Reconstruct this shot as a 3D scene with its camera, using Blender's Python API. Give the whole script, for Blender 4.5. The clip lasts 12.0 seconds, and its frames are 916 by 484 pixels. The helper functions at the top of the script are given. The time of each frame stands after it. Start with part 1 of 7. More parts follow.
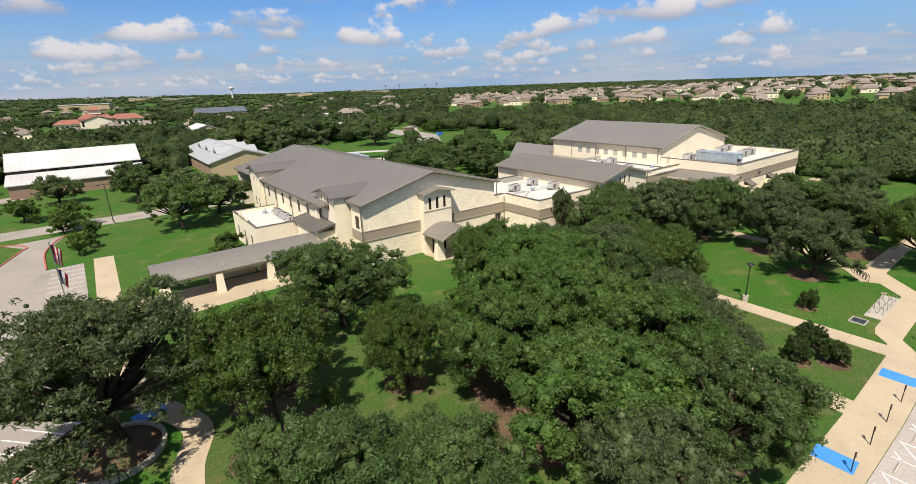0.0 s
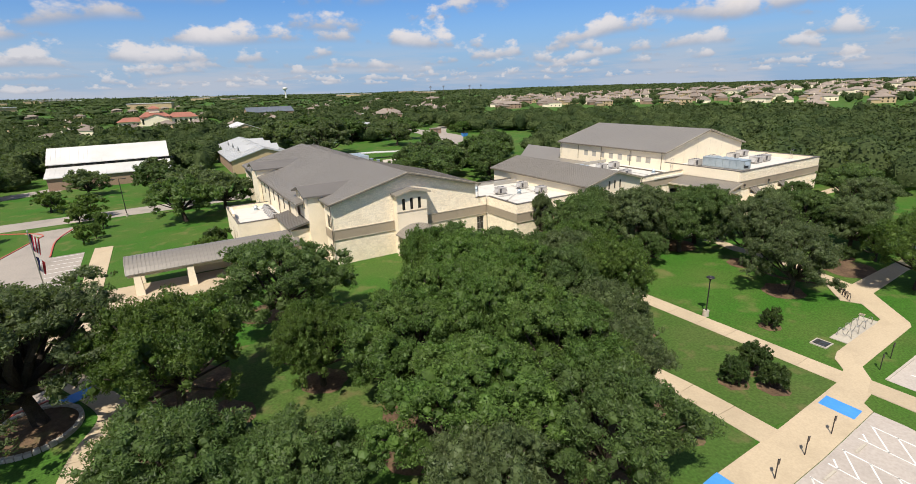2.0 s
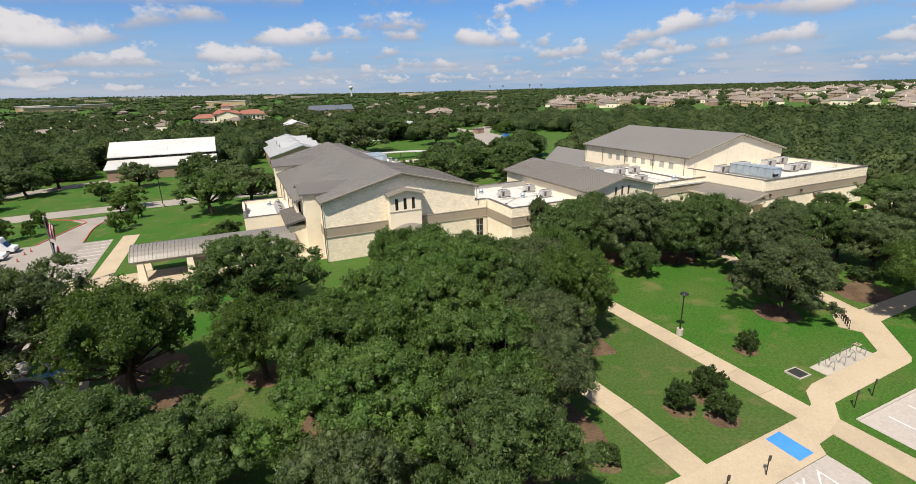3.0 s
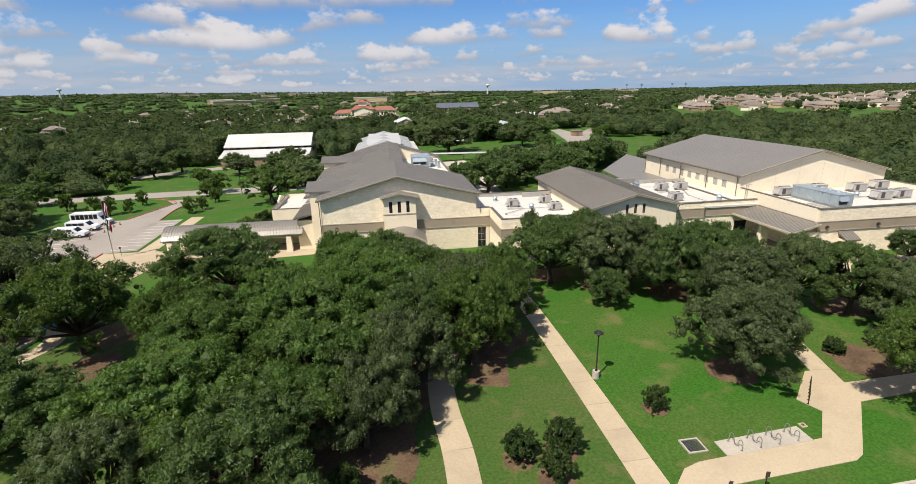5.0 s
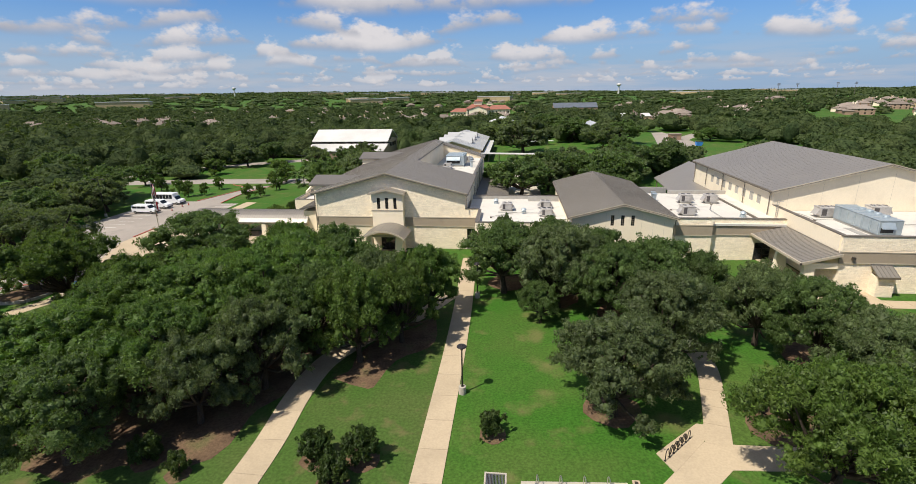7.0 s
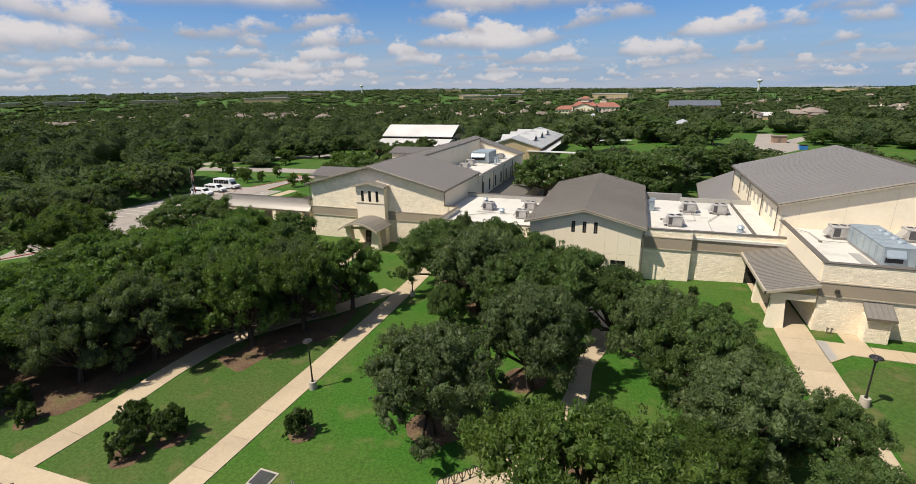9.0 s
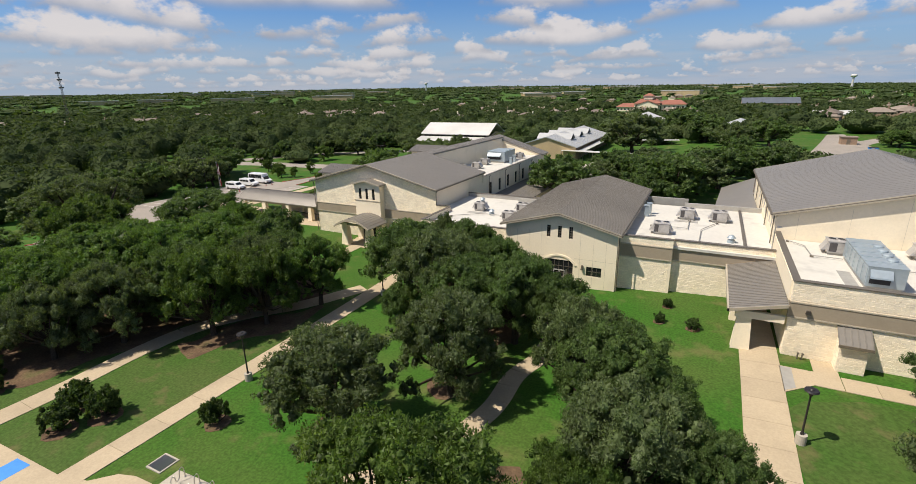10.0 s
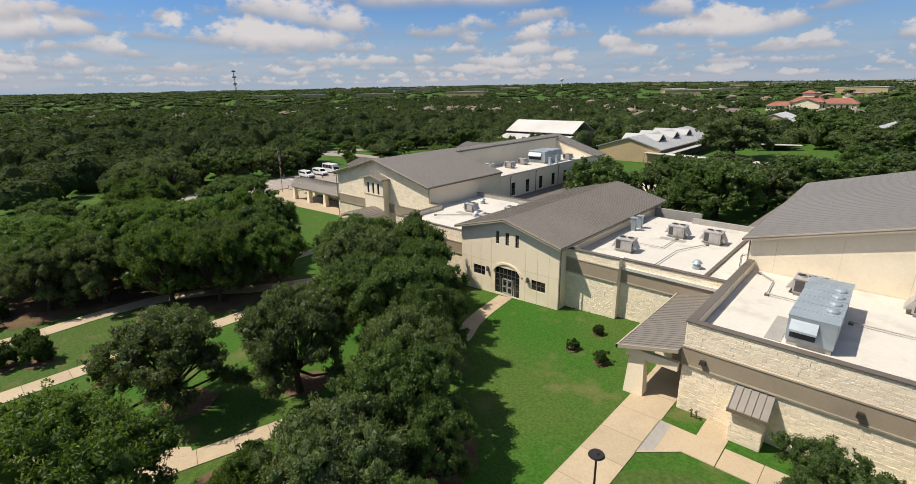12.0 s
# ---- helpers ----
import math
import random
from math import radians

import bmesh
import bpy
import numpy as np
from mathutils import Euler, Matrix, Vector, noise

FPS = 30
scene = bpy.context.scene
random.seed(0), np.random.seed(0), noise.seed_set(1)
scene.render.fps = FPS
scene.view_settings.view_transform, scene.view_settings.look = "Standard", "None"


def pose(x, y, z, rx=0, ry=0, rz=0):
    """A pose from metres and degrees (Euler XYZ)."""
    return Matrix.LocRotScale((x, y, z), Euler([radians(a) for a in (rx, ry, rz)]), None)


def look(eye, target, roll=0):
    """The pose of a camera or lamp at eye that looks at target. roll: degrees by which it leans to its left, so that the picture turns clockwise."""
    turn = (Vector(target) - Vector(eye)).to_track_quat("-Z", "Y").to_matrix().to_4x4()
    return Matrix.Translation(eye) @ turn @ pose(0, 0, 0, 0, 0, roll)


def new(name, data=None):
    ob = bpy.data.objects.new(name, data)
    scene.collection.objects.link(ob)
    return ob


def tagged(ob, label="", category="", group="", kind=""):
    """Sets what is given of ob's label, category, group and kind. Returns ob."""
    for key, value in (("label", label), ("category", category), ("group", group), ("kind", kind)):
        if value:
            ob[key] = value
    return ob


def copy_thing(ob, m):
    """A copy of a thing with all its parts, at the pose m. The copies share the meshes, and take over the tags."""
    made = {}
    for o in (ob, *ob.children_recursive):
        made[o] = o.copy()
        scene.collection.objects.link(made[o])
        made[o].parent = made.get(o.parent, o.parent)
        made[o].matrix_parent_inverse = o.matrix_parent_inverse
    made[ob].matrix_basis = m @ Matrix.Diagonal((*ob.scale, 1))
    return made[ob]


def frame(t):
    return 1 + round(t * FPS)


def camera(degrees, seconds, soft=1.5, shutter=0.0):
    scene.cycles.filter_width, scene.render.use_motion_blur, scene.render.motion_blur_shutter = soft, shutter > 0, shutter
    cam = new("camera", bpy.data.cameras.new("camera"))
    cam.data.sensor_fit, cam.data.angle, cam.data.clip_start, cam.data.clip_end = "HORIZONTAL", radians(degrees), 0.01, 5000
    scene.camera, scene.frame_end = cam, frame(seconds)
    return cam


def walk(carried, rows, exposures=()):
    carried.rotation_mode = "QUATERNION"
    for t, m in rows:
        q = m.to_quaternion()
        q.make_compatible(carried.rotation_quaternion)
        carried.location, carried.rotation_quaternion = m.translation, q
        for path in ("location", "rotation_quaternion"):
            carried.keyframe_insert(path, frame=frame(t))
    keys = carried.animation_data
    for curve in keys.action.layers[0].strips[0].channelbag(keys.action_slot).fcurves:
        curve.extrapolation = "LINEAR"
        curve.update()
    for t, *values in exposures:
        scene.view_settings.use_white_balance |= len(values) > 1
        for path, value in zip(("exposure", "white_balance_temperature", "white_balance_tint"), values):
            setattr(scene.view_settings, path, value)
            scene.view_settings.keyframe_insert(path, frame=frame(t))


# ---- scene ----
cam = camera(86.8, 12.0, 0.6)
PATH = [
    (0, (0.169, 13.978, 26.772), (1.294, 15.514, 26.157), -2.0),
    (0.5, (1.995, 12.57, 26.408), (3.097, 14.123, 25.796), -1.9),
    (1, (3.662, 11.602, 26.391), (4.739, 13.174, 25.782), -1.8),
    (1.5, (5.351, 10.477, 26.24), (6.384, 12.079, 25.633), -1.8),
    (2, (10.108, 7.848, 26.44), (11.084, 9.485, 25.835), -1.8),
    (2.5, (15.09, 5.415, 26.527), (15.95, 7.118, 25.926), -1.7),
    (3, (20.049, 3.38, 26.414), (20.816, 5.127, 25.813), -1.6),
    (3.2, (21.921, 2.692, 26.375), (22.642, 4.459, 25.775), -1.6),
    (5, (42.292, -1.757, 27.163), (42.561, 0.133, 26.566), -1.2),
    (5.5, (48.198, -2.218, 26.976), (48.347, -0.314, 26.382), -1.1),
    (6, (53.927, -2.301, 26.989), (53.953, -0.391, 26.396), -1.1),
    (6.5, (59.84, -1.831, 26.622), (59.761, 0.078, 26.031), -1.1),
    (7, (65.458, -1.214, 26.661), (65.239, 0.684, 26.071), -1.0),
    (9, (87.062, 5.739, 25.813), (86.406, 7.533, 25.22), -1.0),
    (9.5, (92.386, 8.251, 25.783), (91.614, 9.996, 25.184), -1.2),
    (10, (97.419, 11.045, 25.825), (96.538, 12.738, 25.227), -1.2),
    (10.5, (102.236, 14.322, 25.764), (101.253, 15.957, 25.165), -1.1),
    (11, (106.588, 18.209, 25.679), (105.477, 19.76, 25.079), -1.1),
    (11.5, (110.643, 21.685, 25.733), (109.432, 23.16, 25.133), -1.0),
    (12, (114.75, 25.436, 25.468), (113.45, 26.832, 24.866), -1.1),
]
walk(cam, [(t, look(eye, target, roll)) for t, eye, target, roll in PATH], [(0, 0.08, 6500, 10), (7, 0.0, 6500, 10), (12, -0.1, 6670, 10)])

# ---- world, sun ----
SUN = Vector((-2.45, -2.1, 4.95)).normalized()
world = bpy.data.worlds.new("sky")
scene.world = world
world.use_nodes = True
wn, wl = world.node_tree.nodes, world.node_tree.links
wn.clear()


def wnode(kind, **values):
    n = wn.new(kind)
    for key, value in values.items():
        n.inputs[key].default_value = value
    return n


sky = wn.new("ShaderNodeTexSky")
sky.sky_type, sky.sun_disc = "NISHITA", False
sky.sun_elevation = math.asin(SUN.z)
sky.sun_rotation = math.atan2(SUN.x, SUN.y)
sky.altitude, sky.air_density, sky.dust_density, sky.ozone_density = 100, 1.0, 0.15, 2.0
coord = wn.new("ShaderNodeTexCoord")
sep = wn.new("ShaderNodeSeparateXYZ")
wl.new(coord.outputs["Generated"], sep.inputs[0])


def wmath(op, a, b=0.0, c=0.0):
    """A math node of the sky; its inputs are numbers or sockets."""
    n = wn.new("ShaderNodeMath")
    n.operation = op
    for k, v in enumerate((a, b, c)):
        if isinstance(v, (int, float)):
            n.inputs[k].default_value = v
        else:
            wl.new(v, n.inputs[k])
    return n.outputs[0]


def wramp(value, low_, high_, to0=0.0, to1=1.0, smooth=True):
    n = wn.new("ShaderNodeMapRange")
    n.interpolation_type = "SMOOTHSTEP" if smooth else "LINEAR"
    for key, v in (("From Min", low_), ("From Max", high_), ("To Min", to0), ("To Max", to1)):
        n.inputs[key].default_value = v
    wl.new(value, n.inputs["Value"])
    return n.outputs[0]


def wmix(factor, a, b, blend="MIX"):
    n = wn.new("ShaderNodeMix")
    n.data_type, n.blend_type = "RGBA", blend
    for key, v in (("Factor", factor), ("A", a), ("B", b)):
        if isinstance(v, float):
            n.inputs[key].default_value = v
        elif isinstance(v, tuple):
            n.inputs[key].default_value = (*v, 1)
        else:
            wl.new(v, n.inputs[key])
    return n.outputs["Result"]


def wnoise(scale, seed, tall_, detail, rough):
    """Noise over the sky's directions, stretched upright by tall_."""
    at_ = wn.new("ShaderNodeCombineXYZ")
    wl.new(wmath("MULTIPLY_ADD", sep.outputs["X"], 1.0, seed), at_.inputs[0])
    wl.new(wmath("MULTIPLY_ADD", sep.outputs["Y"], 1.0, seed * 0.7), at_.inputs[1])
    wl.new(wmath("MULTIPLY", sep.outputs["Z"], tall_), at_.inputs[2])
    n = wnode("ShaderNodeTexNoise", Scale=scale, Detail=detail, Roughness=rough, Lacunarity=2.1)
    wl.new(at_.outputs[0], n.inputs["Vector"])
    return n.outputs["Fac"]


height = sep.outputs["Z"]
west = wramp(sep.outputs["X"], 0.65, -0.75, smooth=False)
blue_air = wmix(wramp(height, 0.22, 0.6, 1.0, 0.15), sky.outputs[0], (0.40, 0.62, 0.92), "MULTIPLY")
veil = wmix(west, (2.3, 3.3, 4.85), (3.1, 3.75, 4.8))
sky_colour = wmix(wramp(height, 0.0, 0.17, 0.92, 0.0), blue_air, veil)
# Thin grey layers near the horizon
streaks = wramp(wnoise(5.0, 3.3, 9.0, 5.0, 0.55), 0.40, 0.62, 0.0, 0.6)
sky_colour = wmix(wmath("MULTIPLY", streaks, wramp(height, 0.10, 0.02)), sky_colour, (4.1, 4.25, 4.75))
# Rows of flat-bottomed cumulus, the farthest and lowest first
for row, base_ in enumerate((0.014, 0.023, 0.034, 0.047, 0.063, 0.085, 0.116, 0.155, 0.205, 0.275, 0.37, 0.5, 0.68)):
    tall_row, width_ = 0.42 * base_ + 0.005, 0.46 / base_ + 1.4
    wander = wmath("MULTIPLY_ADD", wnoise(width_ * 0.55, 11.7 + 5.1 * row, 0.0, 1.0, 0.4), base_ * 0.9, base_ * 0.55)
    above = wmath("DIVIDE", wmath("SUBTRACT", height, wander), tall_row)
    dense = wmath("ADD", wnoise(width_, 2.9 + 7.3 * row, 1.6, 5.5, 0.56), wmath("MULTIPLY", west, 0.055))
    heap = wmath("MULTIPLY_ADD", dense, 7.5, -7.5 * 0.478)
    inside = wmath("MULTIPLY", wramp(wmath("SUBTRACT", heap, wmath("MAXIMUM", above, 0.0)), 0.0, 0.62), wramp(above, -0.22, 0.16))
    light = wramp(wmath("MULTIPLY_ADD", dense, 1.4, wmath("MULTIPLY_ADD", above, 0.9, -0.62)), 0.0, 0.75)
    far_ = max(0.0, 1.0 - base_ / 0.09)
    low_tone = tuple(c * (1 - 0.5 * far_) + d * 0.5 * far_ for c, d in zip((2.75, 3.0, 3.65), (3.2, 3.6, 4.4)))
    top_tone = tuple(c * (1 - 0.45 * far_) + d * 0.45 * far_ for c, d in zip((6.3, 5.95, 5.9), (4.5, 4.5, 4.8)))
    sky_colour = wmix(wmath("MULTIPLY", inside, 0.93 - 0.25 * far_), sky_colour, wmix(light, low_tone, top_tone))
back = wnode("ShaderNodeBackground", Strength=0.122)
wl.new(sky_colour, back.inputs["Color"])
out = wn.new("ShaderNodeOutputWorld")
wl.new(back.outputs[0], out.inputs["Surface"])

sun = new("sun", bpy.data.lights.new("sun", "SUN"))
sun.data.energy, sun.data.angle, sun.data.color = 6.0, radians(0.53), (1.0, 0.93, 0.82)
sun.matrix_world = look((0, 0, 60), Vector((0, 0, 60)) - SUN)


# ---- materials ----
def material(name, color, rough=0.8, metal=0.0, second=None, big=0.15, small=2.0, spread=0.5, grain=0.25, bump=0.0,
             bump_scale=8.0, island=0.0, ob_random=0.0, stain=None, stain_scale=0.4, stain_amount=0.0, spec=0.5):
    """A surface with variation at two scales, stains of their own shape and fine relief."""
    m = bpy.data.materials.new(name)
    m.use_nodes = True
    n, l = m.node_tree.nodes, m.node_tree.links
    bsdf = n["Principled BSDF"]
    bsdf.inputs["Roughness"].default_value, bsdf.inputs["Metallic"].default_value = rough, metal
    bsdf.inputs["Specular IOR Level"].default_value = spec
    geo = n.new("ShaderNodeNewGeometry")
    second = second or tuple(c * 0.75 for c in color)

    def noise_at(scale, detail=4.0):
        t = n.new("ShaderNodeTexNoise")
        t.inputs["Scale"].default_value, t.inputs["Detail"].default_value = scale, detail
        l.new(geo.outputs["Position"], t.inputs["Vector"])
        return t.outputs["Fac"]

    def mix(factor, a, b, blend="MIX"):
        x = n.new("ShaderNodeMix")
        x.data_type, x.blend_type = "RGBA", blend
        if isinstance(factor, float):
            x.inputs["Factor"].default_value = factor
        else:
            l.new(factor, x.inputs["Factor"])
        for key, value in (("A", a), ("B", b)):
            if isinstance(value, tuple):
                x.inputs[key].default_value = (*value[:3], 1)
            else:
                l.new(value, x.inputs[key])
        return x.outputs["Result"]

    def ramp(value, low, high_, top=1.0):
        r = n.new("ShaderNodeMapRange")
        r.inputs["From Min"].default_value, r.inputs["From Max"].default_value, r.inputs["To Max"].default_value = low, high_, top
        l.new(value, r.inputs["Value"])
        return r.outputs[0]

    col = mix(ramp(noise_at(big), 0.5 - spread * 0.35, 0.5 + spread * 0.35), color, second)
    dark = tuple(c * (1 - grain) for c in (1, 1, 1))
    col = mix(1.0, col, mix(ramp(noise_at(small, 6.0), 0.35, 0.7), (1.0, 1.0, 1.0), dark), "MULTIPLY")
    if stain:
        col = mix(ramp(noise_at(stain_scale, 5.0), 0.55, 0.72, stain_amount), col, stain)
    for amount, source in ((island, "island"), (ob_random, "object")):
        if amount:
            if source == "island":
                value = geo.outputs["Random Per Island"]
            else:
                info = n.new("ShaderNodeObjectInfo")
                value = info.outputs["Random"]
            hsv = n.new("ShaderNodeHueSaturation")
            r = n.new("ShaderNodeMapRange")
            r.inputs["To Min"].default_value, r.inputs["To Max"].default_value = 1 - amount, 1 + amount
            l.new(value, r.inputs["Value"])
            l.new(r.outputs[0], hsv.inputs["Value"])
            l.new(col, hsv.inputs["Color"])
            col = hsv.outputs["Color"]
    l.new(col, bsdf.inputs["Base Color"])
    if bump:
        b = n.new("ShaderNodeBump")
        b.inputs["Strength"].default_value, b.inputs["Distance"].default_value = bump, 0.05
        l.new(noise_at(bump_scale, 5.0), b.inputs["Height"])
        l.new(b.outputs["Normal"], bsdf.inputs["Normal"])
    return m


def leaf_material(name, color, second, through_=0.46, big=0.35, island=0.38, rough=0.55, spec=0.35):
    m = material(name, color, rough, 0, second, big=big, small=1.2, grain=0.3, island=island, ob_random=0.15, spec=spec)
    n, l = m.node_tree.nodes, m.node_tree.links
    bsdf, end = n["Principled BSDF"], n["Material Output"]
    source = bsdf.inputs["Base Color"].links[0].from_socket
    trans = n.new("ShaderNodeBsdfTranslucent")
    tint = n.new("ShaderNodeMix")
    tint.data_type, tint.blend_type = "RGBA", "MULTIPLY"
    tint.inputs["Factor"].default_value = 1.0
    tint.inputs["B"].default_value = (1.5, 1.6, 0.6, 1)
    l.new(source, tint.inputs["A"])
    l.new(tint.outputs["Result"], trans.inputs["Color"])
    blend = n.new("ShaderNodeMixShader")
    blend.inputs[0].default_value = through_
    l.new(bsdf.outputs[0], blend.inputs[1])
    l.new(trans.outputs[0], blend.inputs[2])
    l.new(blend.outputs[0], end.inputs["Surface"])
    return m


GRASS = material("mown grass", (0.042, 0.132, 0.013), 0.9, 0, (0.076, 0.132, 0.024), big=0.1, small=5.0, spread=0.45, grain=0.42,
                 bump=0.35, bump_scale=14, stain=(0.17, 0.14, 0.06), stain_scale=0.3, stain_amount=0.55, spec=0.15)
DRYGRASS = material("thin dry lawn", (0.050, 0.118, 0.017), 0.9, 0, (0.088, 0.122, 0.032), big=0.16, small=4.0, spread=0.7, grain=0.4,
                    bump=0.35, bump_scale=14, stain=(0.16, 0.12, 0.06), stain_scale=0.45, stain_amount=0.6, spec=0.15)
CONCRETE = material("broom finished concrete", (0.48, 0.385, 0.262), 0.85, 0, (0.43, 0.345, 0.235), big=0.25, small=6, grain=0.12, bump=0.2,
                    bump_scale=30, ob_random=0.05, stain=(0.35, 0.28, 0.19), stain_scale=0.5, stain_amount=0.35, spec=0.2)
PADCON = material("grey concrete pad", (0.47, 0.42, 0.34), 0.85, 0, (0.40, 0.36, 0.30), big=0.3, small=5, grain=0.12, ob_random=0.05, spec=0.2)
ASPHALT = material("weathered asphalt", (0.36, 0.315, 0.27), 0.9, 0, (0.30, 0.265, 0.23), big=0.08, small=4, grain=0.18, bump=0.3, bump_scale=25,
                   stain=(0.19, 0.17, 0.15), stain_scale=0.22, stain_amount=0.5, spec=0.2)
PARKING = material("pale pinkish concrete paving", (0.46, 0.405, 0.355), 0.9, 0, (0.41, 0.36, 0.315), big=0.12, small=4, grain=0.15, bump=0.25, bump_scale=25,
                   stain=(0.27, 0.24, 0.21), stain_scale=0.3, stain_amount=0.4, spec=0.2)
PAINT = material("white road paint", (0.78, 0.76, 0.72), 0.7, 0, (0.6, 0.58, 0.54), big=1.0, small=6, grain=0.15)
BLUE = material("blue surface paint", (0.045, 0.24, 0.66), 0.7, 0, (0.06, 0.27, 0.66), big=0.6, small=5, grain=0.1)
REDKERB = material("red kerb paint", (0.50, 0.09, 0.06), 0.7, 0, (0.42, 0.12, 0.09), big=0.5, small=5, grain=0.2)
DIRT = material("mulch and bare soil", (0.115, 0.075, 0.048), 0.95, 0, (0.19, 0.125, 0.075), big=0.5, small=4, spread=0.5, grain=0.4, bump=0.8, bump_scale=9,
                stain=(0.07, 0.10, 0.03), stain_scale=0.5, stain_amount=0.5, spec=0.1)
STUCCO = material("cream stucco", (0.86, 0.75, 0.57), 0.9, 0, (0.83, 0.72, 0.54), big=0.2, small=5, grain=0.06, bump=0.05, bump_scale=40,
                  stain=(0.58, 0.49, 0.36), stain_scale=0.35, stain_amount=0.3, spec=0.2)
STONE = material("cream limestone", (0.90, 0.79, 0.61), 0.9, 0, (0.85, 0.735, 0.56), big=0.8, small=6, grain=0.08, bump=0.1, bump_scale=12,
                 island=0.07, ob_random=0.07, stain=(0.66, 0.54, 0.39), stain_scale=1.1, stain_amount=0.3, spec=0.2)
MORTAR = material("pale mortar", (0.83, 0.73, 0.57), 0.95, 0, (0.78, 0.68, 0.53), big=0.6, small=8, grain=0.15, spec=0.1)
BAND = material("taupe stucco band", (0.35, 0.29, 0.21), 0.9, 0, (0.33, 0.27, 0.20), big=0.3, small=6, grain=0.08, stain=(0.2, 0.165, 0.12),
                stain_scale=0.4, stain_amount=0.3, spec=0.2)
ROOF = material("grey brown standing seam metal", (0.248, 0.224, 0.193), 0.42, 0.25, (0.232, 0.209, 0.18), big=0.12, small=2, grain=0.08,
                stain=(0.27, 0.24, 0.20), stain_scale=0.25, stain_amount=0.4)
SEAM = material("seam of roof metal", (0.235, 0.212, 0.182), 0.45, 0.25, grain=0.05)
DARKROOF = material("dark slate grey seamed metal", (0.19, 0.172, 0.155), 0.45, 0.25, (0.17, 0.155, 0.14), big=0.2, small=2, grain=0.08)
TRIM = material("pale metal fascia", (0.50, 0.43, 0.33), 0.55, 0.1, grain=0.06)
DARKTRIM = material("dark bronze metal", (0.075, 0.063, 0.052), 0.5, 0.4, grain=0.08)
GUTTER = material("taupe gutter metal", (0.20, 0.165, 0.125), 0.5, 0.3, grain=0.08)
MEMBRANE = material("white roof membrane", (0.60, 0.57, 0.51), 0.75, 0, (0.56, 0.53, 0.475), big=0.15, small=2.5, grain=0.06,
                    stain=(0.38, 0.36, 0.33), stain_scale=0.45, stain_amount=0.55, spec=0.3)
COPING = material("grey parapet coping", (0.20, 0.17, 0.135), 0.5, 0.4, grain=0.06)
FLASH = material("grey parapet flashing", (0.42, 0.40, 0.36), 0.6, 0.2, (0.36, 0.34, 0.31), big=0.5, small=3, grain=0.1)
HVAC = material("weathered grey sheet metal", (0.50, 0.475, 0.45), 0.5, 0.25, (0.44, 0.415, 0.39), big=0.8, small=4, grain=0.12, stain=(0.25, 0.22, 0.19), stain_scale=1.2, stain_amount=0.4)
GALV = material("galvanised blue grey sheet metal", (0.42, 0.48, 0.51), 0.42, 0.4, (0.36, 0.42, 0.455), big=0.7, small=3, grain=0.1, stain=(0.5, 0.52, 0.52), stain_scale=1.0, stain_amount=0.4)
COIL = material("dusty dark coil fins", (0.11, 0.10, 0.10), 0.6, 0.3, grain=0.25)
BLACK = material("black grille", (0.03, 0.03, 0.032), 0.6, 0.2, grain=0.2)
STEEL = material("bare steel tube", (0.50, 0.49, 0.47), 0.3, 0.9, grain=0.1)
POLE = material("dark painted pole", (0.035, 0.03, 0.03), 0.45, 0.3, grain=0.1)
BARK = material("oak bark", (0.085, 0.066, 0.05), 0.95, 0, (0.055, 0.043, 0.034), big=1.5, small=9, grain=0.4, bump=1.0, bump_scale=10, spec=0.1)
OAK = leaf_material("live oak leaves", (0.079, 0.131, 0.036), (0.111, 0.165, 0.049))
OAKGREY = leaf_material("grey green live oak leaves", (0.100, 0.138, 0.053), (0.130, 0.168, 0.069))
OAKBRIGHT = leaf_material("fresh green oak leaves", (0.082, 0.150, 0.031), (0.118, 0.182, 0.043))
ELM = leaf_material("cedar elm leaves", (0.077, 0.133, 0.024), (0.110, 0.164, 0.033))
SHRUBLEAF = leaf_material("shrub leaves", (0.046, 0.082, 0.020), (0.066, 0.100, 0.025))
WOODS = leaf_material("mixed woodland leaves", (0.038, 0.062, 0.024), (0.094, 0.122, 0.046), 0.3, 0.10, 0.14, 0.85, 0.1)
WHITEROOF = material("white painted metal roof", (0.56, 0.54, 0.50), 0.45, 0.15, (0.68, 0.66, 0.62), big=0.1, small=2, grain=0.05)
GREYROOF = material("galvanised metal roof", (0.52, 0.52, 0.51), 0.42, 0.3, (0.48, 0.48, 0.47), big=0.1, small=2, grain=0.06)
TANWALL = material("tan masonry wall", (0.50, 0.38, 0.22), 0.9, 0, (0.44, 0.33, 0.20), big=0.2, small=3, grain=0.12, spec=0.2)
BRICKWALL = material("brown brick wall", (0.32, 0.22, 0.15), 0.9, 0, (0.26, 0.18, 0.13), big=0.2, small=3, grain=0.15, ob_random=0.15, spec=0.2)
SHINGLE = material("brown grey shingles", (0.26, 0.215, 0.18), 0.9, 0, (0.22, 0.18, 0.15), big=0.3, small=2, grain=0.2, ob_random=0.2, spec=0.1)
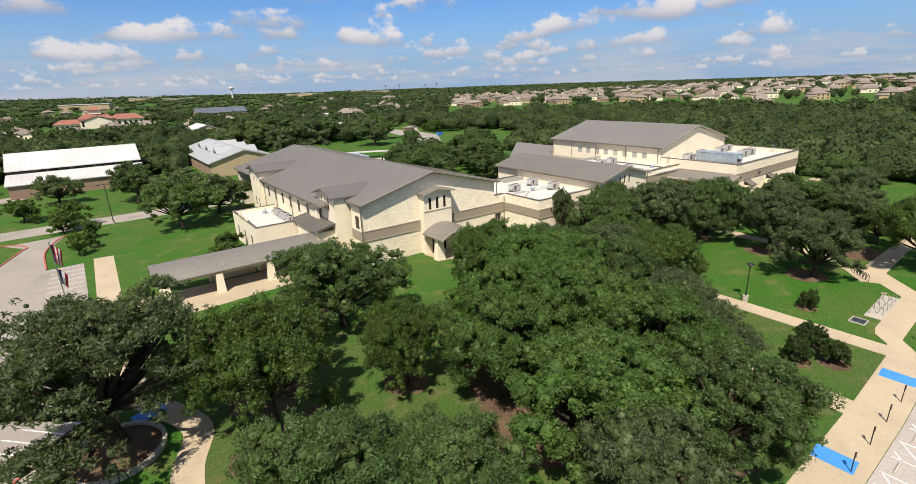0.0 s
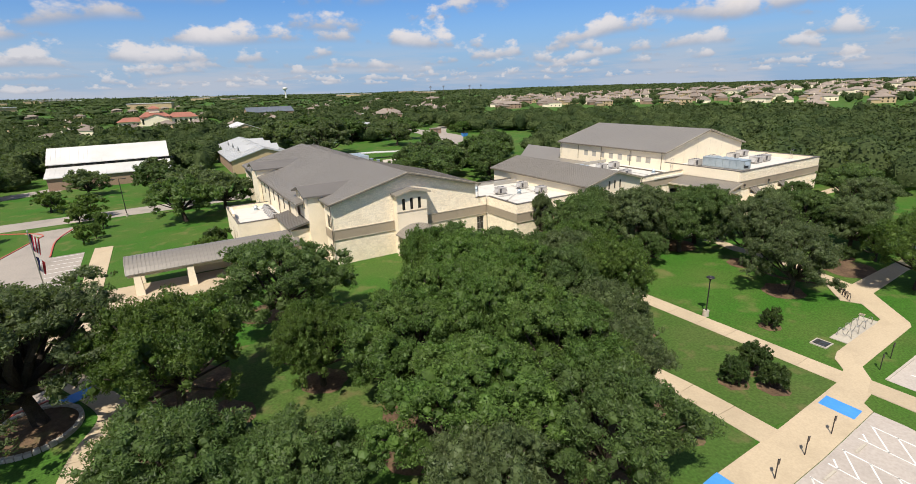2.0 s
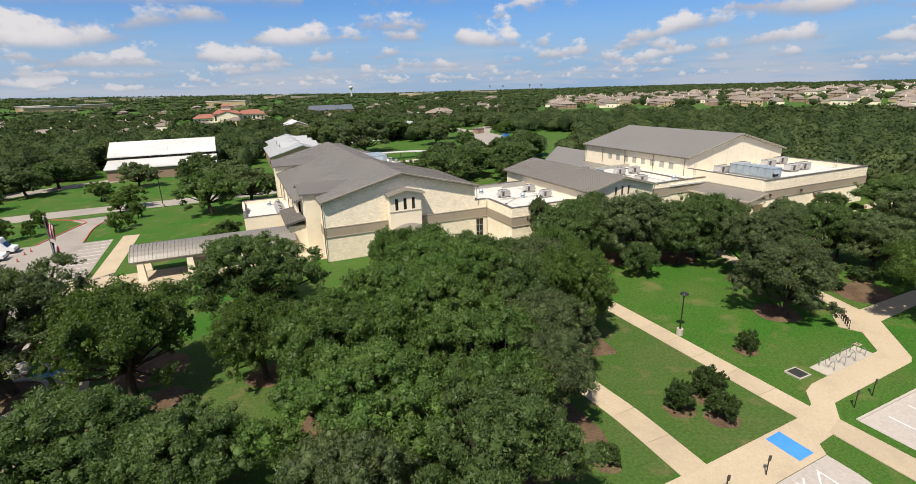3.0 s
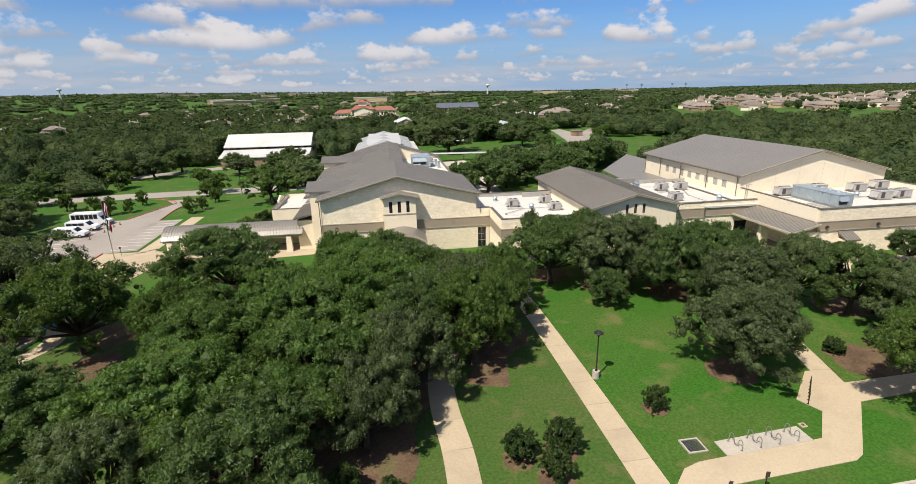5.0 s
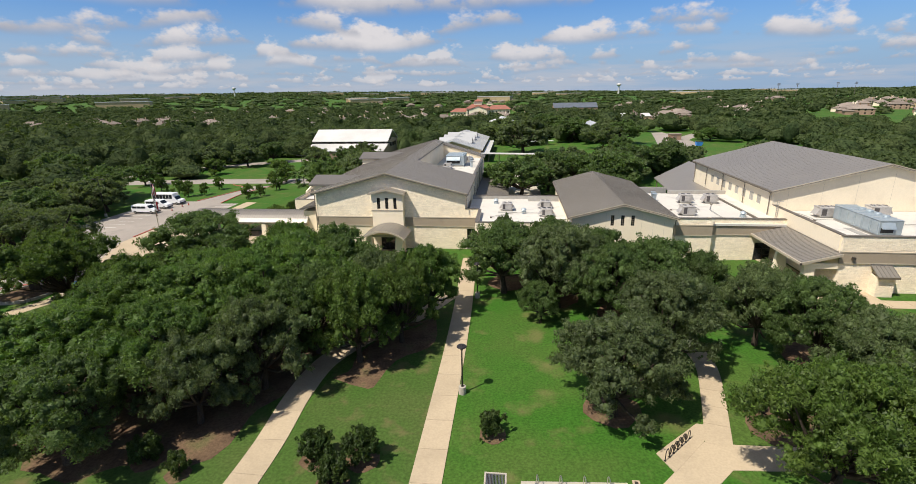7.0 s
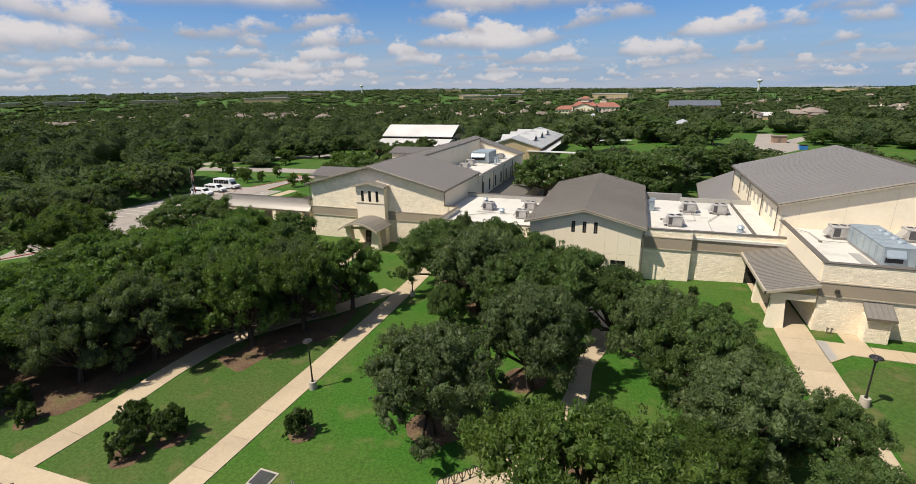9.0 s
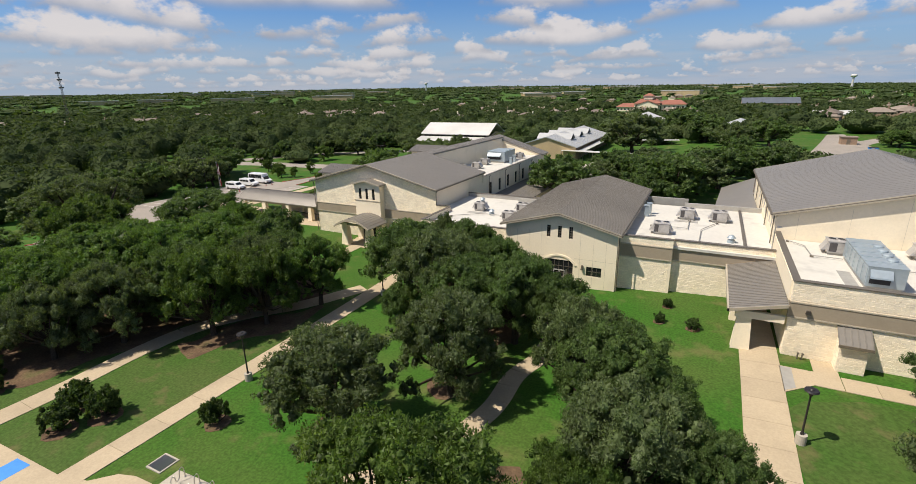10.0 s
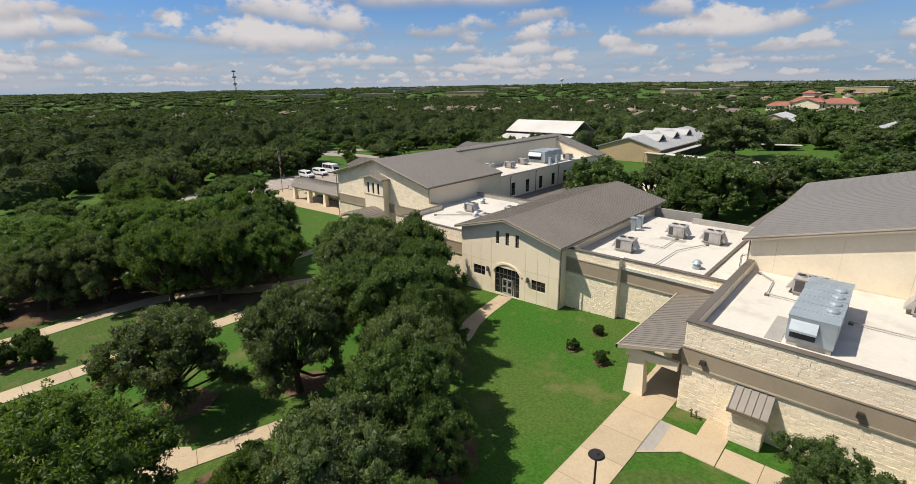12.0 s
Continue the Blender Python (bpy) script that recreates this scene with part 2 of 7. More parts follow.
REDROOF = material("red clay tile roof", (0.33, 0.13, 0.085), 0.8, 0, (0.26, 0.10, 0.07), big=0.1, small=1, grain=0.15)
CARPAINT = material("white vehicle paint", (0.80, 0.80, 0.80), 0.2, 0, (0.78, 0.78, 0.78), grain=0.03)
RUBBER = material("black tyre rubber", (0.025, 0.025, 0.025), 0.8, 0, grain=0.1)


def glass_material(name, tint):
    m = bpy.data.materials.new(name)
    m.use_nodes = True
    b = m.node_tree.nodes["Principled BSDF"]
    b.inputs["Base Color"].default_value = (*tint, 1)
    b.inputs["Roughness"].default_value, b.inputs["Transmission Weight"].default_value = 0.04, 0.35
    return m


FROSTED = material("pale translucent panel", (0.52, 0.48, 0.40), 0.5, 0, grain=0.1)
JOINT = material("control joint sealant", (0.68, 0.59, 0.45), 0.8, 0, grain=0.1)
GLASS = glass_material("dark tinted glass", (0.025, 0.028, 0.03))


# ---- mesh helpers ----
def mesh_of(bm, name, mat):
    bmesh.ops.recalc_face_normals(bm, faces=bm.faces)
    me = bpy.data.meshes.new(name)
    bm.to_mesh(me)
    bm.free()
    me.materials.append(mat)
    return me


def part(name, bm, mat, parent=None, label=""):
    """Links a bmesh as one mesh object under a thing or under a part."""
    if name.endswith("wall") or name in ("roof", "seams", "fascia"):
        bmesh.ops.remove_doubles(bm, verts=bm.verts, dist=0.0006)
    ob = new(name, mesh_of(bm, name, mat))
    if parent:
        ob.parent = parent
        ob.matrix_parent_inverse = Matrix.Translation(-parent.location)
    if label:
        ob["label"] = label
    return ob


def thing(name, label, category, at=(0, 0, 0), group="", kind=""):
    """An empty at a thing's base, which carries its parts."""
    ob = new(name)
    ob.location = at
    ob.empty_display_size = 0.3
    return tagged(ob, label, category, group, kind)


def prism(bm, low, top):
    """A solid between two rings of the same number of points."""
    a, b = [bm.verts.new(p) for p in low], [bm.verts.new(p) for p in top]
    n = len(a)
    bm.faces.new(list(reversed(a)))
    bm.faces.new(b)
    for i in range(n):
        bm.faces.new((a[i], a[(i + 1) % n], b[(i + 1) % n], b[i]))


def box(bm, x0, y0, z0, x1, y1, z1, taper=0.0):
    prism(bm, [(x0, y0, z0), (x1, y0, z0), (x1, y1, z0), (x0, y1, z0)],
          [(x0 + taper, y0 + taper, z1), (x1 - taper, y0 + taper, z1), (x1 - taper, y1 - taper, z1), (x0 + taper, y1 - taper, z1)])


def box_bm(*args, bevel=0.0, **more):
    bm = bmesh.new()
    box(bm, *args, **more)
    if bevel:
        bmesh.ops.bevel(bm, geom=bm.edges[:], offset=bevel, segments=2, affect="EDGES")
    return bm


def tube(bm, a, b, r0, r1=None, sides=8):
    """A tapered rod from a to b."""
    a, b, r1 = Vector(a), Vector(b), r0 if r1 is None else r1
    q = (b - a).to_track_quat("Z", "Y")
    ring = [q @ Vector((math.cos(k * math.tau / sides), math.sin(k * math.tau / sides), 0)) for k in range(sides)]
    prism(bm, [a + p * r0 for p in ring], [b + p * r1 for p in ring])


def slab(bm, quad, thick):
    """A plate whose top is the quad, with its thickness below."""
    quad = [Vector(p) for p in quad]
    prism(bm, [p - Vector((0, 0, thick)) for p in quad], quad)


def seams(bm, quad, pitch, high=0.04, wide=0.04):
    """Standing ribs from the eave (first two points) to the ridge (last two)."""
    a, b, c, d = (Vector(p) for p in quad)
    n = max(2, round((b - a).length / pitch))
    for k in range(n + 1):
        u = k / n
        p, q = a.lerp(b, u), d.lerp(c, u)
        if (q - p).length < 0.2:
            continue
        side = (b - a).normalized() * wide / 2
        norm = (b - a).cross(d - a if (d - a).length > 0.1 else c - b).normalized()
        if norm.z < 0:
            norm = -norm
        prism(bm, [p - side, p + side, q + side, q - side], [v + norm * high for v in (p - side, p + side, q + side, q - side)])


def wall(bm, p0, p1, base, top, thick, openings=(), breaks=()):
    """An upright wall from p0 to p1 with its thickness to the left of that way; top: a height or a function of the run;
    openings: (run from, run to, bottom, top)."""
    p0, p1 = Vector((*p0, 0)), Vector((*p1, 0))
    run = (p1 - p0).length
    way = (p1 - p0) / run
    inward = Vector((-way.y, way.x, 0)) * thick
    height = top if callable(top) else (lambda u: top)
    cuts = sorted({0.004, run - 0.004, *breaks, *(v for o in openings for v in o[:2])})
    for u0, u1 in zip(cuts, cuts[1:]):
        if u1 - u0 < 1e-4:
            continue
        mid = (u0 + u1) / 2
        level = base
        spans = []
        for o in sorted((o for o in openings if o[0] < mid < o[1]), key=lambda o: o[2]):
            spans.append((level, level, o[2], o[2]))
            level = o[3]
        spans.append((level, level, height(u0), height(u1)))
        for a0, a1, b0, b1 in spans:
            if min(b0 - a0, b1 - a1) < 1e-4:
                continue
            f = [p0 + way * u0 + Vector((0, 0, a0)), p0 + way * u1 + Vector((0, 0, a1)), p0 + way * u1 + Vector((0, 0, b1)), p0 + way * u0 + Vector((0, 0, b0))]
            prism(bm, f, [v + inward for v in f])


def ground_z(x, y=0.0):
    """The lawn rises gently towards the gymnasium."""
    return 2.1 * min(1.0, max(0.0, (x - 60.0) / 45.0))


def land_z(x, y):
    """The ground's height far and near: a hill of houses rises in the north-east."""
    d, a = math.hypot(x, y), math.degrees(math.atan2(y, x))
    u = min(1.0, max(0.0, (d - 570.0) / 430.0))
    fall = min(1.0, max(0.0, (1700.0 - d) / 500.0))
    side = min(1.0, max(0.0, (54.0 - a) / 36.0)) if -40 < a < 60 else 0.0
    v = min(1.0, max(0.0, (d - 1100.0) / 3300.0))
    dip = min(1.0, max(0.0, (d - 350.0) / 400.0)) * min(1.0, max(0.0, (1900.0 - d) / 900.0)) * (min(1.0, max(0.0, (a - 58.0) / 14.0)) if a > 0 else 0.0)
    ridge = min(1.0, max(0.0, (a - 72.0) / 40.0)) if a > 0 else 0.0
    return ground_z(x) + 11.0 * u * u * (3 - 2 * u) * side * fall + 42.0 * v * ridge - 8.0 * dip


def sheet(name, outline, mat, lift=0.05, depth=0.12, parent=None):
    """A paved or planted sheet that lies on the ground within an outline."""
    bm = bmesh.new()
    bm.faces.new([bm.verts.new((x, y, 0)) for x, y in outline])
    for x in (60.0, 105.0):
        bmesh.ops.bisect_plane(bm, geom=bm.verts[:] + bm.edges[:] + bm.faces[:], plane_co=(x, 0, 0), plane_no=(1, 0, 0))
    grown = bmesh.ops.extrude_face_region(bm, geom=bm.faces[:])
    tops = [v for v in grown["geom"] if isinstance(v, bmesh.types.BMVert)]
    for v in bm.verts:
        v.co.z = ground_z(v.co.x) - depth
    for v in tops:
        v.co.z += depth + lift
    return part(name, bm, mat, parent)


def strip(points, wide):
    """The outline of a band of a given width along a line of points."""
    pts = [Vector(p) for p in points]
    left, right = [], []
    for i, p in enumerate(pts):
        way = (pts[min(i + 1, len(pts) - 1)] - pts[max(i - 1, 0)]).normalized()
        side = Vector((-way.y, way.x)) * wide / 2
        left.append(tuple(p + side))
        right.append(tuple(p - side))
    return left + right[::-1]


def smooth_line(points, step=1.0):
    """A Catmull-Rom line through points, sampled at even steps."""
    pts = [Vector(p) for p in points]
    pts = [2 * pts[0] - pts[1]] + pts + [2 * pts[-1] - pts[-2]]
    res = []
    for a, b, c, d in zip(pts, pts[1:], pts[2:], pts[3:]):
        n = max(1, round((c - b).length / step))
        for k in range(n):
            t = k / n
            res.append(0.5 * (2 * b + (c - a) * t + (2 * a - 5 * b + 4 * c - d) * t * t + (3 * b - a - 3 * c + d) * t ** 3))
    return [tuple(p) for p in res + [pts[-2]]]


# ---- ground ----
def make_ground():
    xs = sorted({*range(-4800, -500, 300), -300, -150, *range(-100, 241, 20), 60, 105, *range(300, 1201, 50), *range(1500, 4801, 300)})
    ys = sorted({-300, -100, *range(-20, 241, 20), *range(300, 1201, 50), *range(1500, 4801, 300)})
    verts = [(x, y, land_z(x, y)) for y in ys for x in xs]
    w = len(xs)
    faces = [(j * w + i, j * w + i + 1, (j + 1) * w + i + 1, (j + 1) * w + i) for j in range(len(ys) - 1) for i in range(w - 1)]
    me = bpy.data.meshes.new("ground")
    me.from_pydata(verts, [], faces)
    me.materials.append(GRASS)
    tagged(new("ground", me), "mown green lawn with some dry patches", "lawn", kind="structure")


make_ground()


def paved(name, label, outline, mat, lift=0.05, category="pavement"):
    ob = sheet(name, outline, mat, lift)
    return tagged(ob, label, category, kind="structure")


def slabs(parent_label, name, points, wide, pitch, mat=CONCRETE, lift=0.06):
    """A walk of cast slabs with open joints, each slab an object of its own."""
    line = smooth_line(points, 0.6)
    walk_ob = thing(name, parent_label, "walkway", kind="structure")
    lengths = [0.0]
    for a, b in zip(line, line[1:]):
        lengths.append(lengths[-1] + math.dist(a, b))
    total = lengths[-1]
    n = max(1, round(total / pitch))

    def at(s):
        for i in range(len(line) - 1):
            if lengths[i + 1] >= s:
                t = (s - lengths[i]) / max(1e-6, lengths[i + 1] - lengths[i])
                return tuple(Vector(line[i]).lerp(Vector(line[i + 1]), t))
        return line[-1]

    for k in range(n):
        s0, s1 = total * k / n + 0.015, total * (k + 1) / n - 0.015
        m = max(2, round((s1 - s0) / 0.8))
        bit = strip([at(s0 + (s1 - s0) * j / m) for j in range(m + 1)], wide)
        sheet("slab", bit, mat, lift, 0.1, walk_ob)
    return walk_ob


# Walks of the front lawn
slabs("straight beige concrete walk across the lawn", "walkway", [(59.65, 22.7), (59.5, 50), (58.6, 75.5)], 2.35, 3.6)
slabs("curving beige concrete walk under the oaks", "walkway", [(46.3, 22.2), (46.4, 29), (46.0, 36), (46.6, 42), (49.5, 47.5), (53.5, 52.5), (57.2, 60)], 2.5, 3.6)
slabs("straight beige concrete walk from the porch to the oaks", "walkway", [(44.1, 74.5), (44.4, 65), (45.4, 57), (48.6, 48.2)], 2.3, 3.4)
slabs("curving beige concrete path between the oaks", "walkway", [(81.2, 30.9), (83.0, 37), (84.2, 42), (84.2, 47), (85.2, 51), (85.0, 57), (83.0, 62), (81.6, 69.4)], 1.9, 2.4)
slabs("wide beige concrete walk to the gymnasium entrance", "walkway", [(103.4, 30.0), (103.5, 44.0), (103.6, 59.2), (103.4, 72.0)], 3.1, 3.1)
slabs("beige concrete walk along the gymnasium wall", "walkway", [(109.45, 55.9), (120, 55.9), (142, 55.9)], 2.2, 2.4)
sheet_ob = sheet("pavement", [(105.08, 52.7), (107.4, 54.8), (109.4, 54.8), (109.4, 59.4), (107.6, 59.4), (107.6, 57.1), (105.08, 57.1)], CONCRETE, 0.06)
tagged(sheet_ob, "beige concrete landing beside the gymnasium", "pavement", kind="structure")
sheet_ob = sheet("pavement", [(105.12, 53.0), (105.95, 53.7), (105.95, 57.0), (105.12, 57.0)], FLASH, 0.066)
tagged(sheet_ob, "grey ramp strip set in the beige landing", "pavement", kind="structure")
slabs("winding concrete path under the oaks", "walkway", [(-0.1, 44), (0.8, 50), (2.3, 55), (0.0, 60.5), (-3.0, 66)], 2.3, 2.6)

# Thinner, drier lawn between the walks and under the trees
for outline in ([(47.9, 22.6), (58.3, 22.9), (58.3, 50), (57.4, 58), (55.0, 53.5), (51.0, 48.2), (48.2, 43.5), (47.5, 36), (47.9, 29)],
                [(-4, 24), (20, 21), (44.9, 22.6), (44.8, 36), (45.2, 42.5), (48, 48), (47, 56), (36, 61), (27, 66), (16, 61), (4, 62), (2, 52), (-2, 40)],
                [(105.3, 38), (113, 36), (124, 44), (124, 53.5), (110.5, 53.6), (108, 52.6), (105.3, 50.4)]):
    edge = [(x + 0.25 * math.sin(6.7 * k), y + 0.25 * math.cos(4.9 * k)) for k, (x, y) in enumerate(smooth_line(outline + outline[:1], 2.0)[:-1])]
    tagged(sheet("lawn_patch", edge, DRYGRASS, 0.02, 0.1), "thin olive lawn with dry brown patches", "lawn", kind="structure")

# Promenade with the cycle stands
paved("pavement", "broad beige concrete promenade beside the car park",
      [(30, 18.9), (47, 19.0), (56.2, 19.3), (56.9, 20.2), (58.9, 20.4), (61.1, 21.1), (63.0, 22.6), (75.0, 22.8), (75.9, 23.2), (81.2, 28.4), (92, 28.6), (112, 26.5), (112, 29.2),
       (92, 30.7), (82.5, 31.0), (80.0, 31.3), (77.5, 28.4), (74.5, 25.3), (64.0, 25.1), (62.6, 24.7), (61.2, 23.4), (58.6, 22.8), (47.7, 22.4), (30, 22.2)], CONCRETE, 0.055)
paved("pavement", "pale concrete pad under the cycle stands", [(66.4, 25.15), (73.7, 25.2), (73.7, 26.9), (66.4, 26.75)], PADCON, 0.07)
paved("pavement", "beige concrete pad under a row of cycle stands", [(77.2, 28.0), (80.2, 31.2), (81.4, 33.2), (80.4, 33.4), (76.4, 29.9)], CONCRETE, 0.065)
paved("road", "grey parking bay surface", [(30, 4), (54.0, 4), (56.2, 17.2), (56.2, 19.26), (47, 18.96), (30, 18.86)], PARKING, 0.03, "car park")
paved("road", "grey parking bay surface", [(62.3, 5), (90, 5), (90, 20.0), (62.3, 20.4)], PARKING, 0.03, "car park")
for x in (37.7, 53.8):
    paved("pavement", "blue painted crossing patch on the promenade", [(x, 19.7), (x + 1.75, 19.8), (x + 1.75, 22.4), (x, 22.3)], BLUE, 0.062)

paved("pavement", "beige concrete walk between the parking bays", [(58.9, 4), (61.3, 4), (61.3, 16.4), (61.2, 21.3), (58.95, 20.7), (58.9, 16.4)], CONCRETE, 0.06)
paved("road", "pale paved yard behind the gymnasium", [(121, 205), (133, 206), (149.6, 233), (152, 249), (153, 304), (146, 300), (138, 262), (129, 222)], ASPHALT, 0.045, "paved yard")

# Drive, car park and road west of the school
paved("road", "grey concrete drive and parking bays", [(-28.5, 76), (-22, 66), (-12.5, 50), (-7.5, 57.5), (-3.0, 60), (-3.0, 66), (-9.5, 80), (-9.9, 90.5), (-4.6, 91.4), (-5.2, 115.0), (-10.3, 114.8),
                                                      (-11.0, 128), (-8.0, 139.5), (-17.5, 138), (-14.0, 133), (-18.2, 117), (-28.5, 117)], ASPHALT, 0.03, "car park")
paved("road", "pale grey two lane road", strip(smooth_line([(-160, 118), (-100, 132), (-58, 144), (-20, 147.5), (12, 149), (40, 152)], 6), 8.5), ASPHALT, 0.03, "road")
paved("road", "pale grey street beyond the lawn", strip(smooth_line([(-85, 10), (-77, 45), (-75, 75), (-78, 110), (-74, 150), (-50, 180), (-20, 200)], 8), 8.0), ASPHALT, 0.03, "road")
paved("pavement", "beige concrete sidewalk beside the drive", [(-3.8, 88), (-0.9, 88), (-0.9, 116.2), (-3.8, 116.6)], CONCRETE, 0.06)
paved("pavement", "beige concrete forecourt before the covered walk", [(-9.5, 80), (-3.0, 66), (-0.5, 66), (2.5, 80), (31, 82.5), (31, 89.5), (-0.9, 90), (-9.8, 90.4)], CONCRETE, 0.05)
paved("pavement", "small beige concrete forecourt at the porch", [(41.6, 74.6), (46.4, 74.6), (47.2, 79.2), (40.8, 79.2)], CONCRETE, 0.05)
paved("pavement", "grey concrete service court", [(60, 100), (73, 100), (73, 190), (60, 190)], PADCON, 0.03)


# ---- main school block ----
def window(parent, p0, p1, z0, z1, cols=2, rows=3, deep=0.12, frame_mat=DARKTRIM, glazing=GLASS):
    """A framed window between two plan points: frame and bars as one part, each pane under it."""
    p0, p1 = Vector((*p0, 0)), Vector((*p1, 0))
    run = (p1 - p0).length
    way = (p1 - p0) / run
    inn = Vector((-way.y, way.x, 0))
    bm = bmesh.new()

    def bar(u0, u1, a, b, depth0, depth1, into):
        f = [p0 + way * u + Vector((0, 0, z)) + inn * depth0 for u, z in ((u0, a), (u1, a), (u1, b), (u0, b))]
        prism(into, f, [v + inn * (depth1 - depth0) for v in f])

    t = 0.06
    us = [run * k / cols for k in range(cols + 1)]
    vs = [z0 + (z1 - z0) * k / rows for k in range(rows + 1)]

    def edges(marks):
        res = []
        for k, v in enumerate(marks):
            a = v if k == 0 else (v - t if k == len(marks) - 1 else v - t / 2)
            res += [a, a + t]
        return res

    ue, ve = edges(us), edges(vs)
    grid = [[bm.verts.new(p0 + way * u + Vector((0, 0, z)) + inn * (deep - 0.04)) for u in ue] for z in ve]
    for j in range(len(ve) - 1):
        for i in range(len(ue) - 1):
            if i % 2 == 0 or j % 2 == 0:
                bm.faces.new((grid[j][i], grid[j][i + 1], grid[j + 1][i + 1], grid[j + 1][i]))
    grown = bmesh.ops.extrude_face_region(bm, geom=bm.faces[:])
    for v in grown["geom"]:
        if isinstance(v, bmesh.types.BMVert):
            v.co += inn * 0.08
    frame_ob = part("window", bm, frame_mat, parent, "dark bronze window frame")
    for u0, u1 in zip(us, us[1:]):
        for v0, v1 in zip(vs, vs[1:]):
            pane = bmesh.new()
            bar(u0 + 0.03, u1 - 0.03, v0 + 0.03, v1 - 0.03, deep - 0.01, deep + 0.01, pane)
            part("pane", pane, glazing, frame_ob)
    return frame_ob


def gable_roof(parent, x0, x1, y0, y1, eave, ridge, xr=None, thick=0.28, pitch=0.42, label="", rib=0.022):
    """A gable roof with its ridge along y."""
    xr = (x0 + x1) / 2 if xr is None else xr
    for quad in ([(x0, y1, eave), (x0, y0, eave), (xr, y0, ridge), (xr, y1, ridge)], [(x1, y0, eave), (x1, y1, eave), (xr, y1, ridge), (xr, y0, ridge)]):
        bm = bmesh.new()
        slab(bm, quad, thick)
        slope = part("roof_slope", bm, ROOF, parent, label)
        bm = bmesh.new()
        seams(bm, quad, pitch, rib, rib + 0.01)
        part("seams", bm, SEAM, slope)
    for y, s in ((y0, -0.03), (y1, 0.03)):
        bm = bmesh.new()
        slab(bm, [(x0, y + s - 0.04, eave + 0.02), (xr, y + s - 0.04, ridge + 0.02), (xr, y + s + 0.04, ridge + 0.02), (x0, y + s + 0.04, eave + 0.02)], 0.36)
        slab(bm, [(xr, y + s - 0.04, ridge + 0.02), (x1, y + s - 0.04, eave + 0.02), (x1, y + s + 0.04, eave + 0.02), (xr, y + s + 0.04, ridge + 0.02)], 0.36)
        part("fascia", bm, TRIM, parent, "pale metal gable fascia")
        # Thin raised strip whose dark colour stands for shade in the fascia's gap
        bm = bmesh.new()
        o = y + s + (-0.044 if s < 0 else 0.044)
        slab(bm, [(x0, o - 0.006, eave - 0.11), (xr, o - 0.006, ridge - 0.11), (xr, o + 0.006, ridge - 0.11), (x0, o + 0.006, eave - 0.11)], 0.09)
        slab(bm, [(xr, o - 0.006, ridge - 0.11), (x1, o - 0.006, eave - 0.11), (x1, o + 0.006, eave - 0.11), (xr, o + 0.006, ridge - 0.11)], 0.09)
        part("fascia_groove", bm, GUTTER, parent, "raised dark strip coloured like the shaded gap in the fascia")
    for x, s in ((x0, -0.07), (x1, 0.07)):
        part("gutter", box_bm(x + s - 0.07, y0, eave - 0.30, x + s + 0.07, y1, eave - 0.13), GUTTER, parent, "dark metal eave gutter")


main = thing("school_building", "cream stone and stucco school block with grey-brown metal gable roof", "school building", (44, 110, 0))


# Raised round bed of the old oak with its stone edging
BED = (-3.4, 55.7)
ring = [(BED[0] + 3.2 * math.cos(k * math.tau / 28), BED[1] + 3.3 * math.sin(k * math.tau / 28)) for k in range(28)]
tagged(sheet("soil_bed", ring, DIRT, 0.14, 0.1), "brown leaf litter in the round oak bed", "soil", kind="structure")
edging = thing("bed_edging", "low ring of pale stone blocks round the old oak", "edging", (*BED, 0))
for k in range(40):
    a, b = k * math.tau / 40 + 0.01, (k + 1) * math.tau / 40 - 0.01
    low_ring = [(BED[0] + r * math.cos(t), BED[1] + r * 1.03 * math.sin(t), -0.1) for r, t in ((3.2, a), (3.55, a), (3.55, b), (3.2, b))]
    bm = bmesh.new()
    prism(bm, low_ring, [(x, y, 0.36 + 0.03 * math.sin(2.7 * k)) for x, y, z in low_ring])
    part("block", bm, PADCON, edging)
# Bare soil under the oaks, beds round single trees
for outline in ([(29, 24), (38, 25.5), (43.0, 29), (44.2, 36), (45.0, 42), (50, 48), (55, 54), (52, 58), (40, 59), (30, 52), (23, 44), (21, 34)],
                [(48.2, 38), (51.5, 37.5), (55, 43), (57.0, 50), (56, 53), (51.0, 46.0)]):
    fuzzy = [(x + 0.7 * math.sin(7.1 * k), y + 0.7 * math.cos(5.3 * k)) for k, (x, y) in enumerate(smooth_line(outline + outline[:1], 1.4)[:-1])]
    tagged(sheet("soil_bed", fuzzy, DIRT, 0.03, 0.1), "bare brown soil with leaf litter under the oaks", "soil", kind="structure")


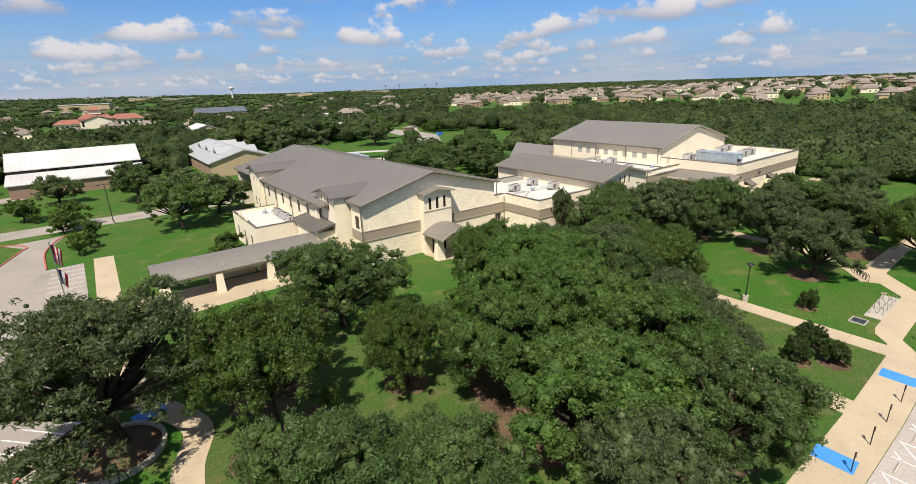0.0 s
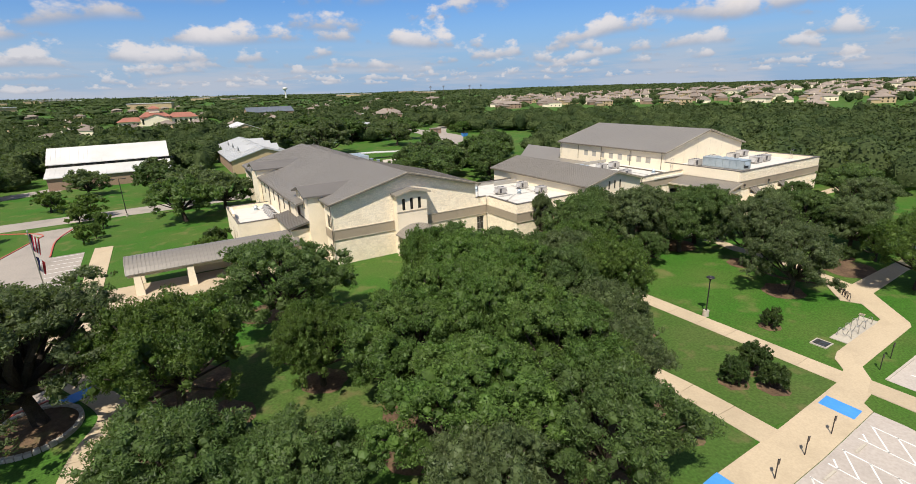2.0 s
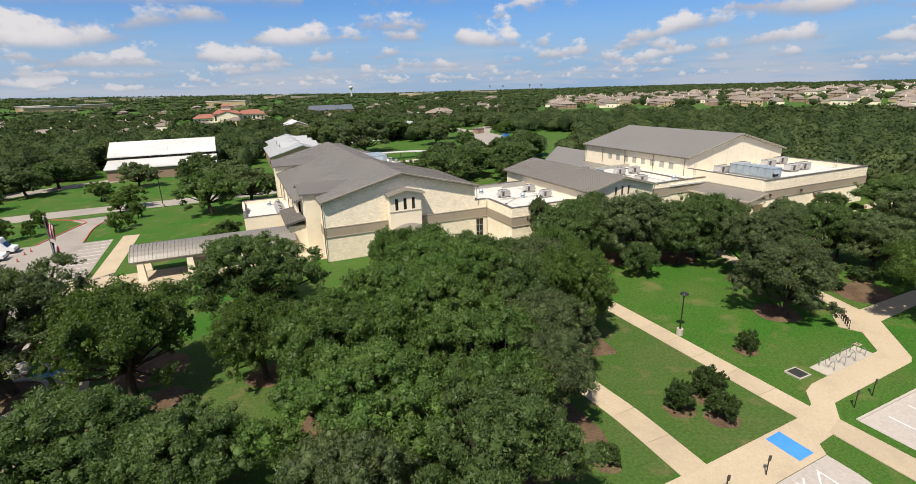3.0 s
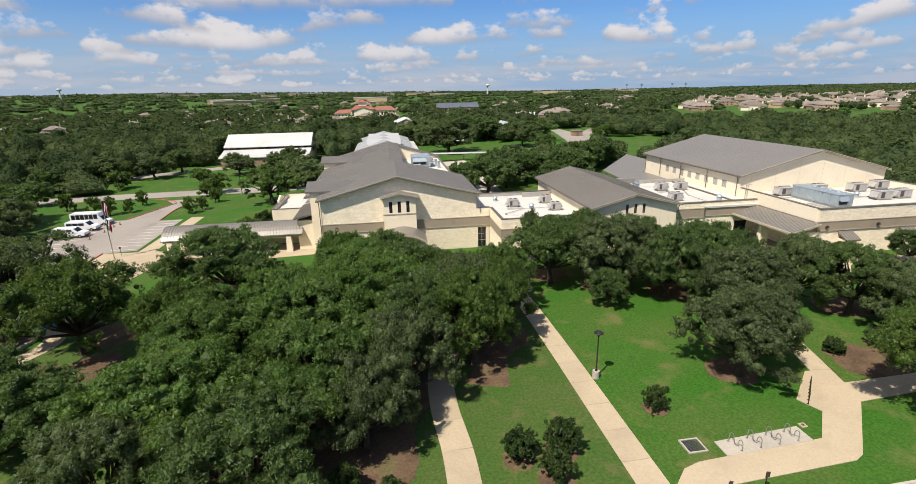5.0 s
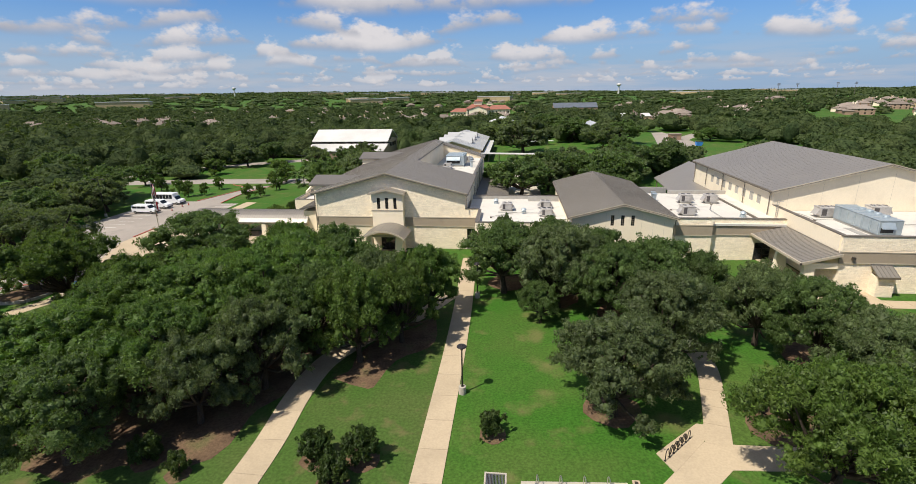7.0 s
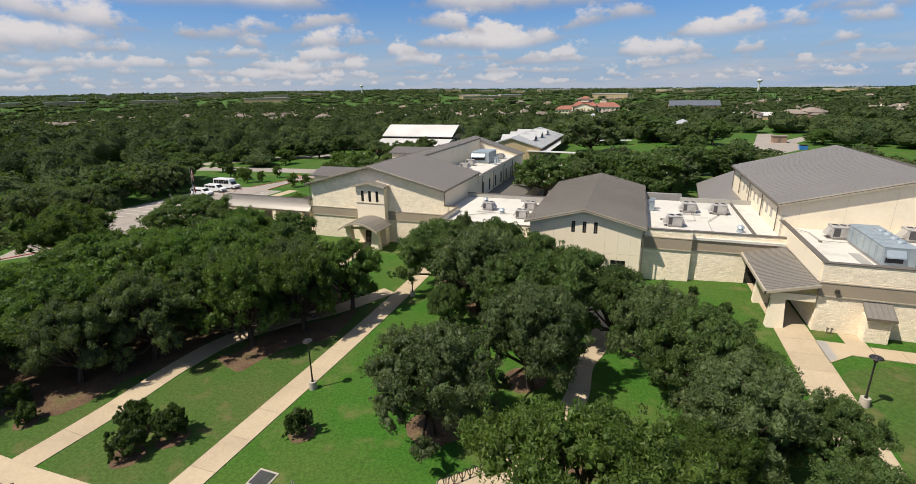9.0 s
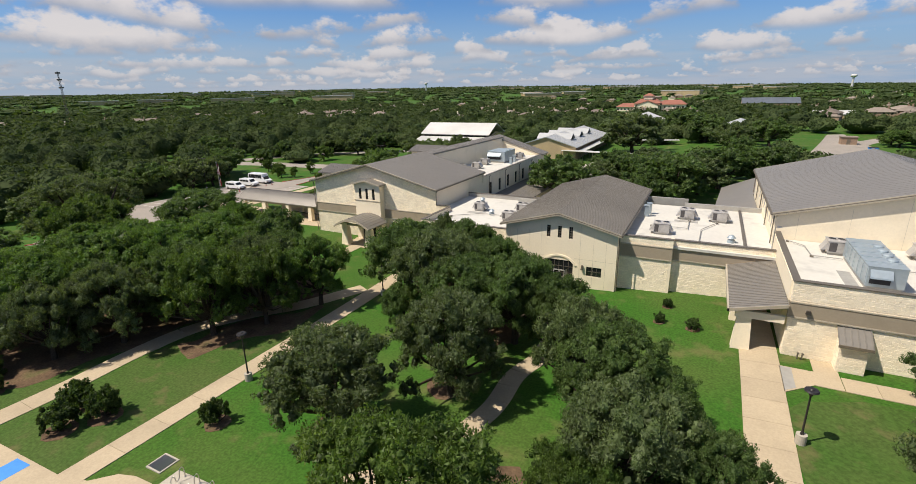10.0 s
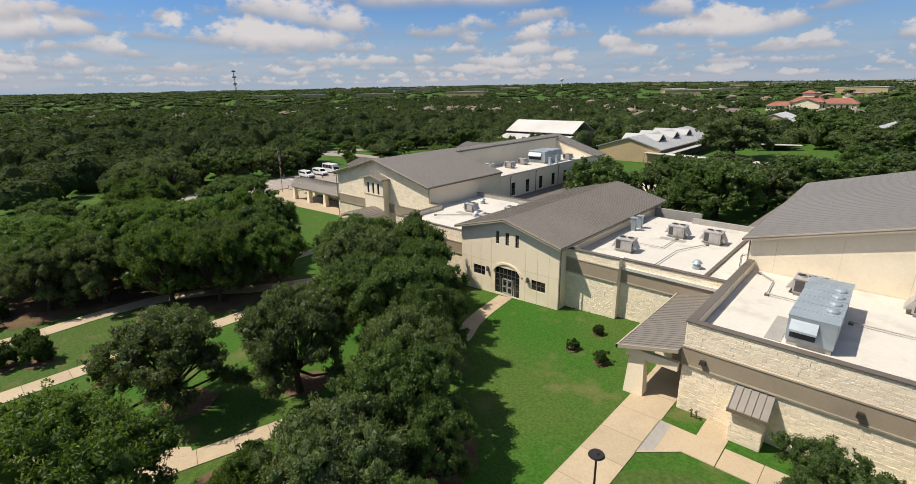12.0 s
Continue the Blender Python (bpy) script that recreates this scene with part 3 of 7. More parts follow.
def stones(parent, p0, p1, z0, top, openings=(), seed=1, single=None):
    """Split limestone laid in broken courses, each stone proud of the mortar. single: (run from, run to) whose stones are objects of their own."""
    rnd = random.Random(seed)
    p0, p1 = Vector((*p0, 0)), Vector((*p1, 0))
    run = (p1 - p0).length
    way = (p1 - p0) / run
    out_ = Vector((way.y, -way.x, 0))
    height = top if callable(top) else (lambda u: top)
    peak = max(height(run * k / 40) for k in range(41))
    verts, faces, own = [], [], 0
    z = z0
    while z < peak - 0.12:
        course = rnd.choice((0.16, 0.2, 0.24, 0.3))
        u = rnd.uniform(-0.5, 0.0)
        while u < run:
            long = rnd.uniform(0.24, 0.62)
            a, b = max(0.0, u + 0.005), min(run, u + long - 0.005)
            u += long
            if b - a < 0.1:
                continue
            c, d = z + 0.005, min(z + course - 0.005, height(a), height(b))
            if d - c < 0.08 or any(a < o[1] and b > o[0] and c < o[3] and d > o[2] for o in openings):
                continue
            deep, e = rnd.uniform(0.008, 0.026), 0.012
            ring = [(a, c), (b, c), (b, d), (a, d)]
            front = [(a + e, c + e), (b - e, c + e), (b - e, d - e), (a + e, d - e)]
            pts = [p0 + way * s + Vector((0, 0, h)) - out_ * 0.01 for s, h in ring] + [p0 + way * s + Vector((0, 0, h)) + out_ * deep * rnd.uniform(0.75, 1.15) for s, h in front]
            quads = [(4, 5, 6, 7), (0, 1, 5, 4), (1, 2, 6, 5), (2, 3, 7, 6), (3, 0, 4, 7)]
            if single and own < 300 and single[0] < a < single[1]:
                me = bpy.data.meshes.new("stone")
                me.from_pydata(pts, [], quads)
                me.materials.append(STONE)
                ob = new("stone", me)
                ob.parent = parent
                ob.matrix_parent_inverse = Matrix.Translation(-parent.location)
                own += 1
                continue
            n = len(verts)
            verts += pts
            faces += [tuple(n + i for i in q) for q in quads]
        z += course
    me = bpy.data.meshes.new("stonework")
    me.from_pydata(verts, [], faces)
    me.materials.append(STONE)
    ob = new("stonework", me)
    ob.parent = parent
    ob.matrix_parent_inverse = Matrix.Translation(-parent.location)
    return tagged(ob, "cream limestone laid in broken courses", kind="stuff")


def band_on(parent, x0, x1, y, z0, z1, out_=0.12):
    """The taupe stucco belt with its pale cap and sill."""
    part("belt", box_bm(x0, y - out_, z0, x1, y + 0.05, z1), BAND, parent, "smooth taupe stucco belt")
    bm = bmesh.new()
    for z in (z0 - 0.12, z1):
        box(bm, x0, y - out_ - 0.05, z, x1, y + 0.05, z + 0.12)
    part("belt_trim", bm, TRIM, parent, "pale moulding of the belt")


# Front gable: ridge at x 43.7
A_TOP = lambda u: 13.35 - 0.262 * abs(u - 13.0)
bm = bmesh.new()
wall(bm, (30.7, 80.4), (57.4, 80.4), -0.3, A_TOP, 0.4, [], [13.0])
part("wall", bm, MORTAR, main)
TOWER_U = (10.4, 16.0)
stones(main, (30.7, 80.4), (57.4, 80.4), 0.0, 4.1, [(TOWER_U[0], TOWER_U[1], 0, 20)], 3)
stones(main, (30.7, 80.4), (57.4, 80.4), 5.8, A_TOP, [(TOWER_U[0], TOWER_U[1], 0, 11)], 4)
band_on(main, 30.6, 41.1, 80.4, 4.25, 5.68)
band_on(main, 46.7, 59.75, 80.4, 4.25, 5.68)
# Return wall beside the side door
bm = bmesh.new()
wall(bm, (57.4, 80.4), (59.8, 80.4), -0.3, 7.3, 0.4, [(0.25, 1.75, 0.0, 3.75)])
part("wall", bm, MORTAR, main)
stones(main, (57.4, 80.4), (59.8, 80.4), 5.8, 7.25, [], 5)
window(main, (57.65, 80.4), (59.15, 80.4), 0.05, 3.75, 2, 3, 0.25, FLASH)
bm = bmesh.new()
box(bm, 57.35, 80.33, 7.3, 59.8, 80.85, 7.38)
part("coping", bm, COPING, main)
# West, east and rear walls
bm = bmesh.new()
wall(bm, (30.7, 84.0), (30.7, 80.4), -0.3, 9.95, 0.4, [(1.2, 2.6, 5.9, 8.0), (1.2, 2.6, 1.0, 3.2)])
part("wall", bm, STUCCO, main)
window(main, (30.7, 82.8), (30.7, 81.4), 5.9, 8.0, 2, 3)
window(main, (30.7, 82.8), (30.7, 81.4), 1.0, 3.2, 2, 3)
for z in (5.6,):
    part("belt", box_bm(30.58, 80.2, 4.25, 30.75, 84.0, 5.68), BAND, main)
bm = bmesh.new()
wall(bm, (27.6, 121.5), (27.6, 90.5), -0.3, 9.15, 0.4, [(121.5 - y - 0.6, 121.5 - y + 0.6, 6.0, 8.2) for y in (95, 99.5, 104, 108.5, 113, 117.5)])
part("wall", bm, STUCCO, main)
for y in (95, 99.5, 104, 108.5, 113, 117.5):
    window(main, (27.6, y + 0.6), (27.6, y - 0.6), 6.0, 8.2, 2, 4)
bm = bmesh.new()
wall(bm, (57.0, 99.6), (57.0, 142.8), -0.3, 8.9, 0.4, [(u, u + 1.3, 4.6, 7.2) for u in (4, 9, 14, 19, 24, 29, 34)])
part("wall", bm, STUCCO, main)
for u in (4, 9, 14, 19, 24, 29, 34):
    window(main, (57.0, 99.6 + u), (57.0, 100.9 + u), 4.6, 7.2, 2, 4)
bm = bmesh.new()
wall(bm, (57.4, 80.8), (57.4, 99.6), -0.3, 9.95, 0.4)
part("wall", bm, STUCCO, main)
bm = bmesh.new()
wall(bm, (57.0, 142.8), (27.6, 142.8), -0.3, lambda u: 12.2 - 0.262 * abs(u - 14.5), 0.4, [], [14.5])
part("wall", bm, STUCCO, main)

# Roof: west slope in three steps, east slope in front of and behind the roof well
SLOPE = 0.2637


def main_roof(quad, label=""):
    bm = bmesh.new()
    slab(bm, quad, 0.3)
    ob = part("roof_slope", bm, ROOF, main, label)
    bm = bmesh.new()
    seams(bm, quad, 0.42, 0.022, 0.03)
    part("seams", bm, SEAM, ob)


RZ, RX = 13.7, 43.7
west_z = lambda x: RZ - SLOPE * (RX - x)
east_z = lambda x: RZ - 0.2507 * (x - RX)
main_roof([(30.2, 87.0, west_z(30.2)), (30.2, 79.45, west_z(30.2)), (RX, 79.45, RZ), (RX, 87.0, RZ)])
main_roof([(27.0, 99.4, west_z(27)), (27.0, 87.0, west_z(27)), (RX, 87.0, RZ), (RX, 99.4, RZ)])
main_roof([(27.0, 143.6, west_z(27)), (27.0, 99.4, west_z(27)), (RX - 0.9, 99.4, RZ - 0.24), (RX - 0.9, 143.6, RZ - 0.24)])
main_roof([(57.9, 79.45, east_z(57.9)), (57.9, 99.4, east_z(57.9)), (RX, 99.4, RZ), (RX, 79.45, RZ)])
main_roof([(45.6, 99.4, east_z(45.6)), (45.6, 139.5, east_z(45.6)), (RX - 0.9, 139.5, RZ - 0.24), (RX - 0.9, 99.4, RZ - 0.24)])
main_roof([(57.4, 138.5, 8.9), (57.4, 143.6, 8.9), (RX - 0.9, 143.6, RZ - 0.24), (RX - 0.9, 138.5, RZ - 0.24)])
bm = bmesh.new()
for xa, xb, fz in ((30.2, RX, west_z), (57.9, RX, east_z)):
    slab(bm, [(xa, 79.40, fz(xa) + 0.03), (xb, 79.40, fz(xb) + 0.03), (xb, 79.48, fz(xb) + 0.03), (xa, 79.48, fz(xa) + 0.03)], 0.26)
part("fascia", bm, TRIM, main, "pale double metal fascia along the gable")
# Gap shade of the main fascia, put in as a dark strip proud of it
bm = bmesh.new()
for xa, xb, fz in ((30.2, RX, west_z), (57.9, RX, east_z)):
    slab(bm, [(xa, 79.388, fz(xa) - 0.08), (xb, 79.388, fz(xb) - 0.08), (xb, 79.399, fz(xb) - 0.08), (xa, 79.399, fz(xa) - 0.08)], 0.08)
part("fascia_groove", bm, GUTTER, main, "raised dark strip coloured like the shaded gap in the fascia")
bm = bmesh.new()
for xa, xb, fz in ((30.3, RX, west_z), (57.8, RX, east_z)):
    slab(bm, [(xa, 79.52, fz(xa) - 0.28), (xb, 79.52, fz(xb) - 0.28), (xb, 80.4, fz(xb) - 0.28), (xa, 80.4, fz(xa) - 0.28)], 0.12)
part("soffit", bm, TRIM, main)
bm = bmesh.new()
box(bm, 57.9, 79.5, 9.88, 58.04, 99.4, 10.06)
box(bm, 30.06, 79.5, 9.88, 30.2, 83.0, 10.06)
box(bm, 26.86, 91.0, 9.0, 27.0, 121.0, 9.2)
part("gutter", bm, GUTTER, main, "dark metal eave gutter")
# Roof well
part("roof_deck", box_bm(45.6, 99.6, 8.2, 56.6, 138.6, 8.6), MEMBRANE, main, "white flat roof membrane")
part("well_wall", box_bm(45.4, 99.45, 8.6, 45.6, 139.0, 12.85), STUCCO, main)
bm = bmesh.new()
wall(bm, (57.6, 99.4), (45.6, 99.4), 7.9, lambda u: east_z(57.6 - u) - 0.3, 0.2)
part("well_wall", bm, STUCCO, main)
bm = bmesh.new()
wall(bm, (45.6, 138.7), (57.0, 138.7), 7.9, lambda u: 12.3 - 0.31 * u, 0.2)
part("well_wall", bm, STUCCO, main)
part("coping", box_bm(56.55, 99.4, 8.9, 57.1, 138.6, 8.98), COPING, main)


def dormer(y, zr=12.0, dx=0.0):
    """A west facing gabled bay with three slot windows."""
    z_e, half = zr - 1.15, 4.0
    top = lambda u: zr - 0.3 - 0.28 * abs(u - 3.6)
    holes = [(u, u + 0.55, zr - 3.6, zr - 1.6) for u in (2.05, 3.33, 4.6)] + [(u, u + 0.8, 3.0, 4.8) for u in (2.0, 4.4)]
    bm = bmesh.new()
    wall(bm, (26.9 + dx, y + 3.6), (26.9 + dx, y - 3.6), -0.3, top, 0.35, holes, [3.6])
    part("wall", bm, STUCCO, main)
    for o in holes:
        window(main, (26.9 + dx, y + 3.6 - o[0]), (26.9 + dx, y + 3.6 - o[1]), o[2], o[3], 1 if o[1] - o[0] < 0.6 else 2, 4)
    for yy, a, b in ((y - 3.6, 26.9 + dx, 31.4), (y + 3.6, 31.4, 26.9 + dx)):
        bm = bmesh.new()
        wall(bm, (a, yy), (b, yy), -0.3, z_e + 0.0, 0.3)
        part("wall", bm, STUCCO, main)
    x_in = 43.7 - (13.7 - zr) / SLOPE
    x_low = 43.7 - (13.7 - z_e) / SLOPE
    for s in (-1, 1):
        quad = [(26.2 + dx, y + s * half, z_e), (x_low, y + s * half, z_e), (x_in, y, zr), (26.2 + dx, y, zr)]
        if s > 0:
            quad = [quad[1], quad[0], quad[3], quad[2]]
        bm = bmesh.new()
        slab(bm, quad, 0.25)
        ob = part("dormer_roof", bm, DARKROOF, main, "dark standing seam dormer roof")
        bm = bmesh.new()
        x = 26.4 + dx
        while x < x_in - 0.3:
            f = max(0.0, (x - x_low) / (x_in - x_low))
            p, q = Vector((x, y + s * half * (1 - f), z_e + (zr - z_e) * f)), Vector((x, y, zr))
            w = Vector((0.02, 0, 0))
            rise = Vector((0, 0, 0.045))
            prism(bm, [p - w, p + w, q + w, q - w], [p - w + rise, p + w + rise, q + w + rise, q - w + rise])
            x += 0.42
        part("seams", bm, SEAM, ob)


dormer(88.6, 11.9, 1.5)
dormer(124.5)

# Entrance tower with its small gable and arched porch
t_holes = [(u, u + 0.55, 7.5, 9.45) for u in (0.95, 2.4, 3.85)]
t_top = lambda u: 10.85 - 0.22 * abs(u - 2.75)
bm = bmesh.new()
wall(bm, (41.2, 79.05), (46.7, 79.05), -0.2, t_top, 0.35, t_holes + [(1.3, 4.2, 0.0, 2.7)], [2.75])
part("wall", bm, STUCCO, main)
for a, b in (((41.2, 80.38), (41.2, 79.05)), ((46.7, 79.05), (46.7, 80.38))):
    bm = bmesh.new()
    wall(bm, a, b, -0.2, 10.2, 0.3)
    part("wall", bm, STUCCO, main)
for o in t_holes:
    window(main, (41.2 + o[0], 79.05), (41.2 + o[1], 79.05), o[2], o[3], 2, 5)
window(main, (42.5, 79.05), (45.4, 79.05), 0.0, 2.7, 4, 2, 0.2)
for x0, x1 in ((40.75, 43.95), (47.15, 43.95)):
    quad = [(x0, 78.5, 10.36), (x0, 80.9, 10.36), (x1, 80.9, 11.1), (x1, 78.5, 11.1)]
    bm = bmesh.new()
    slab(bm, quad, 0.3)
    part("tower_roof", bm, ROOF, main, "small gabled metal roof of the tower")
bm = bmesh.new()
for x0, x1 in ((40.7, 43.95), (47.2, 43.95)):
    slab(bm, [(x0, 78.41, 10.34), (x1, 78.41, 11.08), (x1, 78.49, 11.08), (x0, 78.49, 10.34)], 0.3)
part("fascia", bm, TRIM, main, "pale metal fascia of the tower gable")
part("belt_trim", box_bm(41.1, 78.98, 7.2, 46.8, 79.06, 7.35), TRIM, main)


def porch():
    """Arched metal canopy on two tapered stucco piers."""
    ob = thing("entrance_porch", "arched grey metal porch roof on tapered cream piers", "porch", (43.9, 77, 0))
    n, x0, x1 = 14, 40.6, 48.0
    arc = [(x0 + (x1 - x0) * k / n, 3.75 + 1.35 * (1 - (2 * k / n - 1) ** 2)) for k in range(n + 1)]
    bm = bmesh.new()
    for (xa, za), (xb, zb) in zip(arc, arc[1:]):
        slab(bm, [(xa, 73.5, za), (xb, 73.5, zb), (xb, 79.0, zb), (xa, 79.0, za)], 0.14)
    roof = part("roof", bm, ROOF, ob, "curved grey metal roof")
    bm = bmesh.new()
    for xa, za in arc:
        box(bm, xa - 0.02, 73.5, za - 0.03, xa + 0.02, 79.0, za + 0.03)
    part("seams", bm, SEAM, roof)
    bm = bmesh.new()
    for (xa, za), (xb, zb) in zip(arc, arc[1:]):
        slab(bm, [(xa, 73.4, za + 0.02), (xb, 73.4, zb + 0.02), (xb, 73.5, zb + 0.02), (xa, 73.5, za + 0.02)], 0.32)
    part("fascia", bm, TRIM, ob, "pale curved fascia")
    for x in (41.5, 46.6):
        part("pier", box_bm(x - 0.75, 74.9, 0.0, x + 0.75, 76.2, 3.95, taper=0.28), STUCCO, ob, "tapered cream stucco pier")
    bm = bmesh.new()
    for y in (75.3, 78.7):
        box(bm, 40.6, y, 3.5, 47.3, y + 0.25, 3.85)
    part("beam", bm, TRIM, ob)


porch()

# Low west wing with its white flat roof and the small hipped roof before it
wing = thing("school_wing", "low cream stucco wing with a white flat roof", "school building", (23, 104, 0))
for a, b, holes in (((19.0, 96.5), (27.0, 96.5), []), ((27.0, 112.4), (19.0, 112.4), []), ((19.0, 112.4), (19.0, 96.5), [(2.5, 3.6, 1.0, 3.2), (7, 8.1, 1.0, 3.2), (11.5, 12.6, 1.0, 3.2)])):
    bm = bmesh.new()
    wall(bm, a, b, -0.3, 5.3, 0.35, holes)
    part("wall", bm, STUCCO, wing)
    for o in holes:
        window(wing, (19.0, 112.4 - o[0]), (19.0, 112.4 - o[1]), o[2], o[3], 2, 3)
part("roof_deck", box_bm(19.35, 96.85, 4.3, 27.5, 112.05, 4.6), MEMBRANE, wing, "white flat roof membrane")
for x0, y0, x1, y1 in ((18.95, 96.45, 27.0, 96.88), (18.95, 112.02, 27.0, 112.45), (18.95, 96.88, 19.38, 112.02)):
    part("coping", box_bm(x0, y0, 5.3, x1, y1, 5.38), COPING, wing)
bm = bmesh.new()
wall(bm, (19.0, 107.6), (19.0, 102.4), 5.38, lambda u: 6.5 - 0.25 * abs(u - 2.6), 0.35, [], [2.6])
part("gable_parapet", bm, STUCCO, wing)
part("sign_bars", box_bm(18.9, 103.4, 5.3, 18.99, 106.6, 5.7), BAND, wing)
hip = thing("side_entrance", "small cream entrance block under a seamed metal hip roof", "entrance", (27.5, 88, 0))
part("wall", box_bm(25.6, 85.8, -0.2, 30.6, 95.5, 5.4), STUCCO, hip)
quad = [(25.1, 96.2, 5.9), (25.1, 85.2, 5.9), (29.6, 85.2, 6.9), (29.6, 96.2, 6.9)]
bm = bmesh.new()
slab(bm, quad, 0.25)
hr = part("roof", bm, DARKROOF, hip, "dark seamed metal roof")
bm = bmesh.new()
seams(bm, quad, 0.6, 0.08, 0.06)
part("seams", bm, SEAM, hr)


def covered_walk():
    """Barrel roofed walkway on cream piers, from the drive to the west entrance."""
    ob = thing("covered_walkway", "grey barrel roofed covered walkway on cream piers", "covered walkway", (15, 86.5, 0))
    y0, y1, n = 84.7, 91.2, 10
    arc = [(y0 + (y1 - y0) * k / n, 3.3 + 1.75 * (1 - (2 * k / n - 1) ** 2)) for k in range(n + 1)]
    bm, ribs = bmesh.new(), bmesh.new()
    for (ya, za), (yb, zb) in zip(arc, arc[1:]):
        slab(bm, [(2.7, ya, za), (26.5, ya, za), (26.5, yb, zb), (2.7, yb, zb)], 0.15)
        for k in range(49):
            x = 2.8 + 23.6 * k / 48
            slab(ribs, [(x - 0.03, ya, za + 0.06), (x + 0.03, ya, za + 0.06), (x + 0.03, yb, zb + 0.06), (x - 0.03, yb, zb + 0.06)], 0.07)
    roof = part("roof", bm, ROOF, ob, "curved grey metal roof")
    part("seams", ribs, SEAM, roof)
    bm = bmesh.new()
    for y in (y0 + 0.35, y1 - 0.65):
        box(bm, 2.9, y, 2.75, 26.3, y + 0.3, 3.35)
    part("beam", bm, TRIM, ob, "pale eaves beam")
    for x in (4.0, 10.6, 17.6, 24.0):
        for y in (y0 + 0.5, y1 - 0.5):
            part("pier", box_bm(x - 0.55, y - 0.5, 0.0, x + 0.55, y + 0.5, 2.95, taper=0.14), STUCCO, ob)
    bm = bmesh.new()
    for x in (10.6, 17.6):
        box(bm, x, y1 - 0.8, 0.0, x + 6.0, y1 - 0.5, 1.1)
    part("low_wall", bm, STUCCO, ob)


covered_walk()

# ---- link block between the gables ----
link = thing("school_link", "flat roofed limestone link with a taupe belt", "school building", (66, 82, 0))
bm = bmesh.new()
wall(bm, (59.8, 80.2), (59.8, 71.3), -0.2, 7.35, 0.4)
part("wall", bm, MORTAR, link)
stones(link, (59.8, 80.0), (59.8, 71.3), 0.1, 4.1, [], 11)
stones(link, (59.8, 80.0), (59.8, 71.3), 5.8, 7.3, [], 12)
part("belt", box_bm(59.68, 71.2, 4.25, 59.85, 80.0, 5.68), BAND, link)
bm = bmesh.new()
wall(bm, (59.8, 71.3), (74.4, 71.3), -0.2, 7.35, 0.4)
part("wall", bm, MORTAR, link)
stones(link, (59.8, 71.3), (74.4, 71.3), 0.4, 4.1, [], 13)
stones(link, (59.8, 71.3), (74.4, 71.3), 5.8, 7.3, [], 14)
band_on(link, 59.7, 74.3, 71.3, 4.25, 5.68)
bm = bmesh.new()
wall(bm, (74.3, 92.2), (57.8, 92.2), -0.2, 7.35, 0.3)
part("wall", bm, FLASH, link)
part("roof_deck", box_bm(60.2, 71.7, 6.4, 74.3, 80.85, 6.65), MEMBRANE, link, "white flat roof membrane")
part("roof_deck", box_bm(57.8, 80.85, 6.4, 74.3, 91.9, 6.65), MEMBRANE, link, "white flat roof membrane")
for x0, y0, x1, y1 in ((59.75, 71.25, 74.3, 71.75), (59.75, 71.75, 60.25, 80.05), (57.8, 91.85, 74.3, 92.25)):
    part("coping", box_bm(x0, y0, 7.35, x1, y1, 7.43), COPING, link)
part("inner_parapet", box_bm(68.5, 90.0, 6.65, 74.2, 90.4, 7.5), FLASH, link)

# ---- middle gable ----
mid = thing("school_hall", "cream stucco hall with a gabled metal roof", "school building", (81.6, 84, 1))
gable_roof(mid, 73.75, 89.3, 68.95, 99.0, 8.95, 10.98, rib=0.045)
m_top = lambda u: 10.68 - 0.262 * abs(u - 7.3)
m_holes = [(u, u + 0.5, 7.55, 9.15) for u in (5.6, 7.05, 8.5)] + [(2.0, 3.9, 2.9, 4.1), (10.9, 12.8, 2.9, 4.15), (5.5, 9.2, 1.2, 4.6)]
bm = bmesh.new()
wall(bm, (74.3, 69.6), (88.8, 69.6), 0.4, m_top, 0.4, m_holes, [7.3])
part("wall", bm, STUCCO, mid)
for o, c, r in zip(m_holes, (2, 2, 2, 3, 3, 6), (5, 5, 5, 2, 2, 4)):
    window(mid, (74.3 + o[0], 69.6), (74.3 + o[1], 69.6), o[2], o[3], c, r, 0.12, COPING)
for a, b in (((88.8, 69.6), (88.8, 98.4)), ((88.8, 98.4), (74.3, 98.4)), ((74.3, 98.4), (74.3, 69.6))):
    bm = bmesh.new()
    wall(bm, a, b, 0.2, 8.75, 0.35)
    part("wall", bm, STUCCO, mid)

# ---- wall between hall and gymnasium ----
east_link = thing("school_link", "flat roofed limestone link with taupe belt and white roof", "school building", (97, 82, 1))
for x0, x1, y, top, seed in ((88.8, 94.9, 71.2, 8.35, 21), (94.9, 105.4, 71.9, 8.2, 23)):
    bm = bmesh.new()
    wall(bm, (x0, y), (x1, y), 0.8, top, 0.4)
    part("wall", bm, MORTAR, east_link)
    stones(east_link, (x0, y), (x1, y), 1.2, 5.6, [], seed)
    stones(east_link, (x0, y), (x1, y), 7.45, top - 0.05, [], seed + 1)
    band_on(east_link, x0, x1 - 0.02, y, 5.85, 7.3)
    part("coping", box_bm(x0, y - 0.1, top, x1, y + 0.5, top + 0.08), COPING, east_link)
part("wall", box_bm(94.55, 71.15, 0.9, 94.9, 72.4, 8.35), STUCCO, east_link)
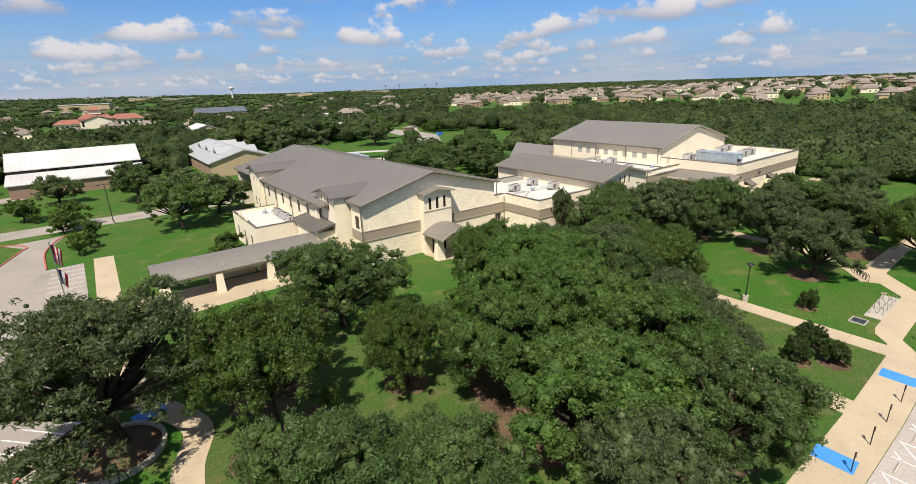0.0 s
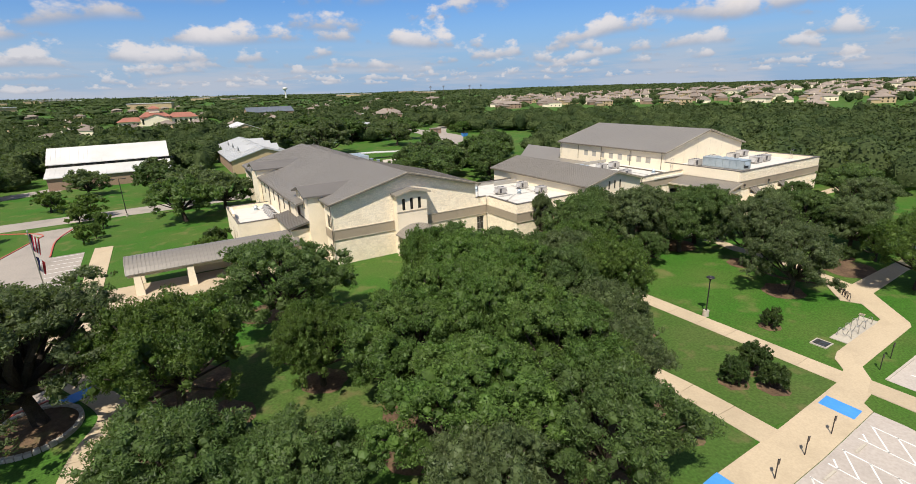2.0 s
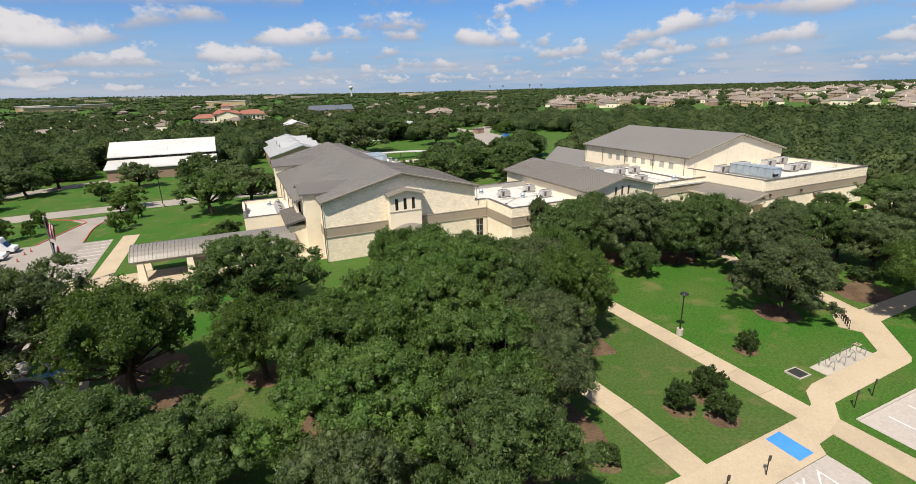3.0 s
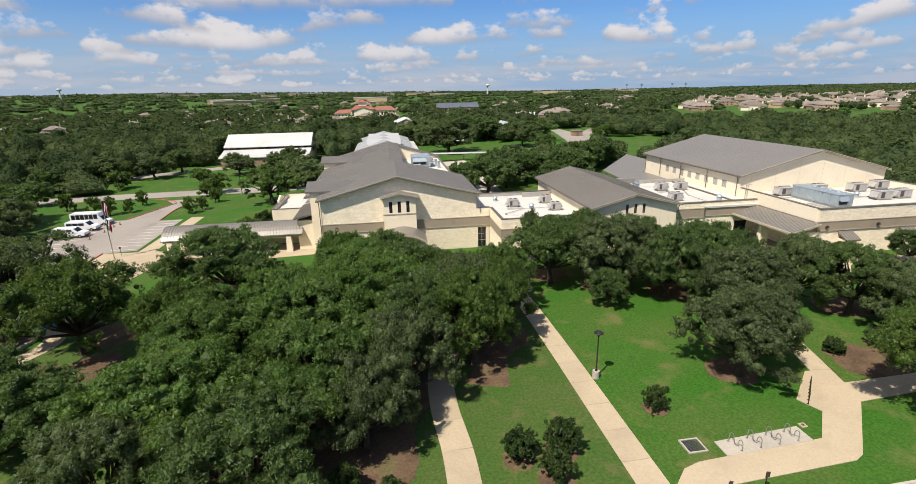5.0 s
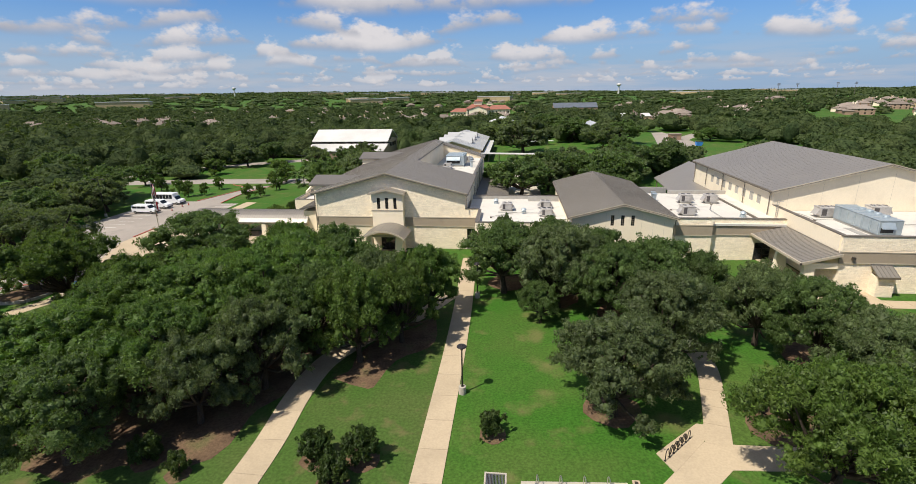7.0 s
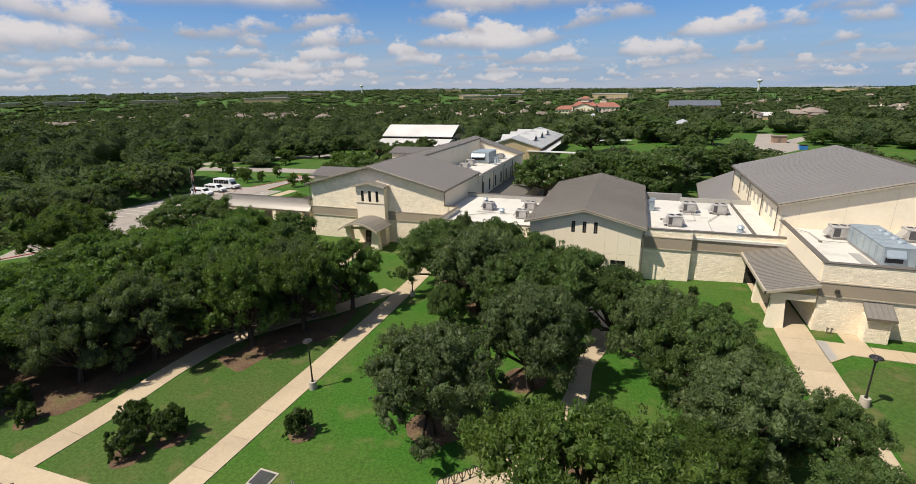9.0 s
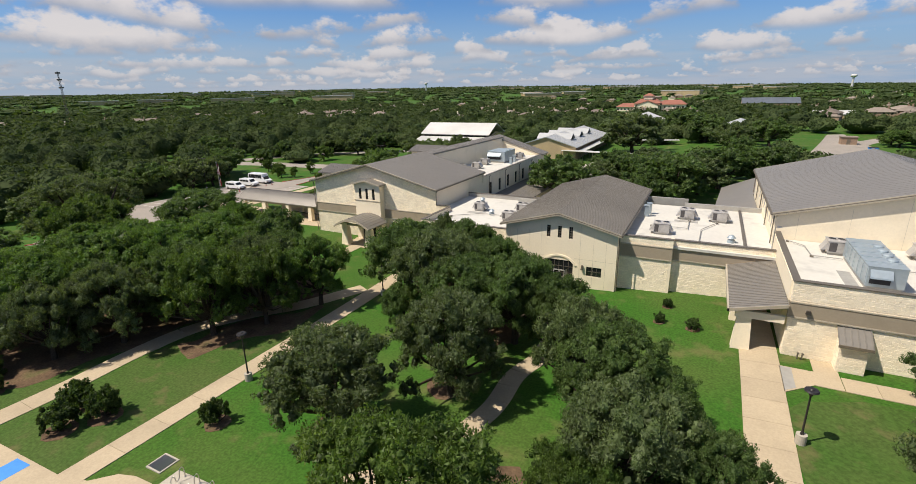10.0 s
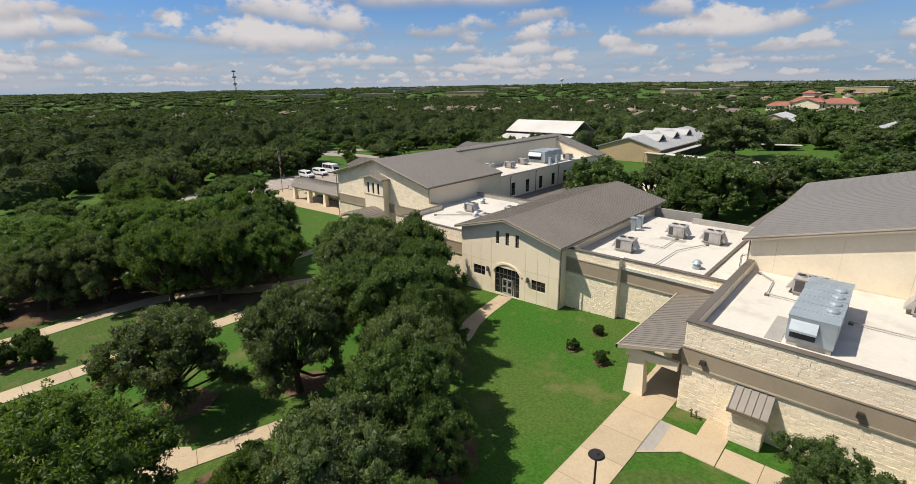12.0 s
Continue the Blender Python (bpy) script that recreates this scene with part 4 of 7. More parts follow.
part("roof_deck", box_bm(88.9, 71.6, 7.2, 105.3, 94.0, 7.5), MEMBRANE, east_link, "white flat roof membrane")
part("parapet", box_bm(88.9, 96.0, 7.0, 95.3, 96.4, 8.3), FLASH, east_link)
part("parapet", box_bm(94.9, 93.4, 7.0, 105.3, 93.8, 8.2), FLASH, east_link)
part("deck_curb", box_bm(102.3, 72.4, 7.5, 102.6, 93.3, 7.75), COPING, east_link)

window(east_link, (101.4, 71.8), (103.6, 71.8), 1.95, 4.6, 2, 3, 0.03)

# ---- gymnasium ----
gym = thing("gymnasium", "tall cream stucco gymnasium with a broad grey-brown gable roof", "gymnasium", (120.5, 93, 2))
gable_roof(gym, 104.75, 135.8, 76.1, 110.6, 11.56, 15.65, 120.6, pitch=0.9, rib=0.012)
g_wins = [(u - 0.15, u + 1.2, 8.6, 10.0) for u in (9.2, 12.0, 14.8, 17.6, 20.4, 23.2, 26.0, 28.6)]
bm = bmesh.new()
wall(bm, (105.3, 110.1), (105.3, 76.7), 1.5, 11.4, 0.4, g_wins)
part("wall", bm, STUCCO, gym)
for o in g_wins:
    window(gym, (105.3, 110.1 - o[0]), (105.3, 110.1 - o[1]), o[2], o[3], 2, 3, 0.08, HVAC, FROSTED)
bm = bmesh.new()
wall(bm, (105.3, 76.7), (135.3, 76.7), 1.5, lambda u: 15.3 - 0.262 * abs(u - 15.3), 0.4, [], [15.3])
wall(bm, (135.3, 110.1), (105.3, 110.1), 1.5, lambda u: 15.3 - 0.262 * abs(u - 14.7), 0.4, [], [14.7])
wall(bm, (135.3, 76.7), (135.3, 110.1), 1.5, 11.4, 0.4)
part("wall", bm, STUCCO, gym)

# ---- east block ----
east = thing("school_block", "flat roofed limestone block with taupe belt and rooftop machines", "school building", (121, 68, 2))
bm = bmesh.new()
wall(bm, (105.4, 59.5), (136.5, 59.5), 0.6, 9.28, 0.45)
wall(bm, (105.4, 76.7), (105.4, 59.5), 0.6, 9.28, 0.45)
wall(bm, (136.5, 59.5), (136.5, 76.7), 0.6, 9.28, 0.45)
part("wall", bm, MORTAR, east)
stones(east, (105.4, 59.5), (136.5, 59.5), 1.6, 5.85, [], 31, (0.0, 6.5))
stones(east, (105.4, 59.5), (136.5, 59.5), 7.5, 9.25, [], 32)
stones(east, (105.4, 72.0), (105.4, 59.5), 1.6, 5.0, [], 33)
part("wall", box_bm(105.25, 59.9, 7.3, 105.41, 76.6, 9.24), STUCCO, east, "smooth cream parapet face")
band_on(east, 105.3, 136.6, 59.5, 6.0, 7.3)
part("roof_deck", box_bm(105.9, 59.9, 8.1, 136.1, 76.6, 8.4), MEMBRANE, east, "white flat roof membrane")
for x0, y0, x1, y1 in ((105.3, 59.4, 136.6, 59.98), (105.3, 59.98, 105.9, 76.6), (136.02, 59.98, 136.6, 76.6)):
    part("coping", box_bm(x0, y0, 9.28, x1, y1, 9.37), COPING, east, "grey metal parapet coping")

canopy = thing("entrance_canopy", "monopitch seamed metal canopy on a flared cream pier", "canopy", (103, 65, 2))
quad = [(100.75, 71.8, 6.05), (100.75, 58.8, 6.05), (105.25, 58.8, 7.22), (105.25, 71.8, 7.22)]
bm = bmesh.new()
slab(bm, quad, 0.3)
cr = part("roof", bm, ROOF, canopy)
bm = bmesh.new()
seams(bm, quad, 0.42)
part("seams", bm, SEAM, cr)
bm = bmesh.new()
slab(bm, [(100.6, 58.7, 6.06), (105.25, 58.7, 7.26), (105.25, 58.8, 7.26), (100.6, 58.8, 6.06)], 0.3)
slab(bm, [(100.6, 58.7, 6.06), (100.75, 58.7, 6.1), (100.75, 71.8, 6.1), (100.6, 71.8, 6.06)], 0.3)
part("fascia", bm, TRIM, canopy)
part("beam", box_bm(101.3, 59.2, 5.2, 105.2, 59.6, 5.9), STUCCO, canopy)
for y in (59.1, 65.5):
    part("pier", box_bm(101.3, y, 1.6, 102.9, y + 1.0, 5.3, taper=0.22), STUCCO, canopy, "flared cream stucco pier")


# ---- rooftop machines ----
def rooftop_unit(x, y, z, sx=2.2, sy=2.0, h=1.25, fans=2, turn=0.0, mat=HVAC, label="weathered grey rooftop condenser with round fans"):
    """A packaged unit on a curb: cabinet, lid, side panels, fan guards, hood."""
    ob = thing("rooftop_unit", label, "rooftop unit", (x, y, z), "rooftop machines")
    ob.rotation_euler.z = turn

    def add(name, bm, m, label_=""):
        o = new(name, mesh_of(bm, name, m))
        o.parent = ob
        if label_:
            o["label"] = label_
        return o

    add("curb", box_bm(-sx / 2 + 0.1, -sy / 2 + 0.1, 0, sx / 2 - 0.1, sy / 2 - 0.1, 0.25), FLASH)
    add("cabinet", box_bm(-sx / 2, -sy / 2, 0.25, sx / 2, sy / 2, 0.25 + h, bevel=0.03), mat)
    add("lid", box_bm(-sx / 2 - 0.04, -sy / 2 - 0.04, 0.25 + h, sx / 2 + 0.04, sy / 2 + 0.04, 0.31 + h), mat)
    for k in range(3):
        a = -sx / 2 + 0.12 + k * (sx - 0.24) / 3
        add("panel", box_bm(a, -sy / 2 - 0.03, 0.4, a + (sx - 0.24) / 3 - 0.06, -sy / 2, 0.15 + h), mat if k else COIL)
    bm = bmesh.new()
    for k in range(6):
        box(bm, sx / 2 - 0.01, -sy / 2 + 0.1, 0.4 + k * 0.13, sx / 2 + 0.03, sy / 2 - 0.1, 0.46 + k * 0.13)
    add("grille", bm, COIL, "dark coil grille")
    for side_ in (-1, 1):
        bm = bmesh.new()
        xs_ = (side_ * sx * 0.5, side_ * (sx * 0.5 + 0.5))
        low_, top_ = 0.45, 0.2 + h * 0.95
        prism(bm, [(xs_[0], -sy * 0.36, low_ + 0.1), (xs_[1], -sy * 0.36, low_), (xs_[0], -sy * 0.36, top_)], [(xs_[0], sy * 0.36, low_ + 0.1), (xs_[1], sy * 0.36, low_), (xs_[0], sy * 0.36, top_)])
        add("hood", bm, mat, "sloping sheet metal rain hood")
    for k in range(fans):
        cx = -sx / 2 + sx * (k + 0.5) / fans
        bm = bmesh.new()
        tube(bm, (cx, 0, 0.3 + h), (cx, 0, 0.42 + h), 0.38, 0.36, 16)
        ring = add("fan_guard", bm, mat)
        bm = bmesh.new()
        tube(bm, (cx, 0, 0.415 + h), (cx, 0, 0.43 + h), 0.33, 0.33, 16)
        o = add("fan_opening", bm, BLACK)
        o.parent = ring
    return ob


for x, y, turn in ((93.0, 76.9, 0.05), (95.6, 86.0, 0.0), (99.7, 85.9, 0.0)):
    rooftop_unit(x, y, 7.5, 1.9, 1.7, 1.2, 2, turn)
for x, y in ((64.6, 82.6), (71.3, 84.4), (71.2, 78.5)):
    rooftop_unit(x, y, 6.65, 1.7, 1.6, 1.05, 2)
for x, y in ((110.9, 72.9), (118.4, 73.8), (125.6, 73.0), (131.5, 74.2), (123.6, 66.6), (127.6, 66.9)):
    rooftop_unit(x, y, 8.4, 2.4, 1.9, 1.2, 3)
for x, y in ((49.5, 118), (50.2, 112), (53.6, 131), (48.6, 107.0)):
    rooftop_unit(x, y, 8.6, 1.8, 1.5, 1.1, 1)


def air_handler(x0, y0, x1, y1, z, h, hood="south"):
    """A long galvanised air handler of panels with a louvred intake hood and roof domes."""
    ob = thing("air_handler", "long galvanised blue-grey air handling unit on the roof", "air handler", ((x0 + x1) / 2, (y0 + y1) / 2, z), "rooftop machines")
    part("skid", box_bm(x0 + 0.1, y0 + 0.1, z, x1 - 0.1, y1 - 0.1, z + 0.35), FLASH, ob)
    n = max(3, round((y1 - y0) / 1.6))
    for k in range(n):
        a, b = y0 + (y1 - y0) * k / n, y0 + (y1 - y0) * (k + 1) / n
        part("section", box_bm(x0, a + 0.02, z + 0.35, x1, b - 0.02, z + h, bevel=0.02), GALV, ob)
        sec = part("roof_panel", box_bm(x0 - 0.06, a + 0.01, z + h, x1 + 0.06, b - 0.01, z + h + 0.05), GALV, ob)
        part("rib", box_bm(x0 - 0.06, b - 0.08, z + h + 0.05, x1 + 0.06, b - 0.02, z + h + 0.1), GALV, sec)
        part("door", box_bm(x0 - 0.04, a + 0.25, z + 0.5, x0, b - 0.25, z + h - 0.2), GALV, ob)
        if 0 < k < n - 1:
            bm = bmesh.new()
            bmesh.ops.create_uvsphere(bm, u_segments=14, v_segments=8, radius=0.42, matrix=Matrix.Translation((x1 - 0.6, (a + b) / 2, z + h + 0.1)) @ Matrix.Diagonal((1, 1, 0.45, 1)))
            part("vent_dome", bm, GALV, ob)
    bm = bmesh.new()
    prism(bm, [(x0 + 0.15, y0, z + h * 0.62), (x1 - 1.0, y0, z + h * 0.62), (x1 - 1.0, y0, z + h * 0.9), (x0 + 0.15, y0, z + h * 0.9)],
          [(x0 + 0.15, y0 - 0.45, z + h * 0.56), (x1 - 1.0, y0 - 0.45, z + h * 0.56), (x1 - 1.0, y0 - 0.42, z + h * 0.62), (x0 + 0.15, y0 - 0.42, z + h * 0.62)])
    part("hood", bm, GALV, ob, "sloping intake hood")
    part("intake", box_bm(x0 + 0.2, y0 - 0.06, z + h * 0.3, x1 - 1.05, y0 - 0.01, z + h * 0.6), BLACK, ob)


air_handler(110.9, 62.2, 113.6, 71.2, 8.4, 2.15)
air_handler(48.6, 121.5, 53.2, 128.5, 8.6, 2.7)


def roof_vent(x, y, z):
    ob = thing("roof_vent", "small round galvanised roof exhaust", "roof vent", (x, y, z), "roof vents")
    for name, a, b, r0, r1 in (("curb", 0, 0.35, 0.45, 0.4), ("neck", 0.35, 0.7, 0.3, 0.3), ("cap", 0.6, 0.85, 0.5, 0.3), ("cap_lid", 0.85, 0.95, 0.3, 0.12)):
        bm = bmesh.new()
        tube(bm, (x, y, z + a), (x, y, z + b), r0, r1, 14)
        part(name, bm, GALV, ob)


for spot in ((101.0, 76.0, 7.5), (62.5, 88.0, 6.65), (67.5, 80.5, 6.65), (121.5, 69.0, 8.4), (24.0, 109.0, 4.6)):
    roof_vent(*spot)


def flue(x, y, z, tall=1.6):
    ob = thing("exhaust_stack", "upright galvanised exhaust stack", "exhaust stack", (x, y, z), "roof stacks")
    part("flue", box_bm(x - 0.3, y - 0.25, z, x + 0.3, y + 0.25, z + tall, bevel=0.03), GALV, ob)
    part("cap", box_bm(x - 0.4, y - 0.35, z + tall, x + 0.4, y + 0.35, z + tall + 0.12), GALV, ob)


for spot in ((90.2, 85.4, 7.5), (90.4, 86.9, 7.5), (54.8, 124.0, 8.6), (55.2, 120.5, 8.6)):
    flue(*spot)
for k, y in enumerate((98.5, 99.9, 101.2, 102.6, 104.0, 105.3, 107.0)):
    rooftop_unit(25.6, y, 4.6, 0.9, 0.9, 0.9, 1, 0.0, HVAC, "small grey condenser in a row on the wing roof")


def gas_pipe(points, label="thin gas pipe on roof blocks"):
    ob = thing("roof_pipe", label, "pipe", points[0])
    for a, b in zip(points, points[1:]):
        bm = bmesh.new()
        tube(bm, a, b, 0.05, 0.05, 6)
        part("pipe", bm, FLASH, ob)
    for a in points[::2]:
        part("block", box_bm(a[0] - 0.15, a[1] - 0.15, a[2] - 0.2, a[0] + 0.15, a[1] + 0.15, a[2]), COPING, ob)


gas_pipe([(106.6, 75.6, 8.6), (108.0, 74.0, 8.6), (108.2, 70.5, 8.6), (110.8, 70.3, 8.6)])
gas_pipe([(114.0, 68.5, 8.6), (118.0, 68.4, 8.6), (123.0, 68.2, 8.6), (131.0, 68.0, 8.6)])
gas_pipe([(91.5, 80.0, 7.7), (96.0, 80.0, 7.7), (96.0, 84.6, 7.7)])
gas_pipe([(97.5, 73.0, 7.7), (97.6, 80.0, 7.7), (99.5, 84.5, 7.7)])
gas_pipe([(62.0, 77.0, 6.85), (66.0, 80.0, 6.85), (71.0, 80.0, 6.85), (71.0, 88.0, 6.85)])
for x, y, sx, sy, z in ((112.3, 60.9, 3.0, 1.0, 8.405), (110.2, 64.5, 1.0, 4.5, 8.405), (95.6, 84.4, 3, 1, 7.505), (64.6, 80.9, 3, 1.0, 6.655)):
    tagged(part("walk_pad", box_bm(x - sx / 2, y - sy / 2, z, x + sx / 2, y + sy / 2, z + 0.03), FLASH), "grey walkway pads on the white roof", "walkway pad")


def ladder(x, y, z0, z1):
    ob = thing("roof_ladder", "steel roof ladder with hoop rails", "ladder", (x, y, z0))
    for s in (-0.25, 0.25):
        bm = bmesh.new()
        tube(bm, (x, y + s, z0), (x, y + s, z1), 0.03)
        tube(bm, (x, y + s, z1), (x + 0.6, y + s, z1), 0.03)
        part("rail", bm, STEEL, ob)
    for k in range(int((z1 - z0) / 0.3)):
        bm = bmesh.new()
        tube(bm, (x, y - 0.25, z0 + 0.2 + k * 0.3), (x, y + 0.25, z0 + 0.2 + k * 0.3), 0.018, None, 6)
        part("rung", bm, STEEL, ob)


ladder(105.1, 74.6, 7.5, 10.3)
ladder(134.6, 64.5, 8.4, 10.7)


def downspout(parent, x, y, z0, z1, out_=(0, -0.1)):
    bm = bmesh.new()
    tube(bm, (x + out_[0], y + out_[1], z0), (x + out_[0], y + out_[1], z1 - 0.3), 0.07, None, 6)
    tube(bm, (x + out_[0], y + out_[1], z1 - 0.3), (x + out_[0] * 4, y + out_[1] * 4, z1), 0.07, None, 6)
    part("downspout", bm, GUTTER, parent, "dark metal downspout")


for y in (77.3, 86.0, 95.0, 103.0, 109.6):
    downspout(gym, 105.2, y, 7.6, 11.3, (-0.1, 0))
downspout(main, 30.6, 80.2, 0, 9.9, (-0.1, -0.02))
downspout(main, 57.5, 80.0, 7.4, 9.9, (0.12, -0.05))
downspout(mid, 88.9, 69.5, 1.5, 8.7, (0.12, 0))
for y in (94, 103, 112, 120):
    downspout(main, 27.5, y, 0, 9.0, (-0.1, 0))
for y in (103, 112, 121, 130):
    downspout(main, 57.1, y, 4.0, 8.8, (0.1, 0))
# Control joints of the stucco and stone
for x in (107.4, 112.2, 117.0, 121.8, 126.6, 131.4):
    part("joint", box_bm(x, 76.692, 8.5, x + 0.035, 76.705, 14.8 - 0.262 * abs(x - 120.6)), JOINT, gym)
for x in (75.9, 77.55, 79.2, 84.3, 85.95, 87.5):
    part("joint", box_bm(x, 69.592, 1.2, x + 0.03, 69.605, 8.2 if abs(x - 81.6) > 3 else 9.4), JOINT, mid)
for x0, x1 in ((74.3, 79.7), (83.6, 88.8)):
    part("joint", box_bm(x0, 69.592, 5.0, x1, 69.605, 5.03), JOINT, mid)
# Glazed double door of the hall
for x in (80.95, 81.72):
    bm = bmesh.new()
    for x0, z0, x1, z1 in ((0, 1.22, 0.1, 3.25), (0.63, 1.22, 0.73, 3.25), (0.1, 1.22, 0.63, 1.45), (0.1, 3.1, 0.63, 3.25), (0.1, 2.15, 0.63, 2.27)):
        box(bm, x + x0, 69.62, z0, x + x1, 69.69, z1)
    leaf_ = part("door", bm, HVAC, mid, "grey metal framed glass door")
    part("handle", box_bm(x + 0.52, 69.56, 2.0, x + 0.57, 69.61, 2.5), STEEL, leaf_, "steel pull handle")
# Arch moulding over the hall doors, wall lamps beside them
bm = bmesh.new()
for k in range(12):
    a, b = math.pi * (0.14 + 0.72 * k / 12), math.pi * (0.14 + 0.72 * (k + 1) / 12)
    ca = [(81.65 + r * math.cos(t) * 1.12, 69.5, 3.2 + r * math.sin(t) * 0.95) for t, r in ((a, 2.0), (b, 2.0), (b, 2.25), (a, 2.25))]
    prism(bm, ca, [(x, 69.62, z) for x, y, z in ca])
part("door_arch", bm, STUCCO, mid, "raised stucco arch over the doors")
for x in (78.7, 84.7):
    part("wall_lamp", box_bm(x - 0.14, 69.3, 3.7, x + 0.14, 69.6, 4.3, taper=0.05), COPING, mid, "grey wall lamp")
for x in (80.65, 82.65):
    part("door_stile", box_bm(x - 0.09, 69.66, 1.2, x + 0.09, 69.8, 3.4), STEEL, mid)
for u in (5.6, 7.05, 8.5):
    part("slot_hood", box_bm(74.3 + u - 0.15, 69.5, 9.15, 74.3 + u + 0.65, 69.6, 9.35), STUCCO, mid)


def awning(x0, x1):
    """A stone pier beside a door under a seamed shed roof."""
    ob = thing("door_awning", "small seamed metal awning over a limestone pier", "awning", (x0, 59, 1.8), "awnings")
    z = ground_z(x0)
    quad = [(x0 - 0.15, 57.75, 4.75), (x1 + 0.15, 57.75, 4.75), (x1 + 0.15, 59.45, 5.75), (x0 - 0.15, 59.45, 5.75)]
    bm = bmesh.new()
    slab(bm, quad, 0.16)
    roof = part("roof", bm, ROOF, ob)
    bm = bmesh.new()
    seams(bm, quad, 0.5, 0.07, 0.06)
    part("seams", bm, SEAM, roof)
    part("pier", box_bm(x0, 58.1, z - 0.3, x1, 59.45, 4.65), MORTAR, ob)
    stones(ob, (x0, 58.1), (x1, 58.1), z, 4.6, [], int(x0 * 10))
    stones(ob, (x0, 59.4), (x0, 58.1), z, 4.6, [], int(x0 * 10) + 1)
    part("eave", box_bm(x0 - 0.2, 57.66, 4.55, x1 + 0.2, 57.76, 4.8), GUTTER, ob)


awning(109.2, 111.2)
awning(119.9, 121.9)
for x, y in ((106.6, 59.35), (106.95, 59.35)):
    ob = thing("standpipe", "short twin fire standpipe on the wall", "standpipe", (x, y, 2.1), "standpipes")
    bm = bmesh.new()
    tube(bm, (x, y - 0.3, 2.0), (x, y - 0.3, 2.7), 0.06)
    tube(bm, (x, y - 0.3, 2.7), (x, y - 0.55, 2.75), 0.09)
    part("pipe", bm, COPING, ob)
for x in (106.8, 115.6):
    ob = thing("wall_floodlight", "small wedge floodlight on the taupe belt", "floodlight", (x, 59.3, 6.6), "floodlights")
    part("housing", box_bm(x - 0.2, 59.05, 6.45, x + 0.2, 59.38, 6.75, taper=0.04), DARKTRIM, ob)


# ---- lawn furniture ----
def lamp_post(x, y, tall=4.95):
    z = ground_z(x)
    ob = thing("lamp_post", "black garden lamp post on a white concrete base", "lamp post", (x, y, z), "lawn lamps")
    bm = bmesh.new()
    tube(bm, (x, y, z - 0.2), (x, y, z + 0.75), 0.36, 0.34, 18)
    part("base", bm, PADCON, ob, "pale round concrete base")
    bm = bmesh.new()
    tube(bm, (x, y, z + 0.75), (x, y, z + tall - 0.25), 0.075, 0.06)
    tube(bm, (x, y, z + 0.75), (x, y, z + 0.95), 0.13, 0.09)
    pole = part("pole", bm, POLE, ob)
    bm = bmesh.new()
    tube(bm, (x, y, z + tall - 0.45), (x, y, z + tall - 0.12), 0.12, 0.2, 14)
    part("lantern", bm, DARKTRIM, ob)
    bm = bmesh.new()
    tube(bm, (x, y, z + tall - 0.12), (x, y, z + tall - 0.02), 0.46, 0.40, 20)
    tube(bm, (x, y, z + tall - 0.02), (x, y, z + tall + 0.06), 0.16, 0.10, 14)
    part("hood", bm, POLE, ob, "flat dark disc hood")


for x, y, tall in ((61.19, 37.25, 4.95), (105.35, 46.3, 4.3), (61.0, 59.2, 4.95)):
    lamp_post(x, y, tall)


def area_light(x, y, tall):
    z = ground_z(x)
    ob = thing("street_lamp", "tall dark car park lamp with twin flat heads", "street lamp", (x, y, z), "car park lamps")
    bm = bmesh.new()
    tube(bm, (x, y, z), (x, y, z + 0.7), 0.3, 0.3, 14)
    part("base", bm, PADCON, ob)
    bm = bmesh.new()
    tube(bm, (x, y, z + 0.7), (x, y, z + tall), 0.1, 0.07)
    tube(bm, (x - 0.8, y, z + tall - 0.1), (x + 0.8, y, z + tall - 0.1), 0.04)
    part("pole", bm, POLE, ob)
    for s in (-1, 1):
        part("lamp_head", box_bm(x + s * 1.1 - 0.4, y - 0.2, z + tall - 0.2, x + s * 1.1 + 0.4, y + 0.2, z + tall, bevel=0.04), DARKTRIM, ob)


for x, y, tall in ((0.4, 143.4, 9.0), (-29.8, 100.1, 9.0), (-31.0, 72.0, 9.0)):
    area_light(x, y, tall)


def cycle_stand(x, y, turn, mat=STEEL, label="bare steel wave cycle stand on a concrete pad"):
    z = ground_z(x) + 0.07
    ob = thing("cycle_stand", label, "cycle stand", (x, y, z), "cycle stands")
    ob.rotation_euler.z = turn
    line = [(0, -0.62, 0.0), (0, -0.62, 0.62), (0, -0.52, 0.80), (0, -0.36, 0.80), (0, -0.26, 0.62), (0, -0.24, 0.34), (0, -0.12, 0.2), (0, 0.02, 0.24), (0, 0.10, 0.4),
            (0, 0.16, 0.72), (0, 0.26, 0.9), (0, 0.44, 0.9), (0, 0.54, 0.72), (0, 0.56, 0.0)]
    bm = bmesh.new()
    for a, b in zip(line, line[1:]):
        tube(bm, a, b, 0.032, None, 8)
    o = new("bent_tube", mesh_of(bm, "bent_tube", mat))
    o.parent = ob
    for yy in (-0.62, 0.56):
        bm = bmesh.new()
        tube(bm, (0, yy, 0), (0, yy, 0.02), 0.09, None, 10)
        o = new("foot_plate", mesh_of(bm, "foot_plate", mat))
        o.parent = ob


for x in (67.6, 69.2, 70.8, 72.4):
    cycle_stand(x, 26.0, 0.25)
